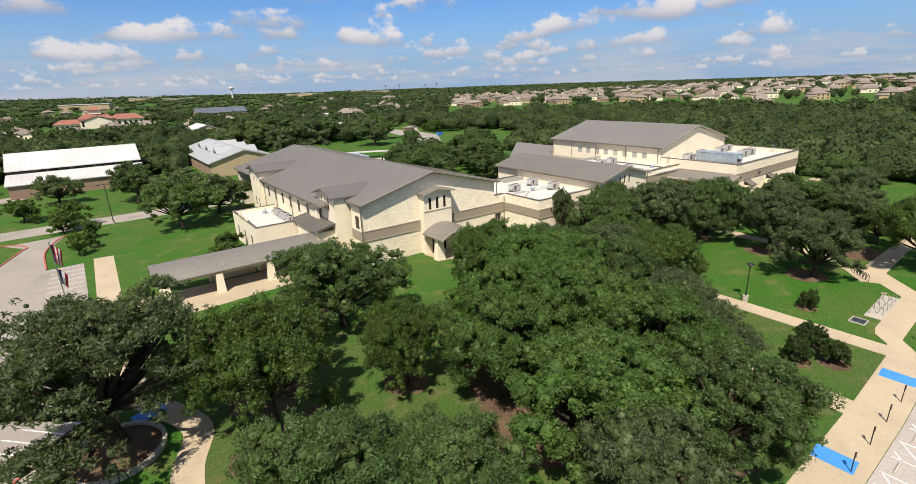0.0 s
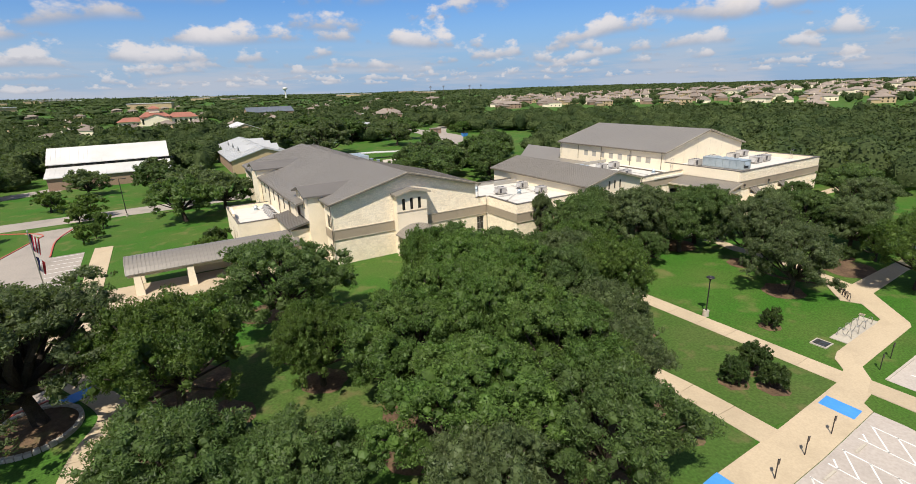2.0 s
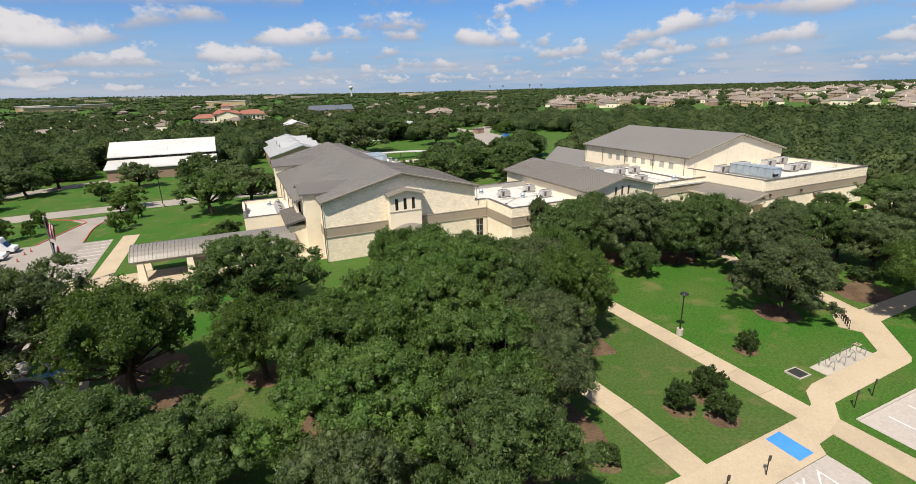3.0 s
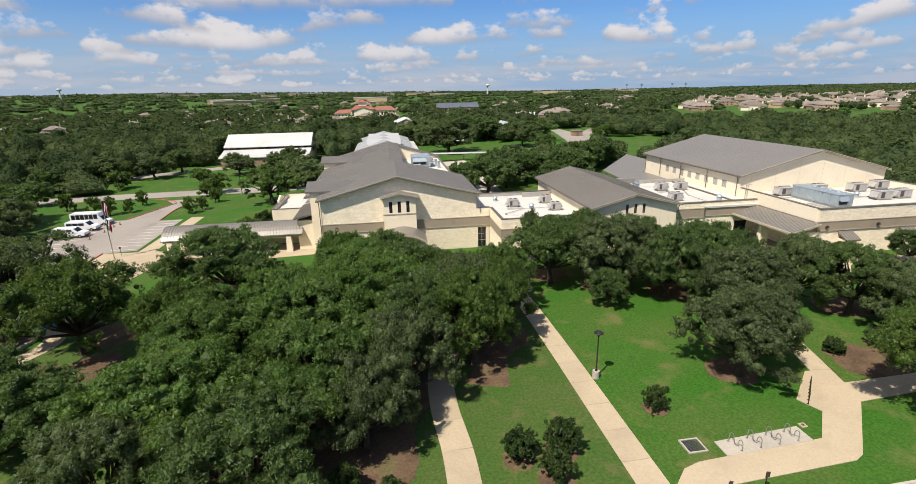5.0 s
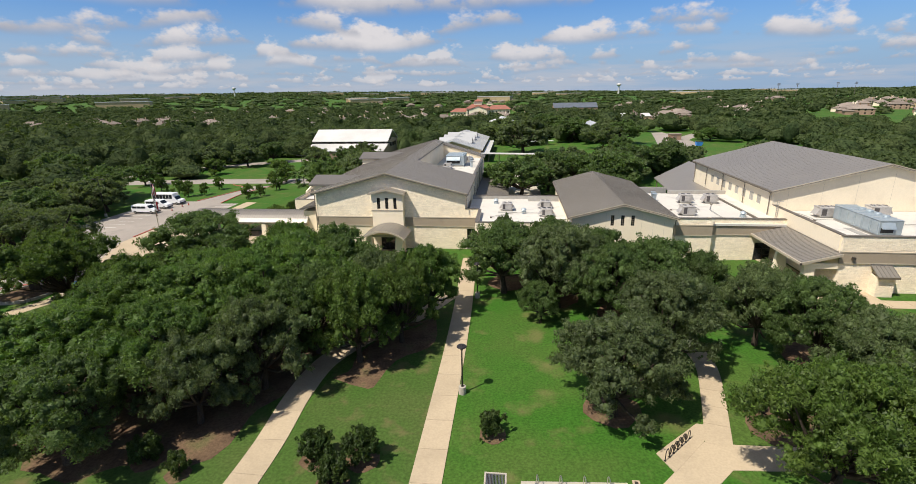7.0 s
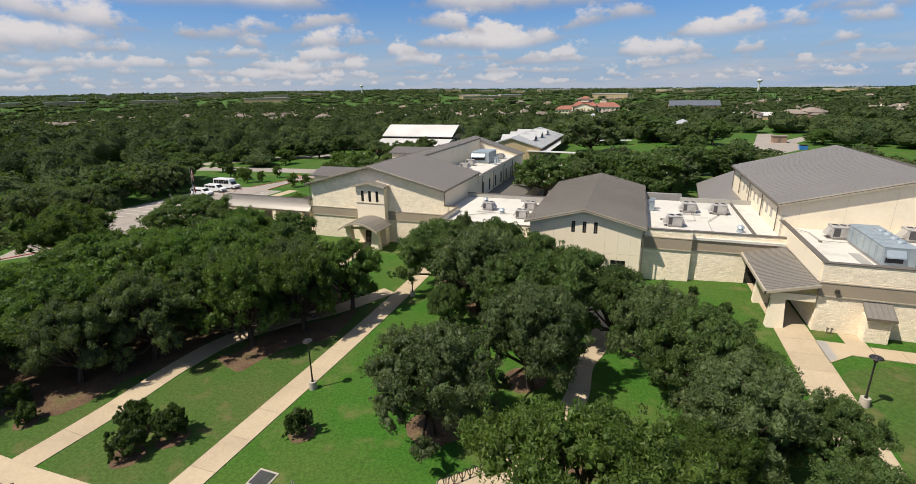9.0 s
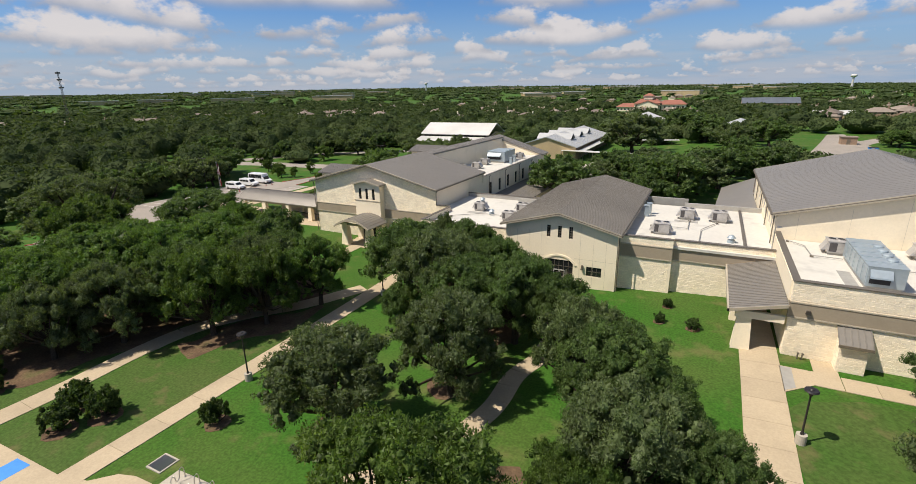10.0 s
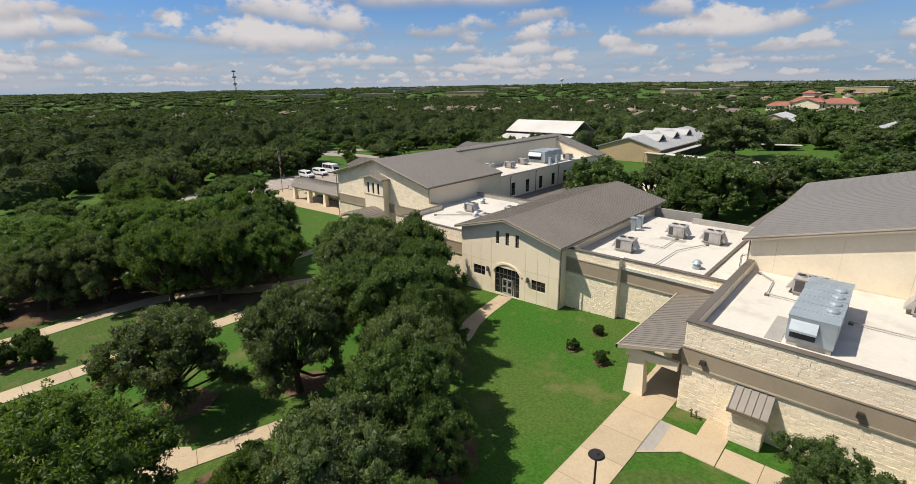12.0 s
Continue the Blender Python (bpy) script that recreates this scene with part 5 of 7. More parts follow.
for k in range(5):
    cycle_stand(77.2 + k * 0.42, 29.5 + k * 0.42, 2.35, POLE, "dark steel cycle stand in a row")


def grate():
    ob = thing("drain_grate", "square galvanised drain grate in a concrete frame", "drain grate", (64.6, 26.7, 0.2))
    z = ground_z(64.6) + 0.05
    for x0, y0, x1, y1 in ((63.8, 25.95, 65.4, 26.07), (63.8, 27.35, 65.4, 27.47), (63.8, 26.07, 63.92, 27.35), (65.28, 26.07, 65.4, 27.35)):
        part("frame", box_bm(x0, y0, z - 0.1, x1, y1, z + 0.05), PADCON, ob)
    for k in range(13):
        part("bar", box_bm(63.96 + k * 0.104, 26.07, z - 0.03, 64.0 + k * 0.104, 27.35, z + 0.03), STEEL, ob)
    part("pit", box_bm(63.9, 26.05, z - 0.09, 65.3, 27.37, z - 0.06), COPING, ob)


grate()
ob = thing("valve_box", "small concrete valve box in the lawn", "valve box", (74.3, 26.9, ground_z(74.3)))
part("rim", box_bm(74.05, 26.65, ground_z(74.3) - 0.1, 74.55, 27.15, ground_z(74.3) + 0.08), CONCRETE, ob)
part("cover", box_bm(74.18, 26.78, ground_z(74.3) + 0.08, 74.42, 27.02, ground_z(74.3) + 0.1), DARKTRIM, ob)


def sign_post(x, y):
    z = ground_z(x)
    ob = thing("sign_post", "dark slender post with a small parking sign plate", "sign post", (x, y, z), "parking signs")
    bm = bmesh.new()
    tube(bm, (x, y, z), (x, y, z + 1.7), 0.04, None, 6)
    part("post", bm, POLE, ob)
    part("plate", box_bm(x - 0.16, y - 0.06, z + 1.25, x + 0.16, y - 0.03, z + 1.7), DARKTRIM, ob)


for x in (38.0, 42.2, 46.3, 50.4):
    sign_post(x, 19.9)
sign_post(63.7, 21.5)
sign_post(66.6, 21.7)
sign_post(-6.0, 88.8)

# Bay lines of the car parks
LINES = []
for x in (54.0, 49.2, 44.4, 39.6, 34.8):
    LINES += [((x, 18.7), (x, 12.6)), ((x - 2.4, 18.6), (x - 2.4, 12.6)), ((x - 1.6, 18.6), (x - 2.4, 18.0)), ((x, 18.6), (x - 2.4, 16.7)), ((x, 17.0), (x - 2.4, 15.1)), ((x, 15.4), (x - 2.4, 13.5)), ((x, 13.8), (x - 1.5, 12.6))]
for x in (50.4, 45.6, 40.8):
    stop = thing("wheel_stop", "low grey concrete wheel stop in a bay", "wheel stop", (x, 18.0, 0.03), "wheel stops")
    part("bar", box_bm(x - 0.8, 17.9, 0.0, x + 0.8, 18.1, 0.15, taper=0.03), PADCON, stop)
for k in range(8):
    LINES.append(((64.8 + 2.8 * k, 19.6), (64.8 + 2.8 * k, 13.5)))
for k in range(10):
    LINES.append(((-9.6, 92.4 + 2.4 * k), (-5.2, 92.4 + 2.4 * k)))
for k in range(14):
    LINES.append(((-28.0, 80.0 + 2.7 * k), (-19.5, 80.0 + 2.7 * k)))
for k in range(5):
    LINES.append(((-9.8 + 1.3 * k, 58.6 + 0.6 * k), (-13.6 + 1.3 * k, 62.6 + 0.6 * k)))
for a, b in LINES:
    tagged(sheet("bay_line", strip([a, b], 0.12), PAINT, 0.036, 0.0), "white painted parking bay line", "road marking", "bay lines")
tagged(sheet("painted_patch", [(-1.6, 58.6), (0.6, 59.6), (0.1, 61.2), (-2.2, 60.2)], BLUE, 0.066, 0.0), "blue painted crossing patch", "road marking")
for line, label in (([(-9.8, 84), (-10.1, 90.6)], "red painted kerb beside the drive"), ([(-10.2, 115.2), (-10.9, 127), (-9.4, 136), (-7.8, 139.4)], "red painted kerb along the drive"),
                    ([(-18.2, 117.4), (-14.4, 131.8), (-13.9, 134.2), (-16.0, 137.4), (-22, 141.2)], "red painted kerb round the grass island"), ([(-3.0, 60.5), (-9.0, 57.6), (-13, 50)], "red painted kerb of the car park")):
    ob = sheet("kerb", strip(smooth_line(line, 1.5), 0.22), REDKERB, 0.16, 0.1)
    tagged(ob, label, "kerb", kind="structure")
for line in ([(-10.0, 56.0), (-3.0, 60.2)], [(62.3, 20.5), (90, 20.1)]):
    ob = sheet("kerb", strip(line, 0.2), PADCON, 0.12, 0.1)
    tagged(ob, "pale concrete kerb", "kerb", kind="structure")


def flagpole(x, y):
    ob = thing("flagpole", "tall silver flagpole with two hanging flags", "flagpole", (x, y, 0))
    bm = bmesh.new()
    tube(bm, (x, y, 0), (x, y, 10.6), 0.09, 0.05, 10)
    bmesh.ops.create_uvsphere(bm, u_segments=10, v_segments=6, radius=0.12, matrix=Matrix.Translation((x, y, 10.7)))
    part("pole", bm, STEEL, ob)
    red = material("red flag cloth", (0.42, 0.03, 0.04), 0.9)
    white = material("white flag cloth", (0.75, 0.74, 0.72), 0.9)
    blue = material("navy flag cloth", (0.02, 0.03, 0.12), 0.9)

    def cloth(z_top, wide, drop, bands):
        n = len(bands)
        for k, m in enumerate(bands):
            bm = bmesh.new()
            steps = 10
            rows = []
            for j in range(steps + 1):
                v = j / steps
                xx = wide * (0.25 + 0.75 * (1 - v * 0.55))
                rows.append([(x + 0.08 + xx * f, y + 0.16 * math.sin(5 * f + 4 * v), z_top - drop * v - 0.9 * f) for f in (k / n, (k + 1) / n)])
            vs = [[bm.verts.new(p) for p in r] for r in rows]
            for a, b in zip(vs, vs[1:]):
                bm.faces.new((a[0], a[1], b[1], b[0]))
            bmesh.ops.solidify(bm, geom=bm.faces[:], thickness=0.015)
            part("flag_band", bm, m, ob)

    cloth(10.4, 0.9, 2.2, [blue, red, white, red, white, red])
    cloth(7.3, 0.8, 1.8, [blue, white, red])


flagpole(-6.4, 87.2)


# ---- vehicles ----
def vehicle(name, label, x, y, long, wide, tall, bus=False):
    """A white van or small bus that points along +x: body, glass, wheels, lamps."""
    ob = thing(name, label, "van" if not bus else "bus", (x, y, 0.03), "parked vehicles")
    h0 = 0.45

    def profile(pts, half, z_in=0.0):
        bm = bmesh.new()
        prism(bm, [(x + a, y - half, b) for a, b in pts], [(x + a, y + half, b) for a, b in pts])
        return bm

    nose = 1.25
    if bus:
        pts = [(0, h0), (long, h0), (long, 1.15), (long - 1.0, 1.3), (long - 1.5, 2.1), (long - 1.7, 2.25), (long - 1.75, tall - 0.12), (long - 1.9, tall), (0.15, tall), (0, tall - 0.15)]
    else:
        pts = [(0, h0), (long, h0), (long, 1.0), (long - 0.15, 1.12), (long - nose, 1.3), (long - nose - 0.75, tall - 0.12), (long - nose - 1.1, tall), (0.15, tall), (0, tall - 0.2)]
    bm = profile(pts, wide / 2)
    bmesh.ops.bevel(bm, geom=bm.edges[:], offset=0.05, segments=2, affect="EDGES")
    body = part("body", bm, CARPAINT, ob)
    zt = tall - 0.28
    zb = 1.35 if not bus else 1.6
    n = 3 if not bus else 6
    end = long - nose - 0.9 if not bus else long - 1.9
    for s in (-1, 1):
        for k in range(n):
            a = 0.35 + (end - 0.35) * k / n
            b = 0.35 + (end - 0.35) * (k + 1) / n - 0.1
            yy = y + s * (wide / 2 + 0.005)
            part("side_window", box_bm(x + a, yy - 0.012, zb, x + b, yy + 0.012, zt), GLASS, body)
    for a in ((0.9, long - 1.0) if not bus else (1.3, long - 0.95)):
        for s in (-1, 1):
            yy = y + s * (wide / 2 - 0.12)
            bm = bmesh.new()
            tube(bm, (x + a, yy - 0.13, 0.38), (x + a, yy + 0.13, 0.38), 0.36, None, 18)
            wheel = part("wheel", bm, RUBBER, ob)
            bm = bmesh.new()
            tube(bm, (x + a, yy - 0.14, 0.38), (x + a, yy + 0.14, 0.38), 0.2, None, 12)
            part("rim", bm, STEEL, wheel)
    a, b = (long - nose - 0.04, long - nose - 0.72) if not bus else (long - 1.02, long - 1.5)
    za, zc = (1.32, tall - 0.16) if not bus else (1.33, 2.1)
    bm = bmesh.new()
    prism(bm, [(x + a + 0.02, y - wide / 2 + 0.15, za), (x + a + 0.02, y + wide / 2 - 0.15, za), (x + b + 0.02, y + wide / 2 - 0.2, zc), (x + b + 0.02, y - wide / 2 + 0.2, zc)],
          [(x + a + 0.05, y - wide / 2 + 0.15, za + 0.03), (x + a + 0.05, y + wide / 2 - 0.15, za + 0.03), (x + b + 0.05, y + wide / 2 - 0.2, zc + 0.03), (x + b + 0.05, y - wide / 2 + 0.2, zc + 0.03)])
    part("windscreen", bm, GLASS, body)
    for s in (-1, 1):
        part("headlight", box_bm(x + long - 0.03, y + s * (wide / 2 - 0.3) - 0.14, 0.75, x + long + 0.03, y + s * (wide / 2 - 0.3) + 0.14, 0.95), STEEL, body)
    part("bumper", box_bm(x + long - 0.05, y - wide / 2, 0.4, x + long + 0.1, y + wide / 2, 0.6, bevel=0.03), DARKTRIM, ob)


vehicle("minibus", "white minibus parked by the grass island", -27.5, 114.0, 7.6, 2.3, 2.95, True)
vehicle("van", "white passenger van parked in a bay", -26.0, 109.2, 6.0, 2.0, 2.15)
vehicle("van", "white passenger van parked in a bay", -25.5, 104.0, 6.0, 2.0, 2.1)
for x, y in ((-18.0, 110.9), (-17.7, 106.6), (-17.9, 101.5), (-17.6, 112.8)):
    ob = thing("traffic_cone", "orange traffic cone before a van", "traffic cone", (x, y, 0.03), "cones")
    bm = bmesh.new()
    tube(bm, (x, y, 0.03), (x, y, 0.7), 0.16, 0.03, 12)
    part("cone", bm, REDKERB, ob)
    part("foot", box_bm(x - 0.2, y - 0.2, 0.0, x + 0.2, y + 0.2, 0.06), RUBBER, ob)


# ---- buildings beyond ----
def metal_hall():
    ob = thing("metal_hall", "long hall with white metal roof and lower lean-to", "hall", (-6, 210, 0))
    x0, x1 = -22.0, 12.0
    for quad in ([(x0, 206, 7.2), (x1, 206, 7.2), (x1, 215, 11.6), (x0, 215, 11.6)], [(x1, 225, 7.0), (x0, 225, 7.0), (x0, 215, 11.6), (x1, 215, 11.6)], [(x0, 197.5, 4.0), (x1, 197.5, 4.0), (x1, 206.3, 6.1), (x0, 206.3, 6.1)]):
        bm = bmesh.new()
        slab(bm, quad, 0.25)
        r = part("roof_slope", bm, WHITEROOF, ob)
        bm = bmesh.new()
        seams(bm, quad, 1.2, 0.05, 0.06)
        part("seams", bm, WHITEROOF, r)
    bm = bmesh.new()
    wall(bm, (x0 + 0.5, 206.4), (x1 - 0.5, 206.4), 5.9, 7.0, 0.3)
    part("clerestory", bm, DARKTRIM, ob, "dark clerestory strip")
    for k in range(12):
        part("clerestory_window", box_bm(x0 + 1.5 + k * 2.9, 206.3, 6.25, x0 + 3.6 + k * 2.9, 206.42, 6.8), GLASS, ob)
    bm = bmesh.new()
    wall(bm, (x1 - 0.4, 198), (x1 - 0.4, 224.5), -0.2, lambda u: min(4.0 + 0.24 * u, 11.4 - 0.47 * abs(u - 17.0)), 0.3, [], [8.3, 17.0])
    part("wall", bm, TANWALL, ob, "tan masonry end wall")
    bm = bmesh.new()
    wall(bm, (x0 + 0.7, 224.5), (x0 + 0.7, 198), -0.2, lambda u: min(4.0 + 0.24 * (26.5 - u), 11.4 - 0.47 * abs(u - 9.5)), 0.3, [], [9.5, 18.2])
    wall(bm, (x0 + 0.5, 198), (x1 - 0.5, 198), -0.2, 4.0, 0.3)
    part("wall", bm, BRICKWALL, ob)
    for y in (204, 211, 215, 219):
        part("window", box_bm(x1 - 0.1, y - 0.8, 4.5 if y > 205 else 1.2, x1 - 0.02, y + 0.8, 6.2 if y > 205 else 2.8), GLASS, ob)


metal_hall()


def classroom_block():
    ob = thing("classroom_block", "tan masonry classroom block with a pale metal roof and dormers", "school building", (41.5, 220, 0))
    x0, x1, y0, y1 = 29.5, 53.5, 192.5, 253.0
    for quad in ([(x0, y1, 4.7), (x0, y0, 4.7), (41.5, y0, 8.3), (41.5, y1, 8.3)], [(x1, y0, 4.7), (x1, y1, 4.7), (41.5, y1, 8.3), (41.5, y0, 8.3)]):
        bm = bmesh.new()
        slab(bm, quad, 0.25)
        r = part("roof_slope", bm, GREYROOF, ob)
        bm = bmesh.new()
        seams(bm, quad, 1.0, 0.05, 0.06)
        part("seams", bm, GREYROOF, r)
    bm = bmesh.new()
    wall(bm, (x0 + 0.6, y0 + 0.6), (x1 - 0.6, y0 + 0.6), -0.2, lambda u: 8.0 - 0.3 * abs(u - 11.4), 0.3, [], [11.4])
    part("wall", bm, TANWALL, ob)
    for a, b in (((x1 - 0.6, y0 + 0.6), (x1 - 0.6, y1 - 0.6)), ((x1 - 0.6, y1 - 0.6), (x0 + 0.6, y1 - 0.6)), ((x0 + 0.6, y1 - 0.6), (x0 + 0.6, y0 + 0.6))):
        bm = bmesh.new()
        wall(bm, a, b, -0.2, 4.6, 0.3)
        part("wall", bm, BRICKWALL, ob)
    for y in (206, 220, 234):
        for s in (-1, 1):
            bm = bmesh.new()
            xo, zi = 41.5 + s * 7.0, 8.6
            for t in (-1, 1):
                slab(bm, [(xo, y + t * 3.4, 6.6), (41.5 + s * 5.6, y + t * 3.4, 6.6), (41.5 + s * -0.5, y, zi), (xo, y, zi)], 0.15)
            d = part("dormer", bm, GREYROOF, ob)
            bm = bmesh.new()
            prism(bm, [(xo - s * 0.5, y - 2.4, 6.5), (xo - s * 0.5, y + 2.4, 6.5), (xo - s * 0.5, y, 8.1)], [(xo - s * 0.8, y - 2.4, 6.5), (xo - s * 0.8, y + 2.4, 6.5), (xo - s * 0.8, y, 8.1)])
            part("louvre", bm, BLACK, d)


classroom_block()


def walk_canopy(points, wide, z, label):
    """A thin flat canopy on slender posts along a line."""
    ob = thing("walk_canopy", label, "canopy", (*points[0], 0), "walk canopies")
    line = smooth_line(points, 3.0)
    out = strip(line, wide)
    bm = bmesh.new()
    n = len(line)
    for k in range(n - 1):
        a, b, c, d = out[k], out[k + 1], out[2 * n - 2 - k], out[2 * n - 1 - k]
        slab(bm, [(*a, z), (*b, z), (*c, z), (*d, z)], 0.22)
    bmesh.ops.remove_doubles(bm, verts=bm.verts, dist=0.001)
    part("roof", bm, WHITEROOF, ob, "thin white canopy roof")
    for k in range(0, n, 2):
        for side in (out[k], out[2 * n - 1 - k]):
            px, py = Vector(side).lerp(Vector(line[k]), 0.2)
            bm = bmesh.new()
            tube(bm, (px, py, ground_z(px)), (px, py, z - 0.2), 0.08, None, 6)
            part("post", bm, COPING, ob)


walk_canopy([(48, 193.5), (60, 191.5), (70, 190), (81, 189), (92.5, 183.5)], 3.2, 3.6, "curving white canopy over a walk")
walk_canopy([(54.8, 192), (54.8, 215), (54.8, 246)], 2.6, 3.4, "straight white canopy beside the classrooms")
walk_canopy([(70, 243), (85, 246.5)], 3.0, 3.2, "short flat canopy on the lawn")
paved("pavement", "beige plaza behind the school", [(56, 168), (95, 168), (100, 180), (80, 183), (58, 184)], PADCON, 0.04)
paved("road", "pale drive behind the gymnasium", strip(smooth_line([(112, 180), (125, 205), (140, 232), (152, 262), (175, 300)], 5), 7), ASPHALT, 0.04, "road")


def low_roof_block(x0, y0, x1, y1, eave, ridge, walls, roof, label, name="school_building", along="y", wins=6):
    """A plain gabled block beyond the trees with a row of windows on each long side."""
    ob = thing(name, label, "building", ((x0 + x1) / 2, (y0 + y1) / 2, 0))
    z = land_z(x0, y0)
    if along == "y":
        xm = (x0 + x1) / 2
        quads = ([(x0, y1, eave), (x0, y0, eave), (xm, y0, ridge), (xm, y1, ridge)], [(x1, y0, eave), (x1, y1, eave), (xm, y1, ridge), (xm, y0, ridge)])
    else:
        ym = (y0 + y1) / 2
        quads = ([(x0, y0, eave), (x1, y0, eave), (x1, ym, ridge), (x0, ym, ridge)], [(x1, y1, eave), (x0, y1, eave), (x0, ym, ridge), (x1, ym, ridge)])
    for quad in quads:
        bm = bmesh.new()
        slab(bm, [(a, b, c + z) for a, b, c in quad], 0.25)
        part("roof_slope", bm, roof, ob)
    i = 0.5
    rise = (ridge - eave)
    for a, b, gable in (((x0 + i, y0 + i), (x1 - i, y0 + i), along == "y"), ((x1 - i, y0 + i), (x1 - i, y1 - i), along != "y"), ((x1 - i, y1 - i), (x0 + i, y1 - i), along == "y"), ((x0 + i, y1 - i), (x0 + i, y0 + i), along != "y")):
        run = math.dist(a, b)
        bm = bmesh.new()
        wall(bm, a, b, z - 0.3, (lambda u, run=run: z + eave - 0.1 + (rise - 0.2) * (1 - abs(2 * u / run - 1))) if gable else z + eave - 0.1, 0.3, [], [run / 2])
        part("wall", bm, walls, ob)
    for k in range(wins):
        u = (k + 0.5) / wins
        xw = x0 + (x1 - x0) * u
        part("window", box_bm(xw - 0.7, y0 + i - 0.06, z + 1.0, xw + 0.7, y0 + i + 0.02, z + 2.5), GLASS, ob)
        yw = y0 + (y1 - y0) * u
        part("window", box_bm(x0 + i - 0.06, yw - 0.7, z + 1.0, x0 + i + 0.02, yw + 0.7, z + 2.5), GLASS, ob)
    return ob


side_roof = thing("lean_to_roof", "low brown-grey metal lean-to roof along the court", "lean-to roof", (61, 118, 0))
quad = [(64.6, 100.0, 3.4), (64.6, 137.0, 3.4), (57.15, 137.0, 4.3), (57.15, 100.0, 4.3)]
bm = bmesh.new()
slab(bm, quad, 0.2)
lr = part("roof", bm, ROOF, side_roof)
bm = bmesh.new()
seams(bm, quad, 0.5)
part("seams", bm, SEAM, lr)
bm = bmesh.new()
wall(bm, (64.2, 100.4), (64.2, 136.6), -0.2, 3.2, 0.3)
part("wall", bm, STUCCO, side_roof)

court_roof = thing("court_roof", "broad low brown metal roof on posts beside the gymnasium", "canopy", (101, 108, 2))
low_edge = [(98.6, 94.3), (100.4, 123), (111, 131), (111, 110.95), (105.2, 110.95), (105.2, 94.3)]
bm = bmesh.new()
prism(bm, [(x, y, 4.9 + 0.28 * (x - 98.6)) for x, y in low_edge], [(x, y, 5.15 + 0.28 * (x - 98.6)) for x, y in low_edge])
part("roof", bm, ROOF, court_roof)
part("fascia", box_bm(98.5, 94.1, 4.85, 105.2, 94.28, 5.2), GUTTER, court_roof)
for x, y in ((99.3, 98), (99.7, 106), (100.2, 114), (100.8, 121.6)):
    bm = bmesh.new()
    tube(bm, (x, y, 1.6), (x, y, 5.0), 0.14, None, 8)
    part("post", bm, GUTTER, court_roof)
low_roof_block(44, 340, 70, 372, 4.5, 9.5, TANWALL, WHITEROOF, "tan block with a white metal roof among trees", along="y")
low_roof_block(98, 262, 120, 290, 4.0, 8.5, TANWALL, GREYROOF, "tan classroom block with a pale roof among trees", along="y")
low_roof_block(128, 800, 196, 836, 7.0, 14.0, BRICKWALL, material("blue grey metal roof", (0.17, 0.19, 0.22), 0.5, 0.3), "large block with blue-grey roofs among trees", along="x")
low_roof_block(150, 470, 190, 486, 4, 6.5, TANWALL, WHITEROOF, "long low pale building beyond the woods", along="x")


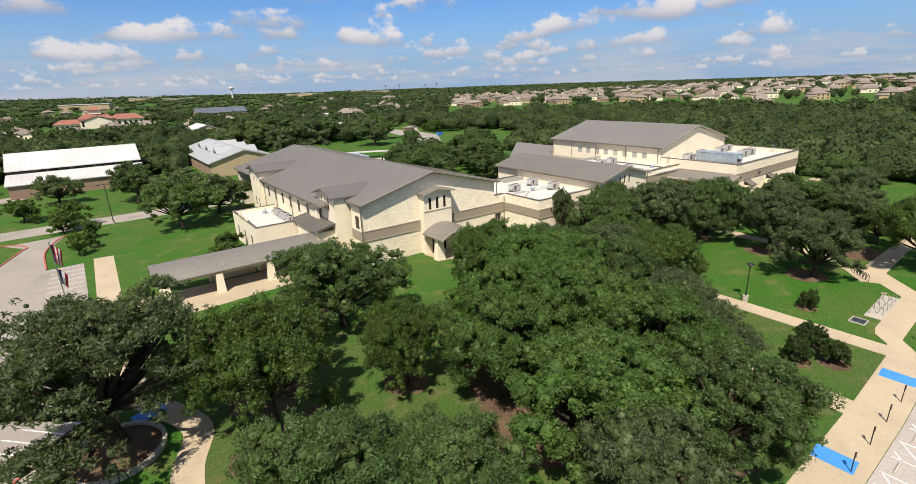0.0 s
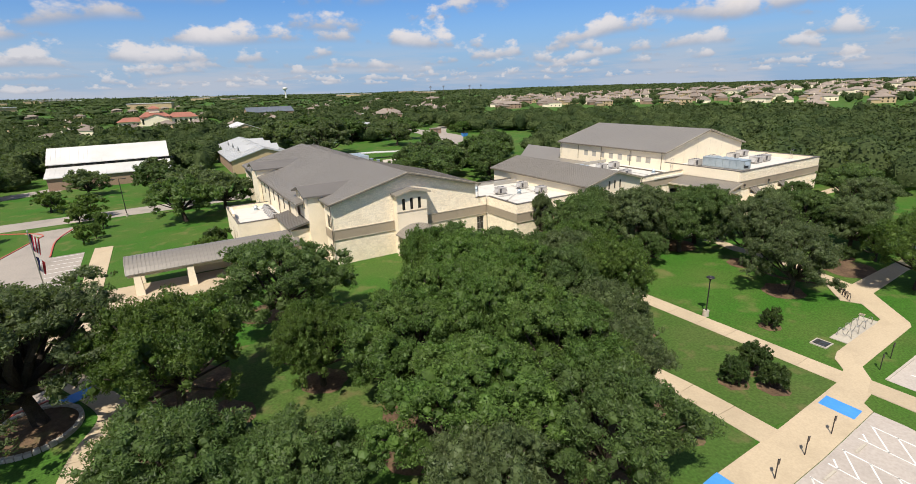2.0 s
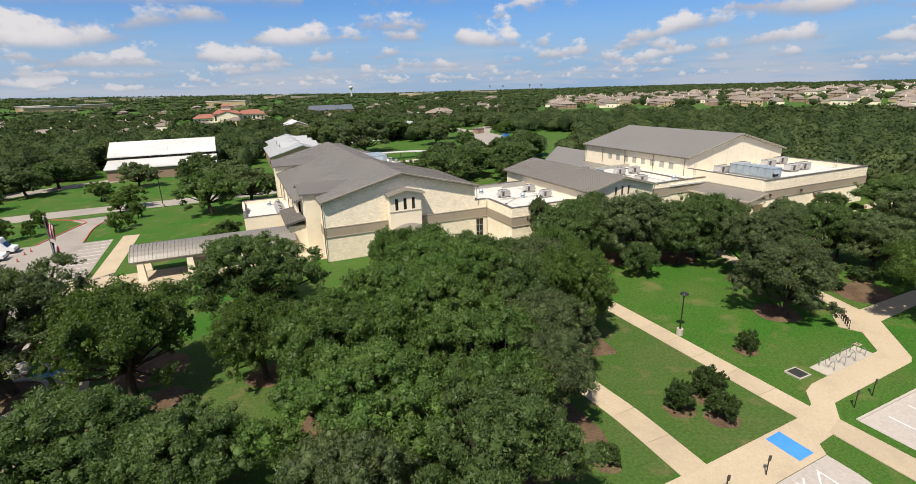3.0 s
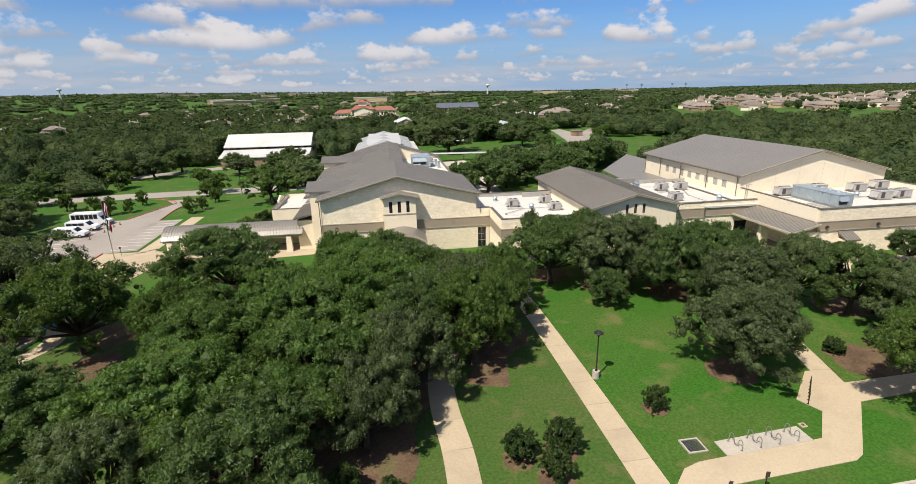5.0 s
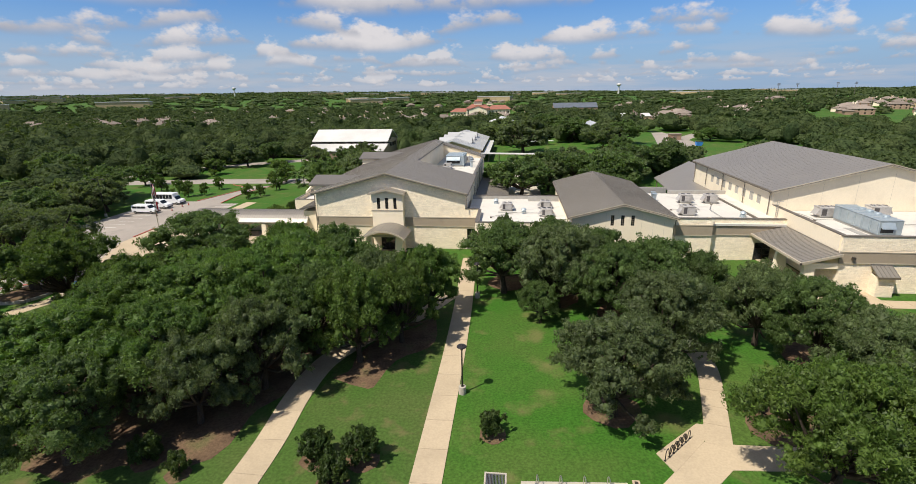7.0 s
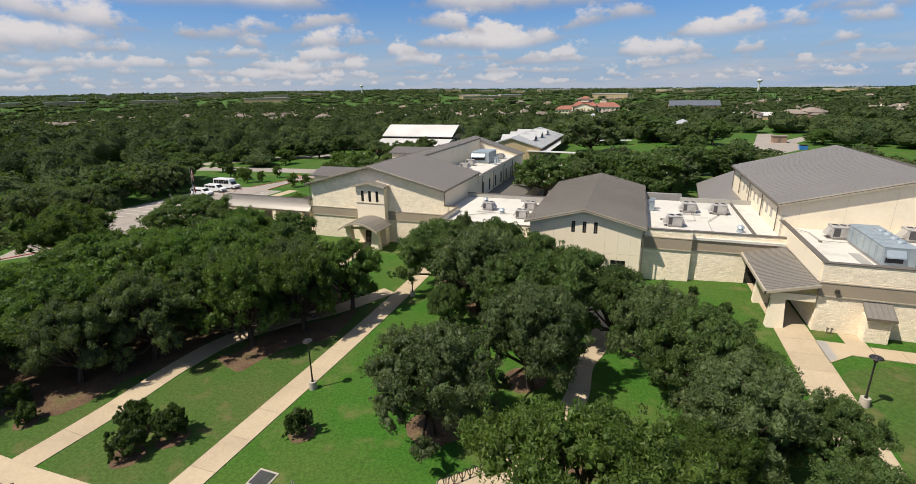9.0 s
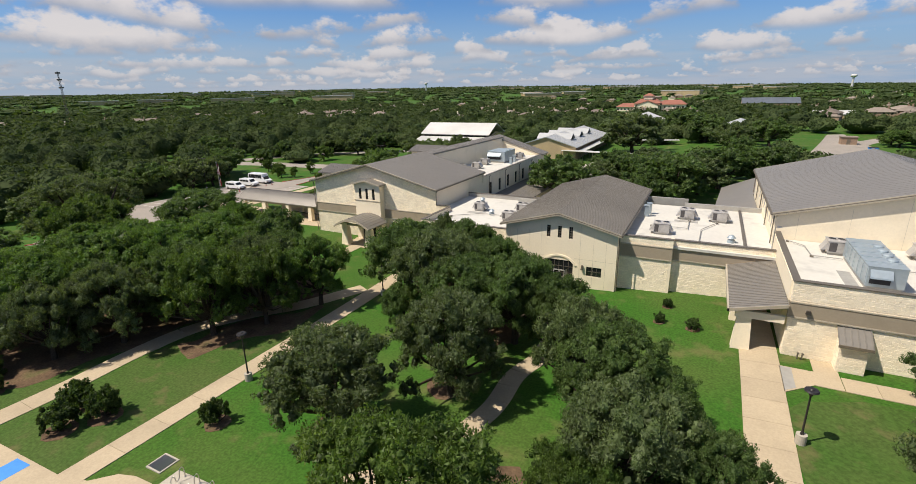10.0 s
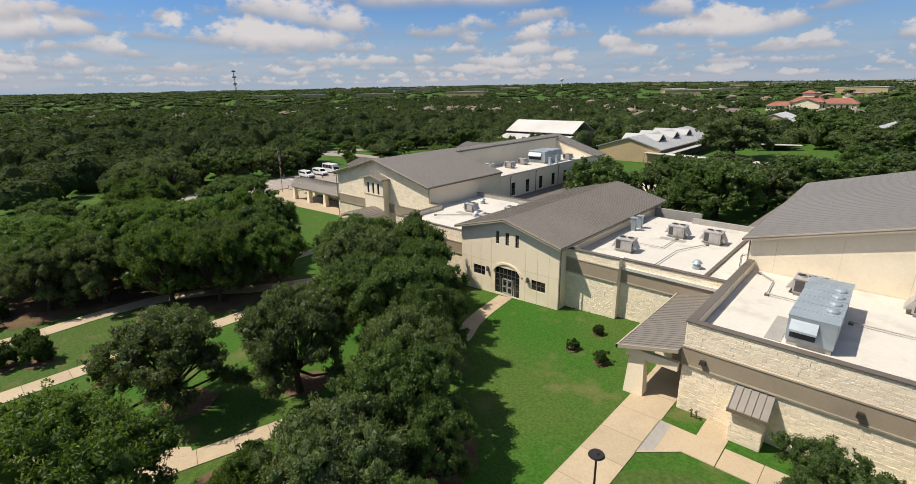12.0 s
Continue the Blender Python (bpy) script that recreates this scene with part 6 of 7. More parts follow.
def tile_roof_hall(cx, cy):
    """The far cream complex with red tile roofs and a small tower."""
    ob = thing("tile_roof_hall", "large cream hall with red tile roofs and a tower", "hall", (cx, cy, 0))
    cream = STUCCO
    for x0, y0, x1, y1, eave, rise in ((-45, -10, -16, 16, 6, 5), (-20, -14, 14, 20, 11, 6), (11, -8, 46, 16, 9, 6)):
        part("wall", box_bm(cx + x0, cy + y0, -0.3, cx + x1, cy + y1, eave), cream, ob)
        bm = bmesh.new()
        e = 1.5
        prism(bm, [(cx + x0 - e, cy + y0 - e, eave), (cx + x1 + e, cy + y0 - e, eave), (cx + x1 + e, cy + y1 + e, eave), (cx + x0 - e, cy + y1 + e, eave)],
              [(cx + x0 + 7, cy + (y0 + y1) / 2 - 1, eave + rise), (cx + x1 - 7, cy + (y0 + y1) / 2 - 1, eave + rise), (cx + x1 - 7, cy + (y0 + y1) / 2 + 1, eave + rise), (cx + x0 + 7, cy + (y0 + y1) / 2 + 1, eave + rise)])
        part("roof", bm, REDROOF, ob)
        for k in range(6):
            xw = cx + x0 + (x1 - x0) * (k + 0.5) / 6
            part("window", box_bm(xw - 1.2, cy + y0 - 0.15, 2, xw + 1.2, cy + y0 + 0.05, eave - 2), GLASS, ob)
    bm = bmesh.new()
    wall(bm, (cx - 16, cy - 20), (cx + 12, cy - 20), -0.3, lambda u: 9 + 5 * (1 - abs(u / 14 - 1)), 6, [], [14])
    part("portico", bm, cream, ob)
    for s in (0, 1):
        bm = bmesh.new()
        a, b = (-18, -2) if s == 0 else (14, -2)
        slab(bm, [(cx + a, cy - 21, 9.0), (cx + b, cy - 21, 15), (cx + b, cy - 12, 15), (cx + a, cy - 12, 9.0)], 0.5)
        part("portico_roof", bm, REDROOF, ob)
    part("tower", box_bm(cx - 9, cy - 4, 16, cx + 3, cy + 8, 21), cream, ob)
    bm = bmesh.new()
    prism(bm, [(cx - 10.5, cy - 5.5, 21), (cx + 4.5, cy - 5.5, 21), (cx + 4.5, cy + 9.5, 21), (cx - 10.5, cy + 9.5, 21)], [(cx - 4, cy + 1, 24.5), (cx - 2, cy + 1, 24.5), (cx - 2, cy + 3, 24.5), (cx - 4, cy + 3, 24.5)])
    part("tower_roof", bm, REDROOF, ob)
    ob.location.z += land_z(cx, cy)


tile_roof_hall(14, 775)


def house_proto(seed):
    r = random.Random(seed)
    ob = thing("house", ("two storey brick house with a brown hipped roof", "two storey tan house with a grey-brown hipped roof", "pale brick house with a hipped shingle roof")[seed % 3], "house", (0, 0, 0), "hillside houses")
    w, d, h = r.uniform(15, 19), r.uniform(11, 13), r.uniform(4.6, 6.0)
    m = (BRICKWALL, TANWALL, STUCCO)[seed % 3]
    part("wall", box_bm(-w / 2, -d / 2, -0.5, w / 2, d / 2, h), m, ob)
    bm = bmesh.new()
    e, rr = 0.6, r.uniform(2.8, 3.6)
    prism(bm, [(-w / 2 - e, -d / 2 - e, h), (w / 2 + e, -d / 2 - e, h), (w / 2 + e, d / 2 + e, h), (-w / 2 - e, d / 2 + e, h)],
          [(-w / 2 + d / 2, -0.1, h + rr), (w / 2 - d / 2, -0.1, h + rr), (w / 2 - d / 2, 0.1, h + rr), (-w / 2 + d / 2, 0.1, h + rr)])
    roof = part("roof", bm, SHINGLE, ob)
    part("chimney", box_bm(w / 4, 1.0, h, w / 4 + 1.0, 2.0, h + rr + 1.2), m, roof)
    part("wing", box_bm(-w / 2 - 3, -d / 2 - 2, -0.5, -w / 2 + 4, d / 2 - 4, 3.2), m, ob)
    bm = bmesh.new()
    prism(bm, [(-w / 2 - 3.5, -d / 2 - 2.5, 3.2), (-w / 2 + 4.5, -d / 2 - 2.5, 3.2), (-w / 2 + 4.5, d / 2 - 3.5, 3.2), (-w / 2 - 3.5, d / 2 - 3.5, 3.2)],
          [(-w / 2 + 0.2, -d / 2 + 1, 5.2), (-w / 2 + 0.8, -d / 2 + 1, 5.2), (-w / 2 + 0.8, d / 2 - 6, 5.2), (-w / 2 + 0.2, d / 2 - 6, 5.2)])
    part("wing_roof", bm, SHINGLE, ob)
    for k in range(4):
        xw = -w / 2 + w * (k + 0.5) / 4
        for z in (0.9, 3.6 if h > 5 else 0.9):
            part("window", box_bm(xw - 0.6, -d / 2 - 0.06, z, xw + 0.6, -d / 2 + 0.02, z + 1.4), GLASS, ob)
    for k in range(2):
        part("window", box_bm(-w / 2 - 0.06, -1 + k * 4, 3.4, -w / 2 + 0.02, 0.2 + k * 4, 4.6), GLASS, ob)
    return ob


houses = [house_proto(k) for k in range(3)]
hr_ = random.Random(8)
spots = [(346, 152), (430, 190)]
for k in range(420):
    a = radians(hr_.uniform(4, 54))
    d = hr_.uniform(600, 1060)
    spots.append((d * math.cos(a), d * math.sin(a)))
for k in range(70):
    a = radians(hr_.uniform(62, 128))
    d = hr_.uniform(640, 1500)
    spots.append((d * math.cos(a) + 40, d * math.sin(a)))
for k in range(45):
    a = radians(hr_.uniform(62, 126))
    d = hr_.uniform(430, 760)
    spots.append((d * math.cos(a) + 40, d * math.sin(a)))
for k in range(60):
    a = radians(hr_.uniform(128, 172))
    d = hr_.uniform(560, 900)
    spots.append((d * math.cos(a) + 100, d * math.sin(a)))
placed = []
HOUSES = []
for x, y in spots:
    if any(math.dist((x, y), p) < 24 for p in placed) or math.dist((x, y), (14, 775)) < 90 or (110 < x < 215 and 700 < y < 860):
        continue
    placed.append((x, y))
    turn = math.atan2(y, x) - math.pi / 2 + hr_.choice((0, 1.57, 0.3, -0.4))
    HOUSES.append((x, y))
    m = Matrix.Translation((x, y, land_z(x, y))) @ Matrix.Rotation(turn, 4, "Z")
    k = len(placed) - 1
    if k < 3:
        houses[k].matrix_basis = m
    else:
        copy_thing(houses[k % 3], m)


# Brick store, blue skip and yard behind the gymnasium
store = thing("brick_store", "small brown brick store with a flat roof", "shed", (146, 257, 2.1))
part("wall", box_bm(143.4, 255, 2.0, 148.6, 259, 4.9), BRICKWALL, store)
part("roof", box_bm(143.1, 254.7, 4.9, 148.9, 259.3, 5.2), SHINGLE, store)
part("door", box_bm(145.2, 254.9, 2.1, 146.4, 254.99, 4.2), GUTTER, store)
skip_ = thing("waste_skip", "blue steel waste skip on the paved yard", "waste skip", (148, 229, 2.1))
bm = bmesh.new()
prism(bm, [(146.9, 228, 2.15), (149.1, 228, 2.15), (149.1, 229.8, 2.15), (146.9, 229.8, 2.15)], [(146.6, 227.7, 3.7), (149.4, 227.7, 3.7), (149.4, 230.1, 3.9), (146.6, 230.1, 3.9)])
part("tub", bm, BLUE, skip_)
part("lid", box_bm(146.6, 227.7, 3.92, 149.4, 230.1, 3.98), RUBBER, skip_)


def far_building(x, y, long, high, turn):
    ob = thing("warehouse", "long pale low building near the horizon", "warehouse", (x, y, land_z(x, y)), "horizon buildings")
    body = part("wall", box_bm(-long / 2, -18, 0, long / 2, 18, high), TANWALL)
    body.parent = ob
    lid = part("roof", box_bm(-long / 2 - 1, -19, high, long / 2 + 1, 19, high + 1.2), WHITEROOF)
    lid.parent = ob
    ob.rotation_euler = (0, 0, turn)


for k in range(64):
    a, d = radians(hr_.uniform(62, 165)), hr_.uniform(1500, 4200)
    far_building(d * math.cos(a), d * math.sin(a), hr_.uniform(50, 130), hr_.uniform(10, 15), a - 1.57 + hr_.uniform(-0.3, 0.3))


def water_tower(x, y, tall, r):
    ob = thing("water_tower", "far white water tower with a round tank", "water tower", (x, y, land_z(x, y)), "water towers")
    tall += land_z(x, y)
    white = WHITEROOF
    bm = bmesh.new()
    tube(bm, (x, y, 0), (x, y, tall), r * 0.42, r * 0.3, 20)
    part("shaft", bm, white, ob)
    bm = bmesh.new()
    for a, b, r0, r1 in ((0, 0.25, 0.3, 0.8), (0.25, 0.5, 0.8, 1.0), (0.5, 0.85, 1.0, 1.0), (0.85, 1.1, 1.0, 0.6), (1.1, 1.2, 0.6, 0.1)):
        tube(bm, (x, y, tall + a * r), (x, y, tall + b * r), r0 * r, r1 * r, 24)
    part("tank", bm, white, ob)


water_tower(560, 2480, 38, 11)
water_tower(-1500, 2700, 36, 11)


def lattice_mast(x, y, tall):
    ob = thing("radio_mast", "far lattice radio mast with antenna rings", "radio mast", (x, y, 0))
    for s, t in ((-1, -1), (1, -1), (0, 1)):
        bm = bmesh.new()
        tube(bm, (x + s * 1.6, y + t * 1.4, 0), (x + s * 0.7, y + t * 0.6, tall), 0.3, 0.25, 6)
        part("leg", bm, COPING, ob)
    for k in range(18):
        z = tall * k / 18
        bm = bmesh.new()
        tube(bm, (x - 1.5, y, z), (x + 1.5, y, z + tall / 18), 0.15, None, 5)
        part("brace", bm, COPING, ob)
    for z in (0.62, 0.8, 0.95):
        bm = bmesh.new()
        tube(bm, (x, y, tall * z), (x, y, tall * z + 2.2), 3.4, None, 10)
        part("antenna_ring", bm, COPING, ob)


lattice_mast(-820, 437, 66)


def stadium_light(x, y, tall):
    ob = thing("stadium_light", "far tall sports field light pole", "floodlight", (x, y, 0), "sports lights")
    bm = bmesh.new()
    tube(bm, (x, y, 0), (x, y, tall), 0.5, 0.3, 8)
    part("pole", bm, COPING, ob)
    for k in range(3):
        part("lamp_bar", box_bm(x - 3, y - 0.4, tall - 1 - 1.6 * k, x + 3, y + 0.4, tall - 0.2 - 1.6 * k), COPING, ob)


for x, y in ((640, 1180), (668, 1160), (742, 1150), (765, 1130)):
    stadium_light(x, y, 34)


# ---- trees ----
def leaf_faces(r, p, n, size, narrow=0.5, outward=0.6, loose=0.65):
    """Slender three-cornered leaf sprays at points p that grow outward along n and lie roughly across it."""
    k = len(p)
    n = n / np.linalg.norm(n, axis=1)[:, None]
    axis = n * outward + r.normal(size=(k, 3)) * 0.7 + [0, 0, 0.2 * outward]
    axis /= np.linalg.norm(axis, axis=1)[:, None]
    side = np.cross(axis, n + r.normal(size=(k, 3)) * loose + [0, 0, 0.15])
    side /= np.linalg.norm(side, axis=1)[:, None] + 1e-9
    s = (size * r.uniform(0.55, 1.5, k))[:, None]
    return np.stack([p - side * s * narrow / 2 - axis * s * 0.4, p + side * s * narrow / 2 - axis * s * 0.4, p + axis * s * 0.6], 1).reshape(-1, 3)


def tree_proto(name, label, seed, leaf, boughs=17, total=44000, size=0.19, upright=0.0, open_=0.0, H=8.6, R=6.0, clump_count=(12, 16)):
    """A tree of about 8.6 m with a crown of 6 m radius, standing at the origin: trunk, limbs to each bough, leaf clumps on the boughs."""
    rnd, r = random.Random(seed), np.random.default_rng(seed)
    ob = thing(name, label, "tree", (0, 0, 0))
    bm = bmesh.new()
    fork = Vector((rnd.uniform(-0.3, 0.3), rnd.uniform(-0.3, 0.3), rnd.uniform(1.7, 2.2)))
    tube(bm, (0, 0, -0.3), fork * 0.5, 0.46, 0.33)
    tube(bm, fork * 0.5, fork, 0.33, 0.3)
    core = bmesh.new()
    clumps = []
    squash, lean = rnd.uniform(0.86, 1.0), rnd.uniform(0, 6.28)
    unit = R * 1.22 / math.sqrt(boughs)
    low_boughs = int(boughs * 0.8)
    for k in range(boughs + low_boughs):
        skirt = k >= boughs
        j = k - low_boughs if skirt else k
        ang = j * 2.39996 + rnd.uniform(-0.3, 0.3) + (0.5 if skirt else 0)
        q = math.sqrt((j + 0.5) / boughs)
        wave = 1 + 0.14 * math.sin(3 * ang + lean) + 0.10 * math.sin(5 * ang + 2 * lean)
        b = unit * rnd.uniform(0.66, 1.26) * (0.8 if skirt else 1)
        rad = (R - b * 0.75) * q * wave * (0.96 if skirt else 1)
        dome = math.sqrt(max(0.0, 1 - (q * 0.93) ** 2))
        z = 3.0 + (H - 3.0 - b * 0.8) * dome ** (0.8 - 0.3 * upright) + rnd.uniform(-0.6, 0.45)
        if skirt:
            z = max(1.45, z - rnd.uniform(1.5, 3.3))
        c = Vector((math.cos(ang) * rad, math.sin(ang) * rad * squash, z))
        mid_ = fork.lerp(c, 0.5) + Vector((rnd.uniform(-0.5, 0.5), rnd.uniform(-0.5, 0.5), rnd.uniform(-0.5, 0.1)))
        thick = 0.27 if open_ else 0.15
        tube(bm, fork, mid_, thick, thick * 0.7, 6)
        tube(bm, mid_, c, thick * 0.7, 0.05, 6)
        for i in range(rnd.randint(*clump_count)):
            d = Vector((rnd.gauss(0, 1), rnd.gauss(0, 1), rnd.gauss(0.35 + upright * 0.4, 0.8))).normalized()
            spread = Vector((d.x, d.y, d.z * (0.72 + 0.5 * upright)))
            stray = rnd.random() < (0.05 if open_ else 0.14)
            clumps.append((c + spread * b * (rnd.uniform(1.0, 1.3) if stray else rnd.uniform(0.5, 0.95)), b * (rnd.uniform(0.12, 0.2) if stray else rnd.uniform(0.18, 0.38)) * (1 - 0.15 * open_), c))
    weight = sum(c[1] ** 2 for c in clumps)
    leaves = []
    for c, lump, heart in clumps:
        k = max(20, int(total * lump ** 2 / weight))
        d = r.normal(size=(k, 3)) + [0, 0, 0.25]
        d /= np.linalg.norm(d, axis=1)[:, None]
        p = np.array(c) + d * [1.1, 1.1, 0.8 + 0.4 * upright] * (lump * r.uniform(0.62, 1.2, k))[:, None]
        n = d + r.uniform(-0.3, 0.3, (k, 3)) + [0, 0, 0.2]
        leaves.append(leaf_faces(r, p, n, size))
        m = Matrix.Translation(c.lerp(heart, 0.25)) @ Matrix.Rotation(rnd.uniform(0, 6), 4, (1, 0.3, 0.2))
        bmesh.ops.create_icosphere(core, subdivisions=1, radius=lump * (0.85 - 0.4 * open_), matrix=m)
    part("trunk", bm, BARK, ob, "grey-brown forked trunk and limbs")
    verts = np.concatenate(leaves)
    n = len(verts)
    faces = np.arange(n).reshape(-1, 3).tolist()
    core.verts.index_update()
    verts = verts.tolist() + [tuple(v.co) for v in core.verts]
    faces += [tuple(n + v.index for v in f.verts) for f in core.faces]
    core.free()
    me = bpy.data.meshes.new("crown")
    me.from_pydata(verts, [], faces)
    me.materials.append(leaf)
    crown = new("crown", me)
    crown.parent = ob
    return ob


OAKS = [tree_proto("oak_tree", "dark green live oak with a dense rounded crown", s, m) for s, m in ((1, OAK), (2, OAKGREY), (3, OAK), (4, OAKGREY), (5, OAK))]
GREENS = [tree_proto("oak_tree", "bright green oak with a broad lumpy crown", s, OAKBRIGHT, 21, 54000, 0.18) for s in (6, 7)]
ELMS = [tree_proto("elm_tree", "mid green cedar elm with a dense upright crown", s, ELM, 22, 44000, 0.20, 0.8) for s in (11, 12, 13)]
GNARLED = [tree_proto("oak_tree", "old spreading live oak with open crown and bare crooked limbs", s, OAKGREY, 22, 50000, 0.16, 0.0, 0.6) for s in (15,)]
FAR_OAKS = [tree_proto("oak_tree", "dark green live oak beyond the school", s, m, 13, 9000, 0.46, clump_count=(7, 9)) for s, m in ((21, OAK), (22, OAKGREY), (23, OAK))]
SAPLINGS = [tree_proto("young_tree", "slender young tree on the lawn", s, ELM, 8, 2600, 0.75, clump_count=(6, 8)) for s in (31, 32)]
SHRUBS = [tree_proto("shrub", "dense rounded evergreen shrub in a mulch ring", s, SHRUBLEAF, 9, 4200, 0.7, 0.6, 0.0, 8.0, 5.0, (6, 8)) for s in (41, 42)]
used = set()


def plant(protos, x, y, r, h, turn):
    proto = protos[int(turn * 7) % len(protos)]
    m = Matrix.Translation((x, y, land_z(x, y))) @ Matrix.Rotation(turn, 4, "Z") @ Matrix.Diagonal((r / 6.0, r / 6.0, h / 8.6, 1))
    if proto.name not in used:
        used.add(proto.name)
        proto.matrix_basis = m
        return proto
    first = proto.matrix_basis.copy()
    proto.matrix_basis = Matrix.Identity(4)
    ob = copy_thing(proto, m)
    proto.matrix_basis = first
    return ob


LAWN_TREES = (
    "g -2.9 56.8 9.9 13.0, e 7.6 51.6 6.8 10.2, o 19.6 64.2 8.0 10.3, e 19.2 48.8 4.5 8.2, o 7.0 37.5 6.6 8.4, o 13.5 34.0 5.6 7.8, n 38.0 52.0 7.2 10.8, n 25.4 42.0 6.6 10.0, n 33.3 41 7.0 10.8,"
    "n 35.5 33.5 6.6 10, n 25.2 32.0 7.2 9.6, o 32 25.8 5.8 9.0, o 45.0 43.5 6.0 10.2, e 50.0 42.0 5.2 9.6, o 42.4 36.5 5.0 9.2, e 53.4 46.5 4.8 8.8, o 49.0 53.5 4.8 8.8, n 37.5 45.5 6 10.6,"
    "o 41 60.5 4.6 9.6, o 44.5 55.5 5.6 9.8, o 50 49 5.2 9.8, n 41 48 6.4 10.8, n 30.5 47 6.0 10.4, o 39.3 31.2 4.6 8.6, o 81.6 58.2 3.2 7.6,"
    "o 64.6 60.8 6.7 10.4, o 71.0 64.6 4.8 9.8, o 71.4 55.8 6.3 10.8, o 76.6 60 4.5 9.2, o 82.0 52.8 5.4 9.8, o 74.2 34.4 5.6 8.8, o 80.2 42.3 5.3 9.6, o 86.4 51.6 3.8 8.2, o 77.0 52.0 5.0 9.2,"
    "o 90.4 46.2 4.4 8.8, o 93.6 42.0 4.6 8.6, e 86.0 25.8 5.9 9.2, o 95.0 36.4 4.6 8.2, o 100.2 36.4 3.0 6.2, o 96.6 41.6 3.0 6.4, o 115.2 53.6 3.0 5.2, o 64.6 70.2 2.4 8.6,"
    "o 99.6 30.0 3.6 6.6, o 121 47 6 8.5, o 113 41 5.0 8, e 92.8 32.4 2.8 5.6, n 36 58.5 4.6 10.6, o 23 26.5 4.8 8.4, n 55.4 53.4 4.6 9.2, o 69 51.5 2.6 5.2"
)
YARD_TREES = (
    "f 12 129 8.0 10, f 21 137 7 9.5, f 67.5 120 9 11, f 90 123 9.0 11.5, n 160 249 6.5 6.5, f 82 134 7 10, f 100 142 8 10.5, f 76 143 7 9.5, f 111 149 8 10, f 16 152 8 9.5, f 7 168 7 9,"
    "f -33.5 105 5.5 8.5, f -40 112 6.5 9, f -41 101 6 9, f -50 176 7 9, f -37.6 179 6.3 9, f -33 191 6.6 9, f -45 119 8 9.5, f -33 98 6.5 9, f -34.5 88 6.8 9, f -36 78 6.5 9, f -29 66 6.5 9, f -24 58 6 8.6, f -85 145 9 10, f -58 158 5.2 8, f -50 139 4.7 7, f -66 183 5 8,"
    "f 70 215 13 15.5, f 62 262 13 14, f 95 255 12 12, f 85 292 14 13, f -28 239 10 12, f 0 238 9 12, f 20 222 5 10, f 104 218 9 11, f 118 240 9 11, f 105 187 5 8.5, f 75 130 7 8.5, f 86 116 6.5 8.5, f 96 134 7 9, f 62 132 5.5 8, f 84 154 7 9, f -10 180 6 8, f 8 186 6 9,"
    "s -5.7 120.8 1.8 4.2, s -4.1 124.6 1.5 3.6, s -8.4 141.3 2.3 4.4, s -6.8 146.5 4.2 5.8, s -21.8 133.4 1.7 4, s -21.3 125.6 1.5 3.8, s -24.7 123.3 2.2 4.6, s 14 98 2.6 3.8, s -3.6 133 1.8 4,"
    "s -30 127 2 4.5, s -38 130 2.2 5, s 160 258 5 5, s -16 160 4 6, s -40 160 4 6.5"
)
rnd = random.Random(5)
for item in (LAWN_TREES + "," + YARD_TREES).split(","):
    kind_, *nums = item.split()
    x, y, r, h = map(float, nums)
    plant({"o": OAKS, "e": ELMS, "n": GREENS, "g": GNARLED, "f": FAR_OAKS, "s": SAPLINGS}[kind_], x, y, r, h, rnd.uniform(0, 6.28))
for x, y, r, h in ((50.9, 27.9, 1.35, 2.1), (54.4, 28.2, 1.45, 2.3), (53.0, 25.5, 1.4, 2.1), (64.2, 31.6, 1.15, 2.0), (37.9, 26.6, 1.3, 1.9), (41.2, 25.5, 1.0, 1.5), (95.2, 66.9, 0.6, 0.9),
                   (94.7, 62.6, 0.65, 0.9), (98.0, 62.0, 0.75, 1.1), (91.0, 35.6, 1.5, 1.5), (85.6, 35.6, 1.1, 1.3), (16.0, 104.5, 2.6, 3.0)):
    bush = plant(SHRUBS, x, y, r * 1.3, h * 1.5, rnd.uniform(0, 6.28))
    bush.matrix_basis = Matrix.Translation((0, 0, -0.3 * h)) @ bush.matrix_basis
    ring = [(x + r * 0.95 * math.cos(k * 0.523) * (1 + 0.1 * math.sin(3 * k)), y + r * 0.95 * math.sin(k * 0.523) * (1 + 0.1 * math.cos(5 * k))) for k in range(12)]
    tagged(sheet("mulch_ring", ring, DIRT, 0.035, 0.05), "ring of brown mulch round a shrub", "mulch", kind="structure")
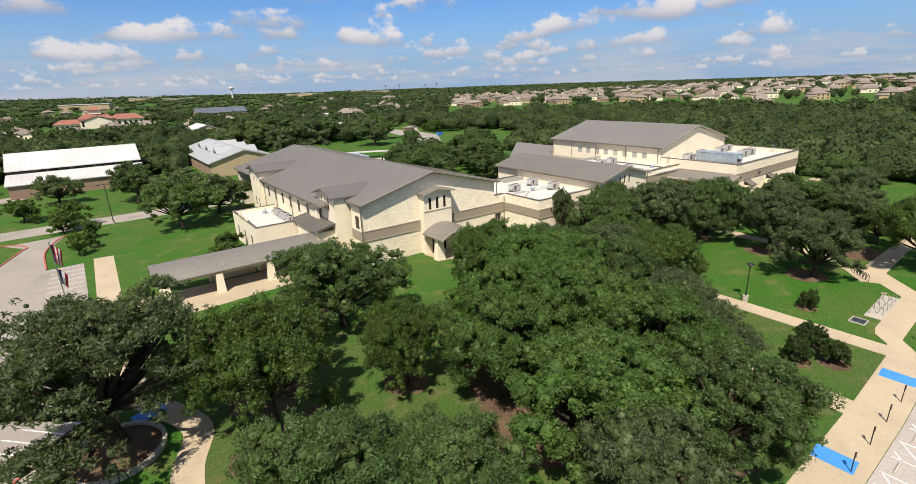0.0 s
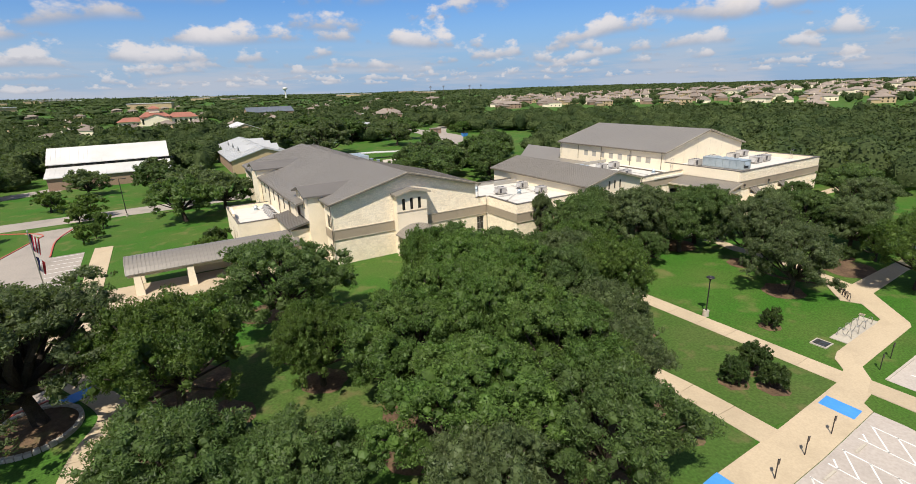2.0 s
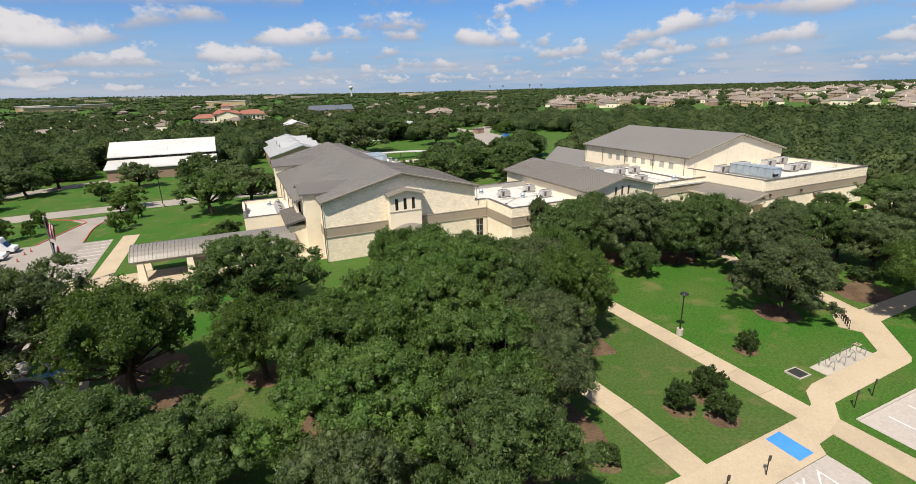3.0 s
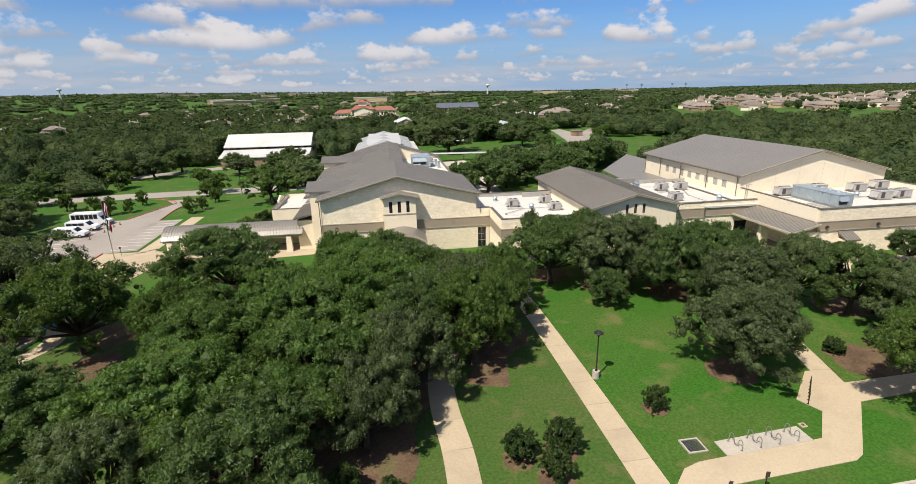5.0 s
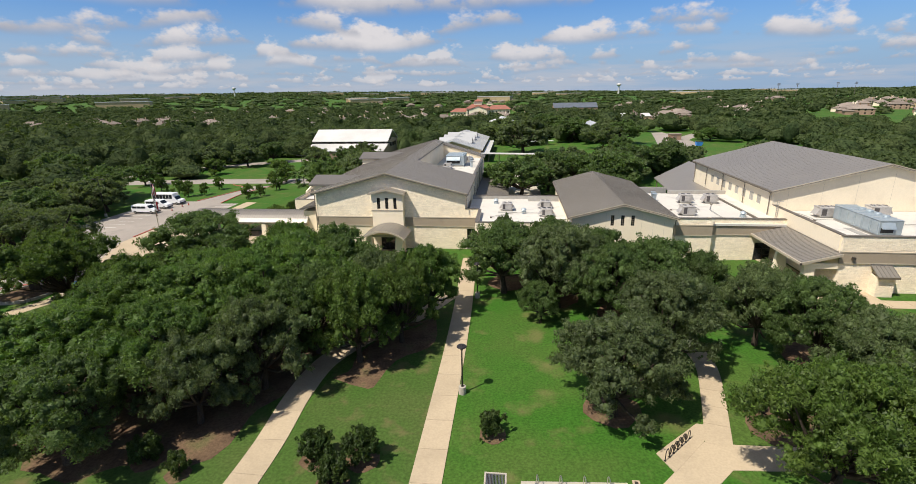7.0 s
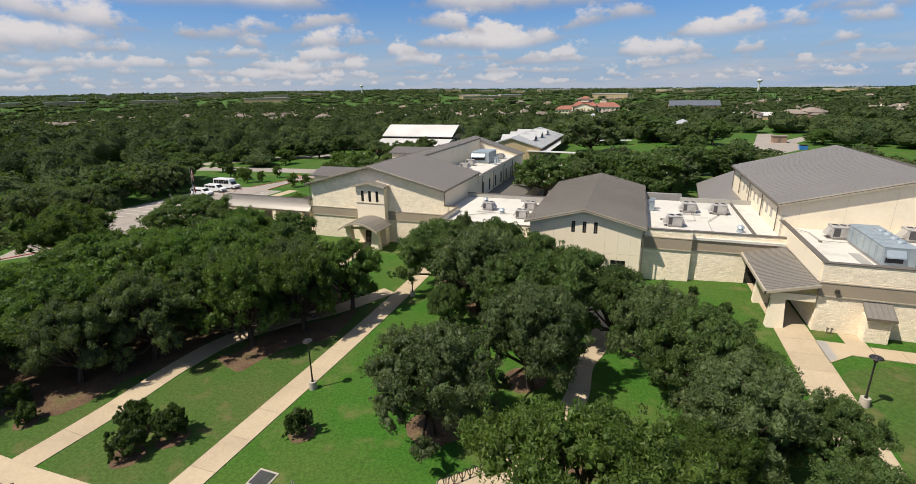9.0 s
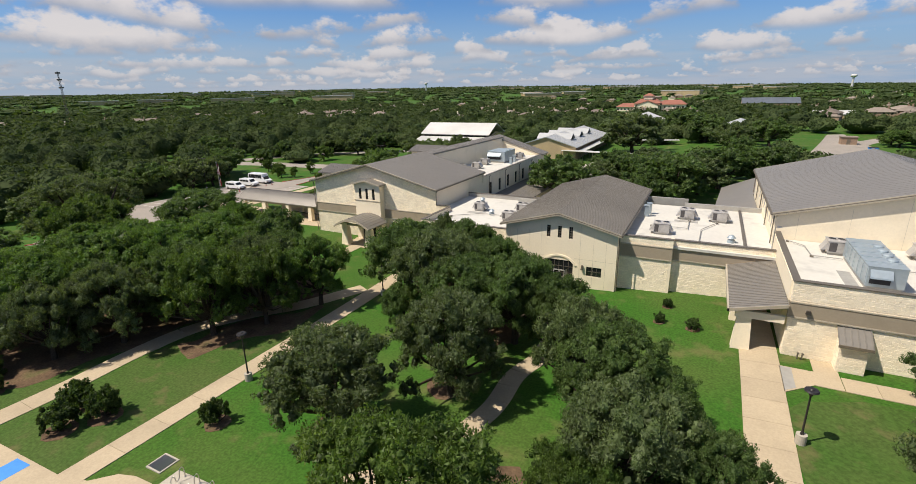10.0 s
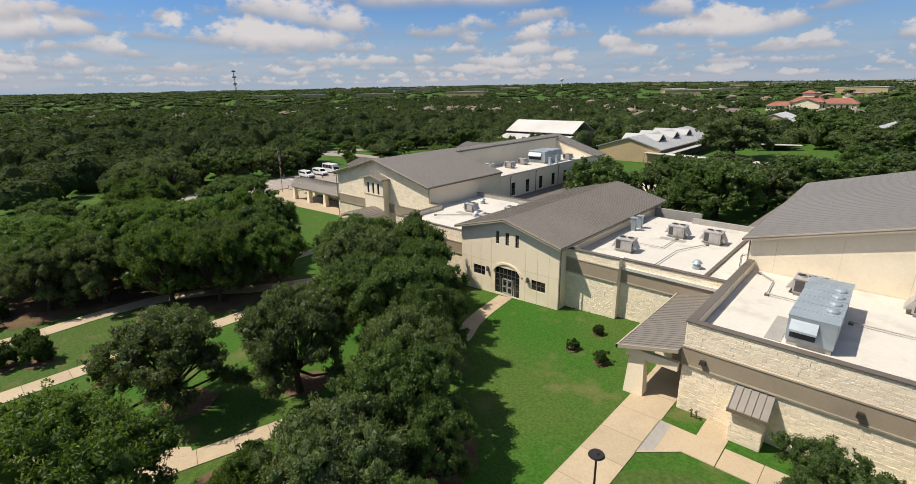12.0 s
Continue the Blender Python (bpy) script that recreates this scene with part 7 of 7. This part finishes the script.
for x, y, r in ((10.2, 48.6, 2.9), (5.2, 48.0, 2.0), (19.5, 49.4, 2.2), (74.2, 35.2, 2.4), (8.5, 56, 3.6), (17.5, 68.5, 3.0), (87.4, 33.2, 3.2), (65.2, 64.5, 3), (71.3, 58.5, 3), (79, 54, 3), (79.4, 43.4, 2.0), (95, 44, 3)):
    ring = [(x + r * math.cos(k * 0.42) * (1 + 0.12 * math.sin(2.7 * k)), y + r * math.sin(k * 0.42) * (1 + 0.12 * math.cos(4.1 * k))) for k in range(15)]
    tagged(sheet("mulch_ring", ring, DIRT, 0.028, 0.05), "brown mulch round an oak trunk", "mulch", kind="structure")


def woods(name, label, spots, detail, seed, size, core=1):
    """A wood as one mass of lumpy crowns under leaf sprays: spots are x, y, radius, height."""
    r = np.random.default_rng(seed)
    ball = bmesh.new()
    bmesh.ops.create_icosphere(ball, subdivisions=core, radius=1.0)
    ball.verts.index_update()
    heart = np.array([v.co[:] for v in ball.verts])
    sides = np.array([[v.index for v in f.verts] for f in ball.faces])
    ball.free()
    bits, cores = [], []
    for x, y, rad, h in spots:
        base = np.array([x, y, land_z(x, y) + h * 0.45])
        lobes = r.normal(size=(11, 3)) + [0, 0, 0.5]
        lobes /= np.linalg.norm(lobes, axis=1)[:, None]
        swell = r.uniform(0.16, 0.42, 11)

        def bulge(d):
            return 0.72 + (swell * np.exp(-9.0 * (1 - d @ lobes.T))).max(axis=1)

        d = r.normal(size=(detail, 3))
        d[:, 2] = np.where(d[:, 2] < -0.4, -d[:, 2], d[:, 2])
        d /= np.linalg.norm(d, axis=1)[:, None]
        near_lobe = lobes[(d @ lobes.T).argmax(axis=1)]
        shape = np.array([rad, rad, h * 0.55])
        p = d * (bulge(d) * r.uniform(0.93, 1.05, detail))[:, None]
        n = d * 2 - near_lobe + [0, 0, 0.15]
        bits.append(leaf_faces(r, p * shape + base, n, size * rad, 1.0, 0.15, 0.35))
        cores.append(heart * shape * (bulge(heart) * 0.93)[:, None] + base)
    v = np.concatenate(bits)
    faces = np.arange(len(v)).reshape(-1, 3)
    k = len(heart)
    inner = (sides[None] + (np.arange(len(cores)) * k)[:, None, None]).reshape(-1, 3) + len(v)
    me = bpy.data.meshes.new(name)
    me.from_pydata(np.concatenate([v] + cores).tolist(), [], np.concatenate([faces, inner]).tolist())
    me.materials.append(WOODS)
    return tagged(new(name, me), label, "trees", kind="stuff")


# Open ground that no wood covers: x from, y from, x to, y to
CLEAR = [(-32, 40, 60, 150), (14, 78, 146, 112), (14, 110, 75, 192), (60, 95, 140, 130), (108, 165, 180, 240), (-45, 150, 20, 200), (-45, 118, 15, 165), (26, 185, 60, 258), (-27, 194, 16, 228),
         (56, 160, 112, 232), (-14, -30, 134, 60), (104, 26, 142, 112), (-82, -30, -69, 160), (-100, 126, -40, 152), (58, 232, 90, 250), (118, 200, 166, 310)]


def wood_spots(x0, y0, x1, y1, step, rad, h, seed, skip=0.1, clear=CLEAR, houses_off=0.0):
    r = random.Random(seed)
    res = []
    y = y0
    while y < y1:
        x = x0
        while x < x1:
            px, py = x + r.uniform(-0.45, 0.45) * step, y + r.uniform(-0.45, 0.45) * step
            if r.random() > skip and not (430 < math.hypot(px, py) < 610 and 14 < math.degrees(math.atan2(py, px)) < 56) and not any(a < px < c and b < py < d for a, b, c, d in clear):
                if not (houses_off and any(abs(px - a) < houses_off and abs(py - b) < houses_off for a, b in HOUSES)):
                    res.append((px, py, rad * r.uniform(0.55, 1.4), h * r.uniform(0.6, 1.3)))
            x += step
        y += step
    return res


near = wood_spots(-70, 150, 300, 330, 9.5, 5.8, 8.5, 1, 0.14) + wood_spots(134, 20, 300, 150, 7.6, 5.6, 8.5, 2, 0.03)
woods("woodland", "dense mixed green woodland behind the school", near, 480, 1, 0.104, 2)
west_wood = wood_spots(-200, -30, -32, 330, 9.5, 5.8, 9, 3, 0.12)
woods("woodland", "dense mixed green woodland beside the street", west_wood, 500, 5, 0.102, 2)
far_hall = [(-50, 530, 85, 800), (118, 670, 205, 840), (-40, 420, 30, 470), (120, 380, 230, 460), (200, 330, 330, 352), (-330, 420, -200, 500)]
mid_spots = wood_spots(-900, 330, 400, 1000, 19, 8.5, 9, 4, 0.22, far_hall, 15) + wood_spots(300, 20, 380, 330, 11, 6.5, 8.5, 5, 0.1, ()) + wood_spots(-900, -30, -200, 330, 17, 9, 9, 6, 0.12, (), 15)
woods("woodland", "far dark green woodland", mid_spots, 110, 2, 0.2)
town = wood_spots(470, 20, 1200, 1000, 17, 5.2, 7.5, 10, 0.42, (), 12)
woods("woodland", "garden trees between the far houses", town, 60, 4, 0.24)
far_spots = wood_spots(-3600, 1000, 4200, 2400, 62, 26, 8.5, 7, 0.3, ()) + wood_spots(-3600, 2400, 4200, 4400, 110, 48, 11, 12, 0.3, ()) + wood_spots(1200, 0, 4200, 1000, 62, 26, 9, 8, 0.4, ()) + wood_spots(-3600, 0, -900, 1000, 58, 26, 9, 9, 0.2, ())
woods("woodland", "woodland out to the horizon", far_spots, 24, 3, 0.2)
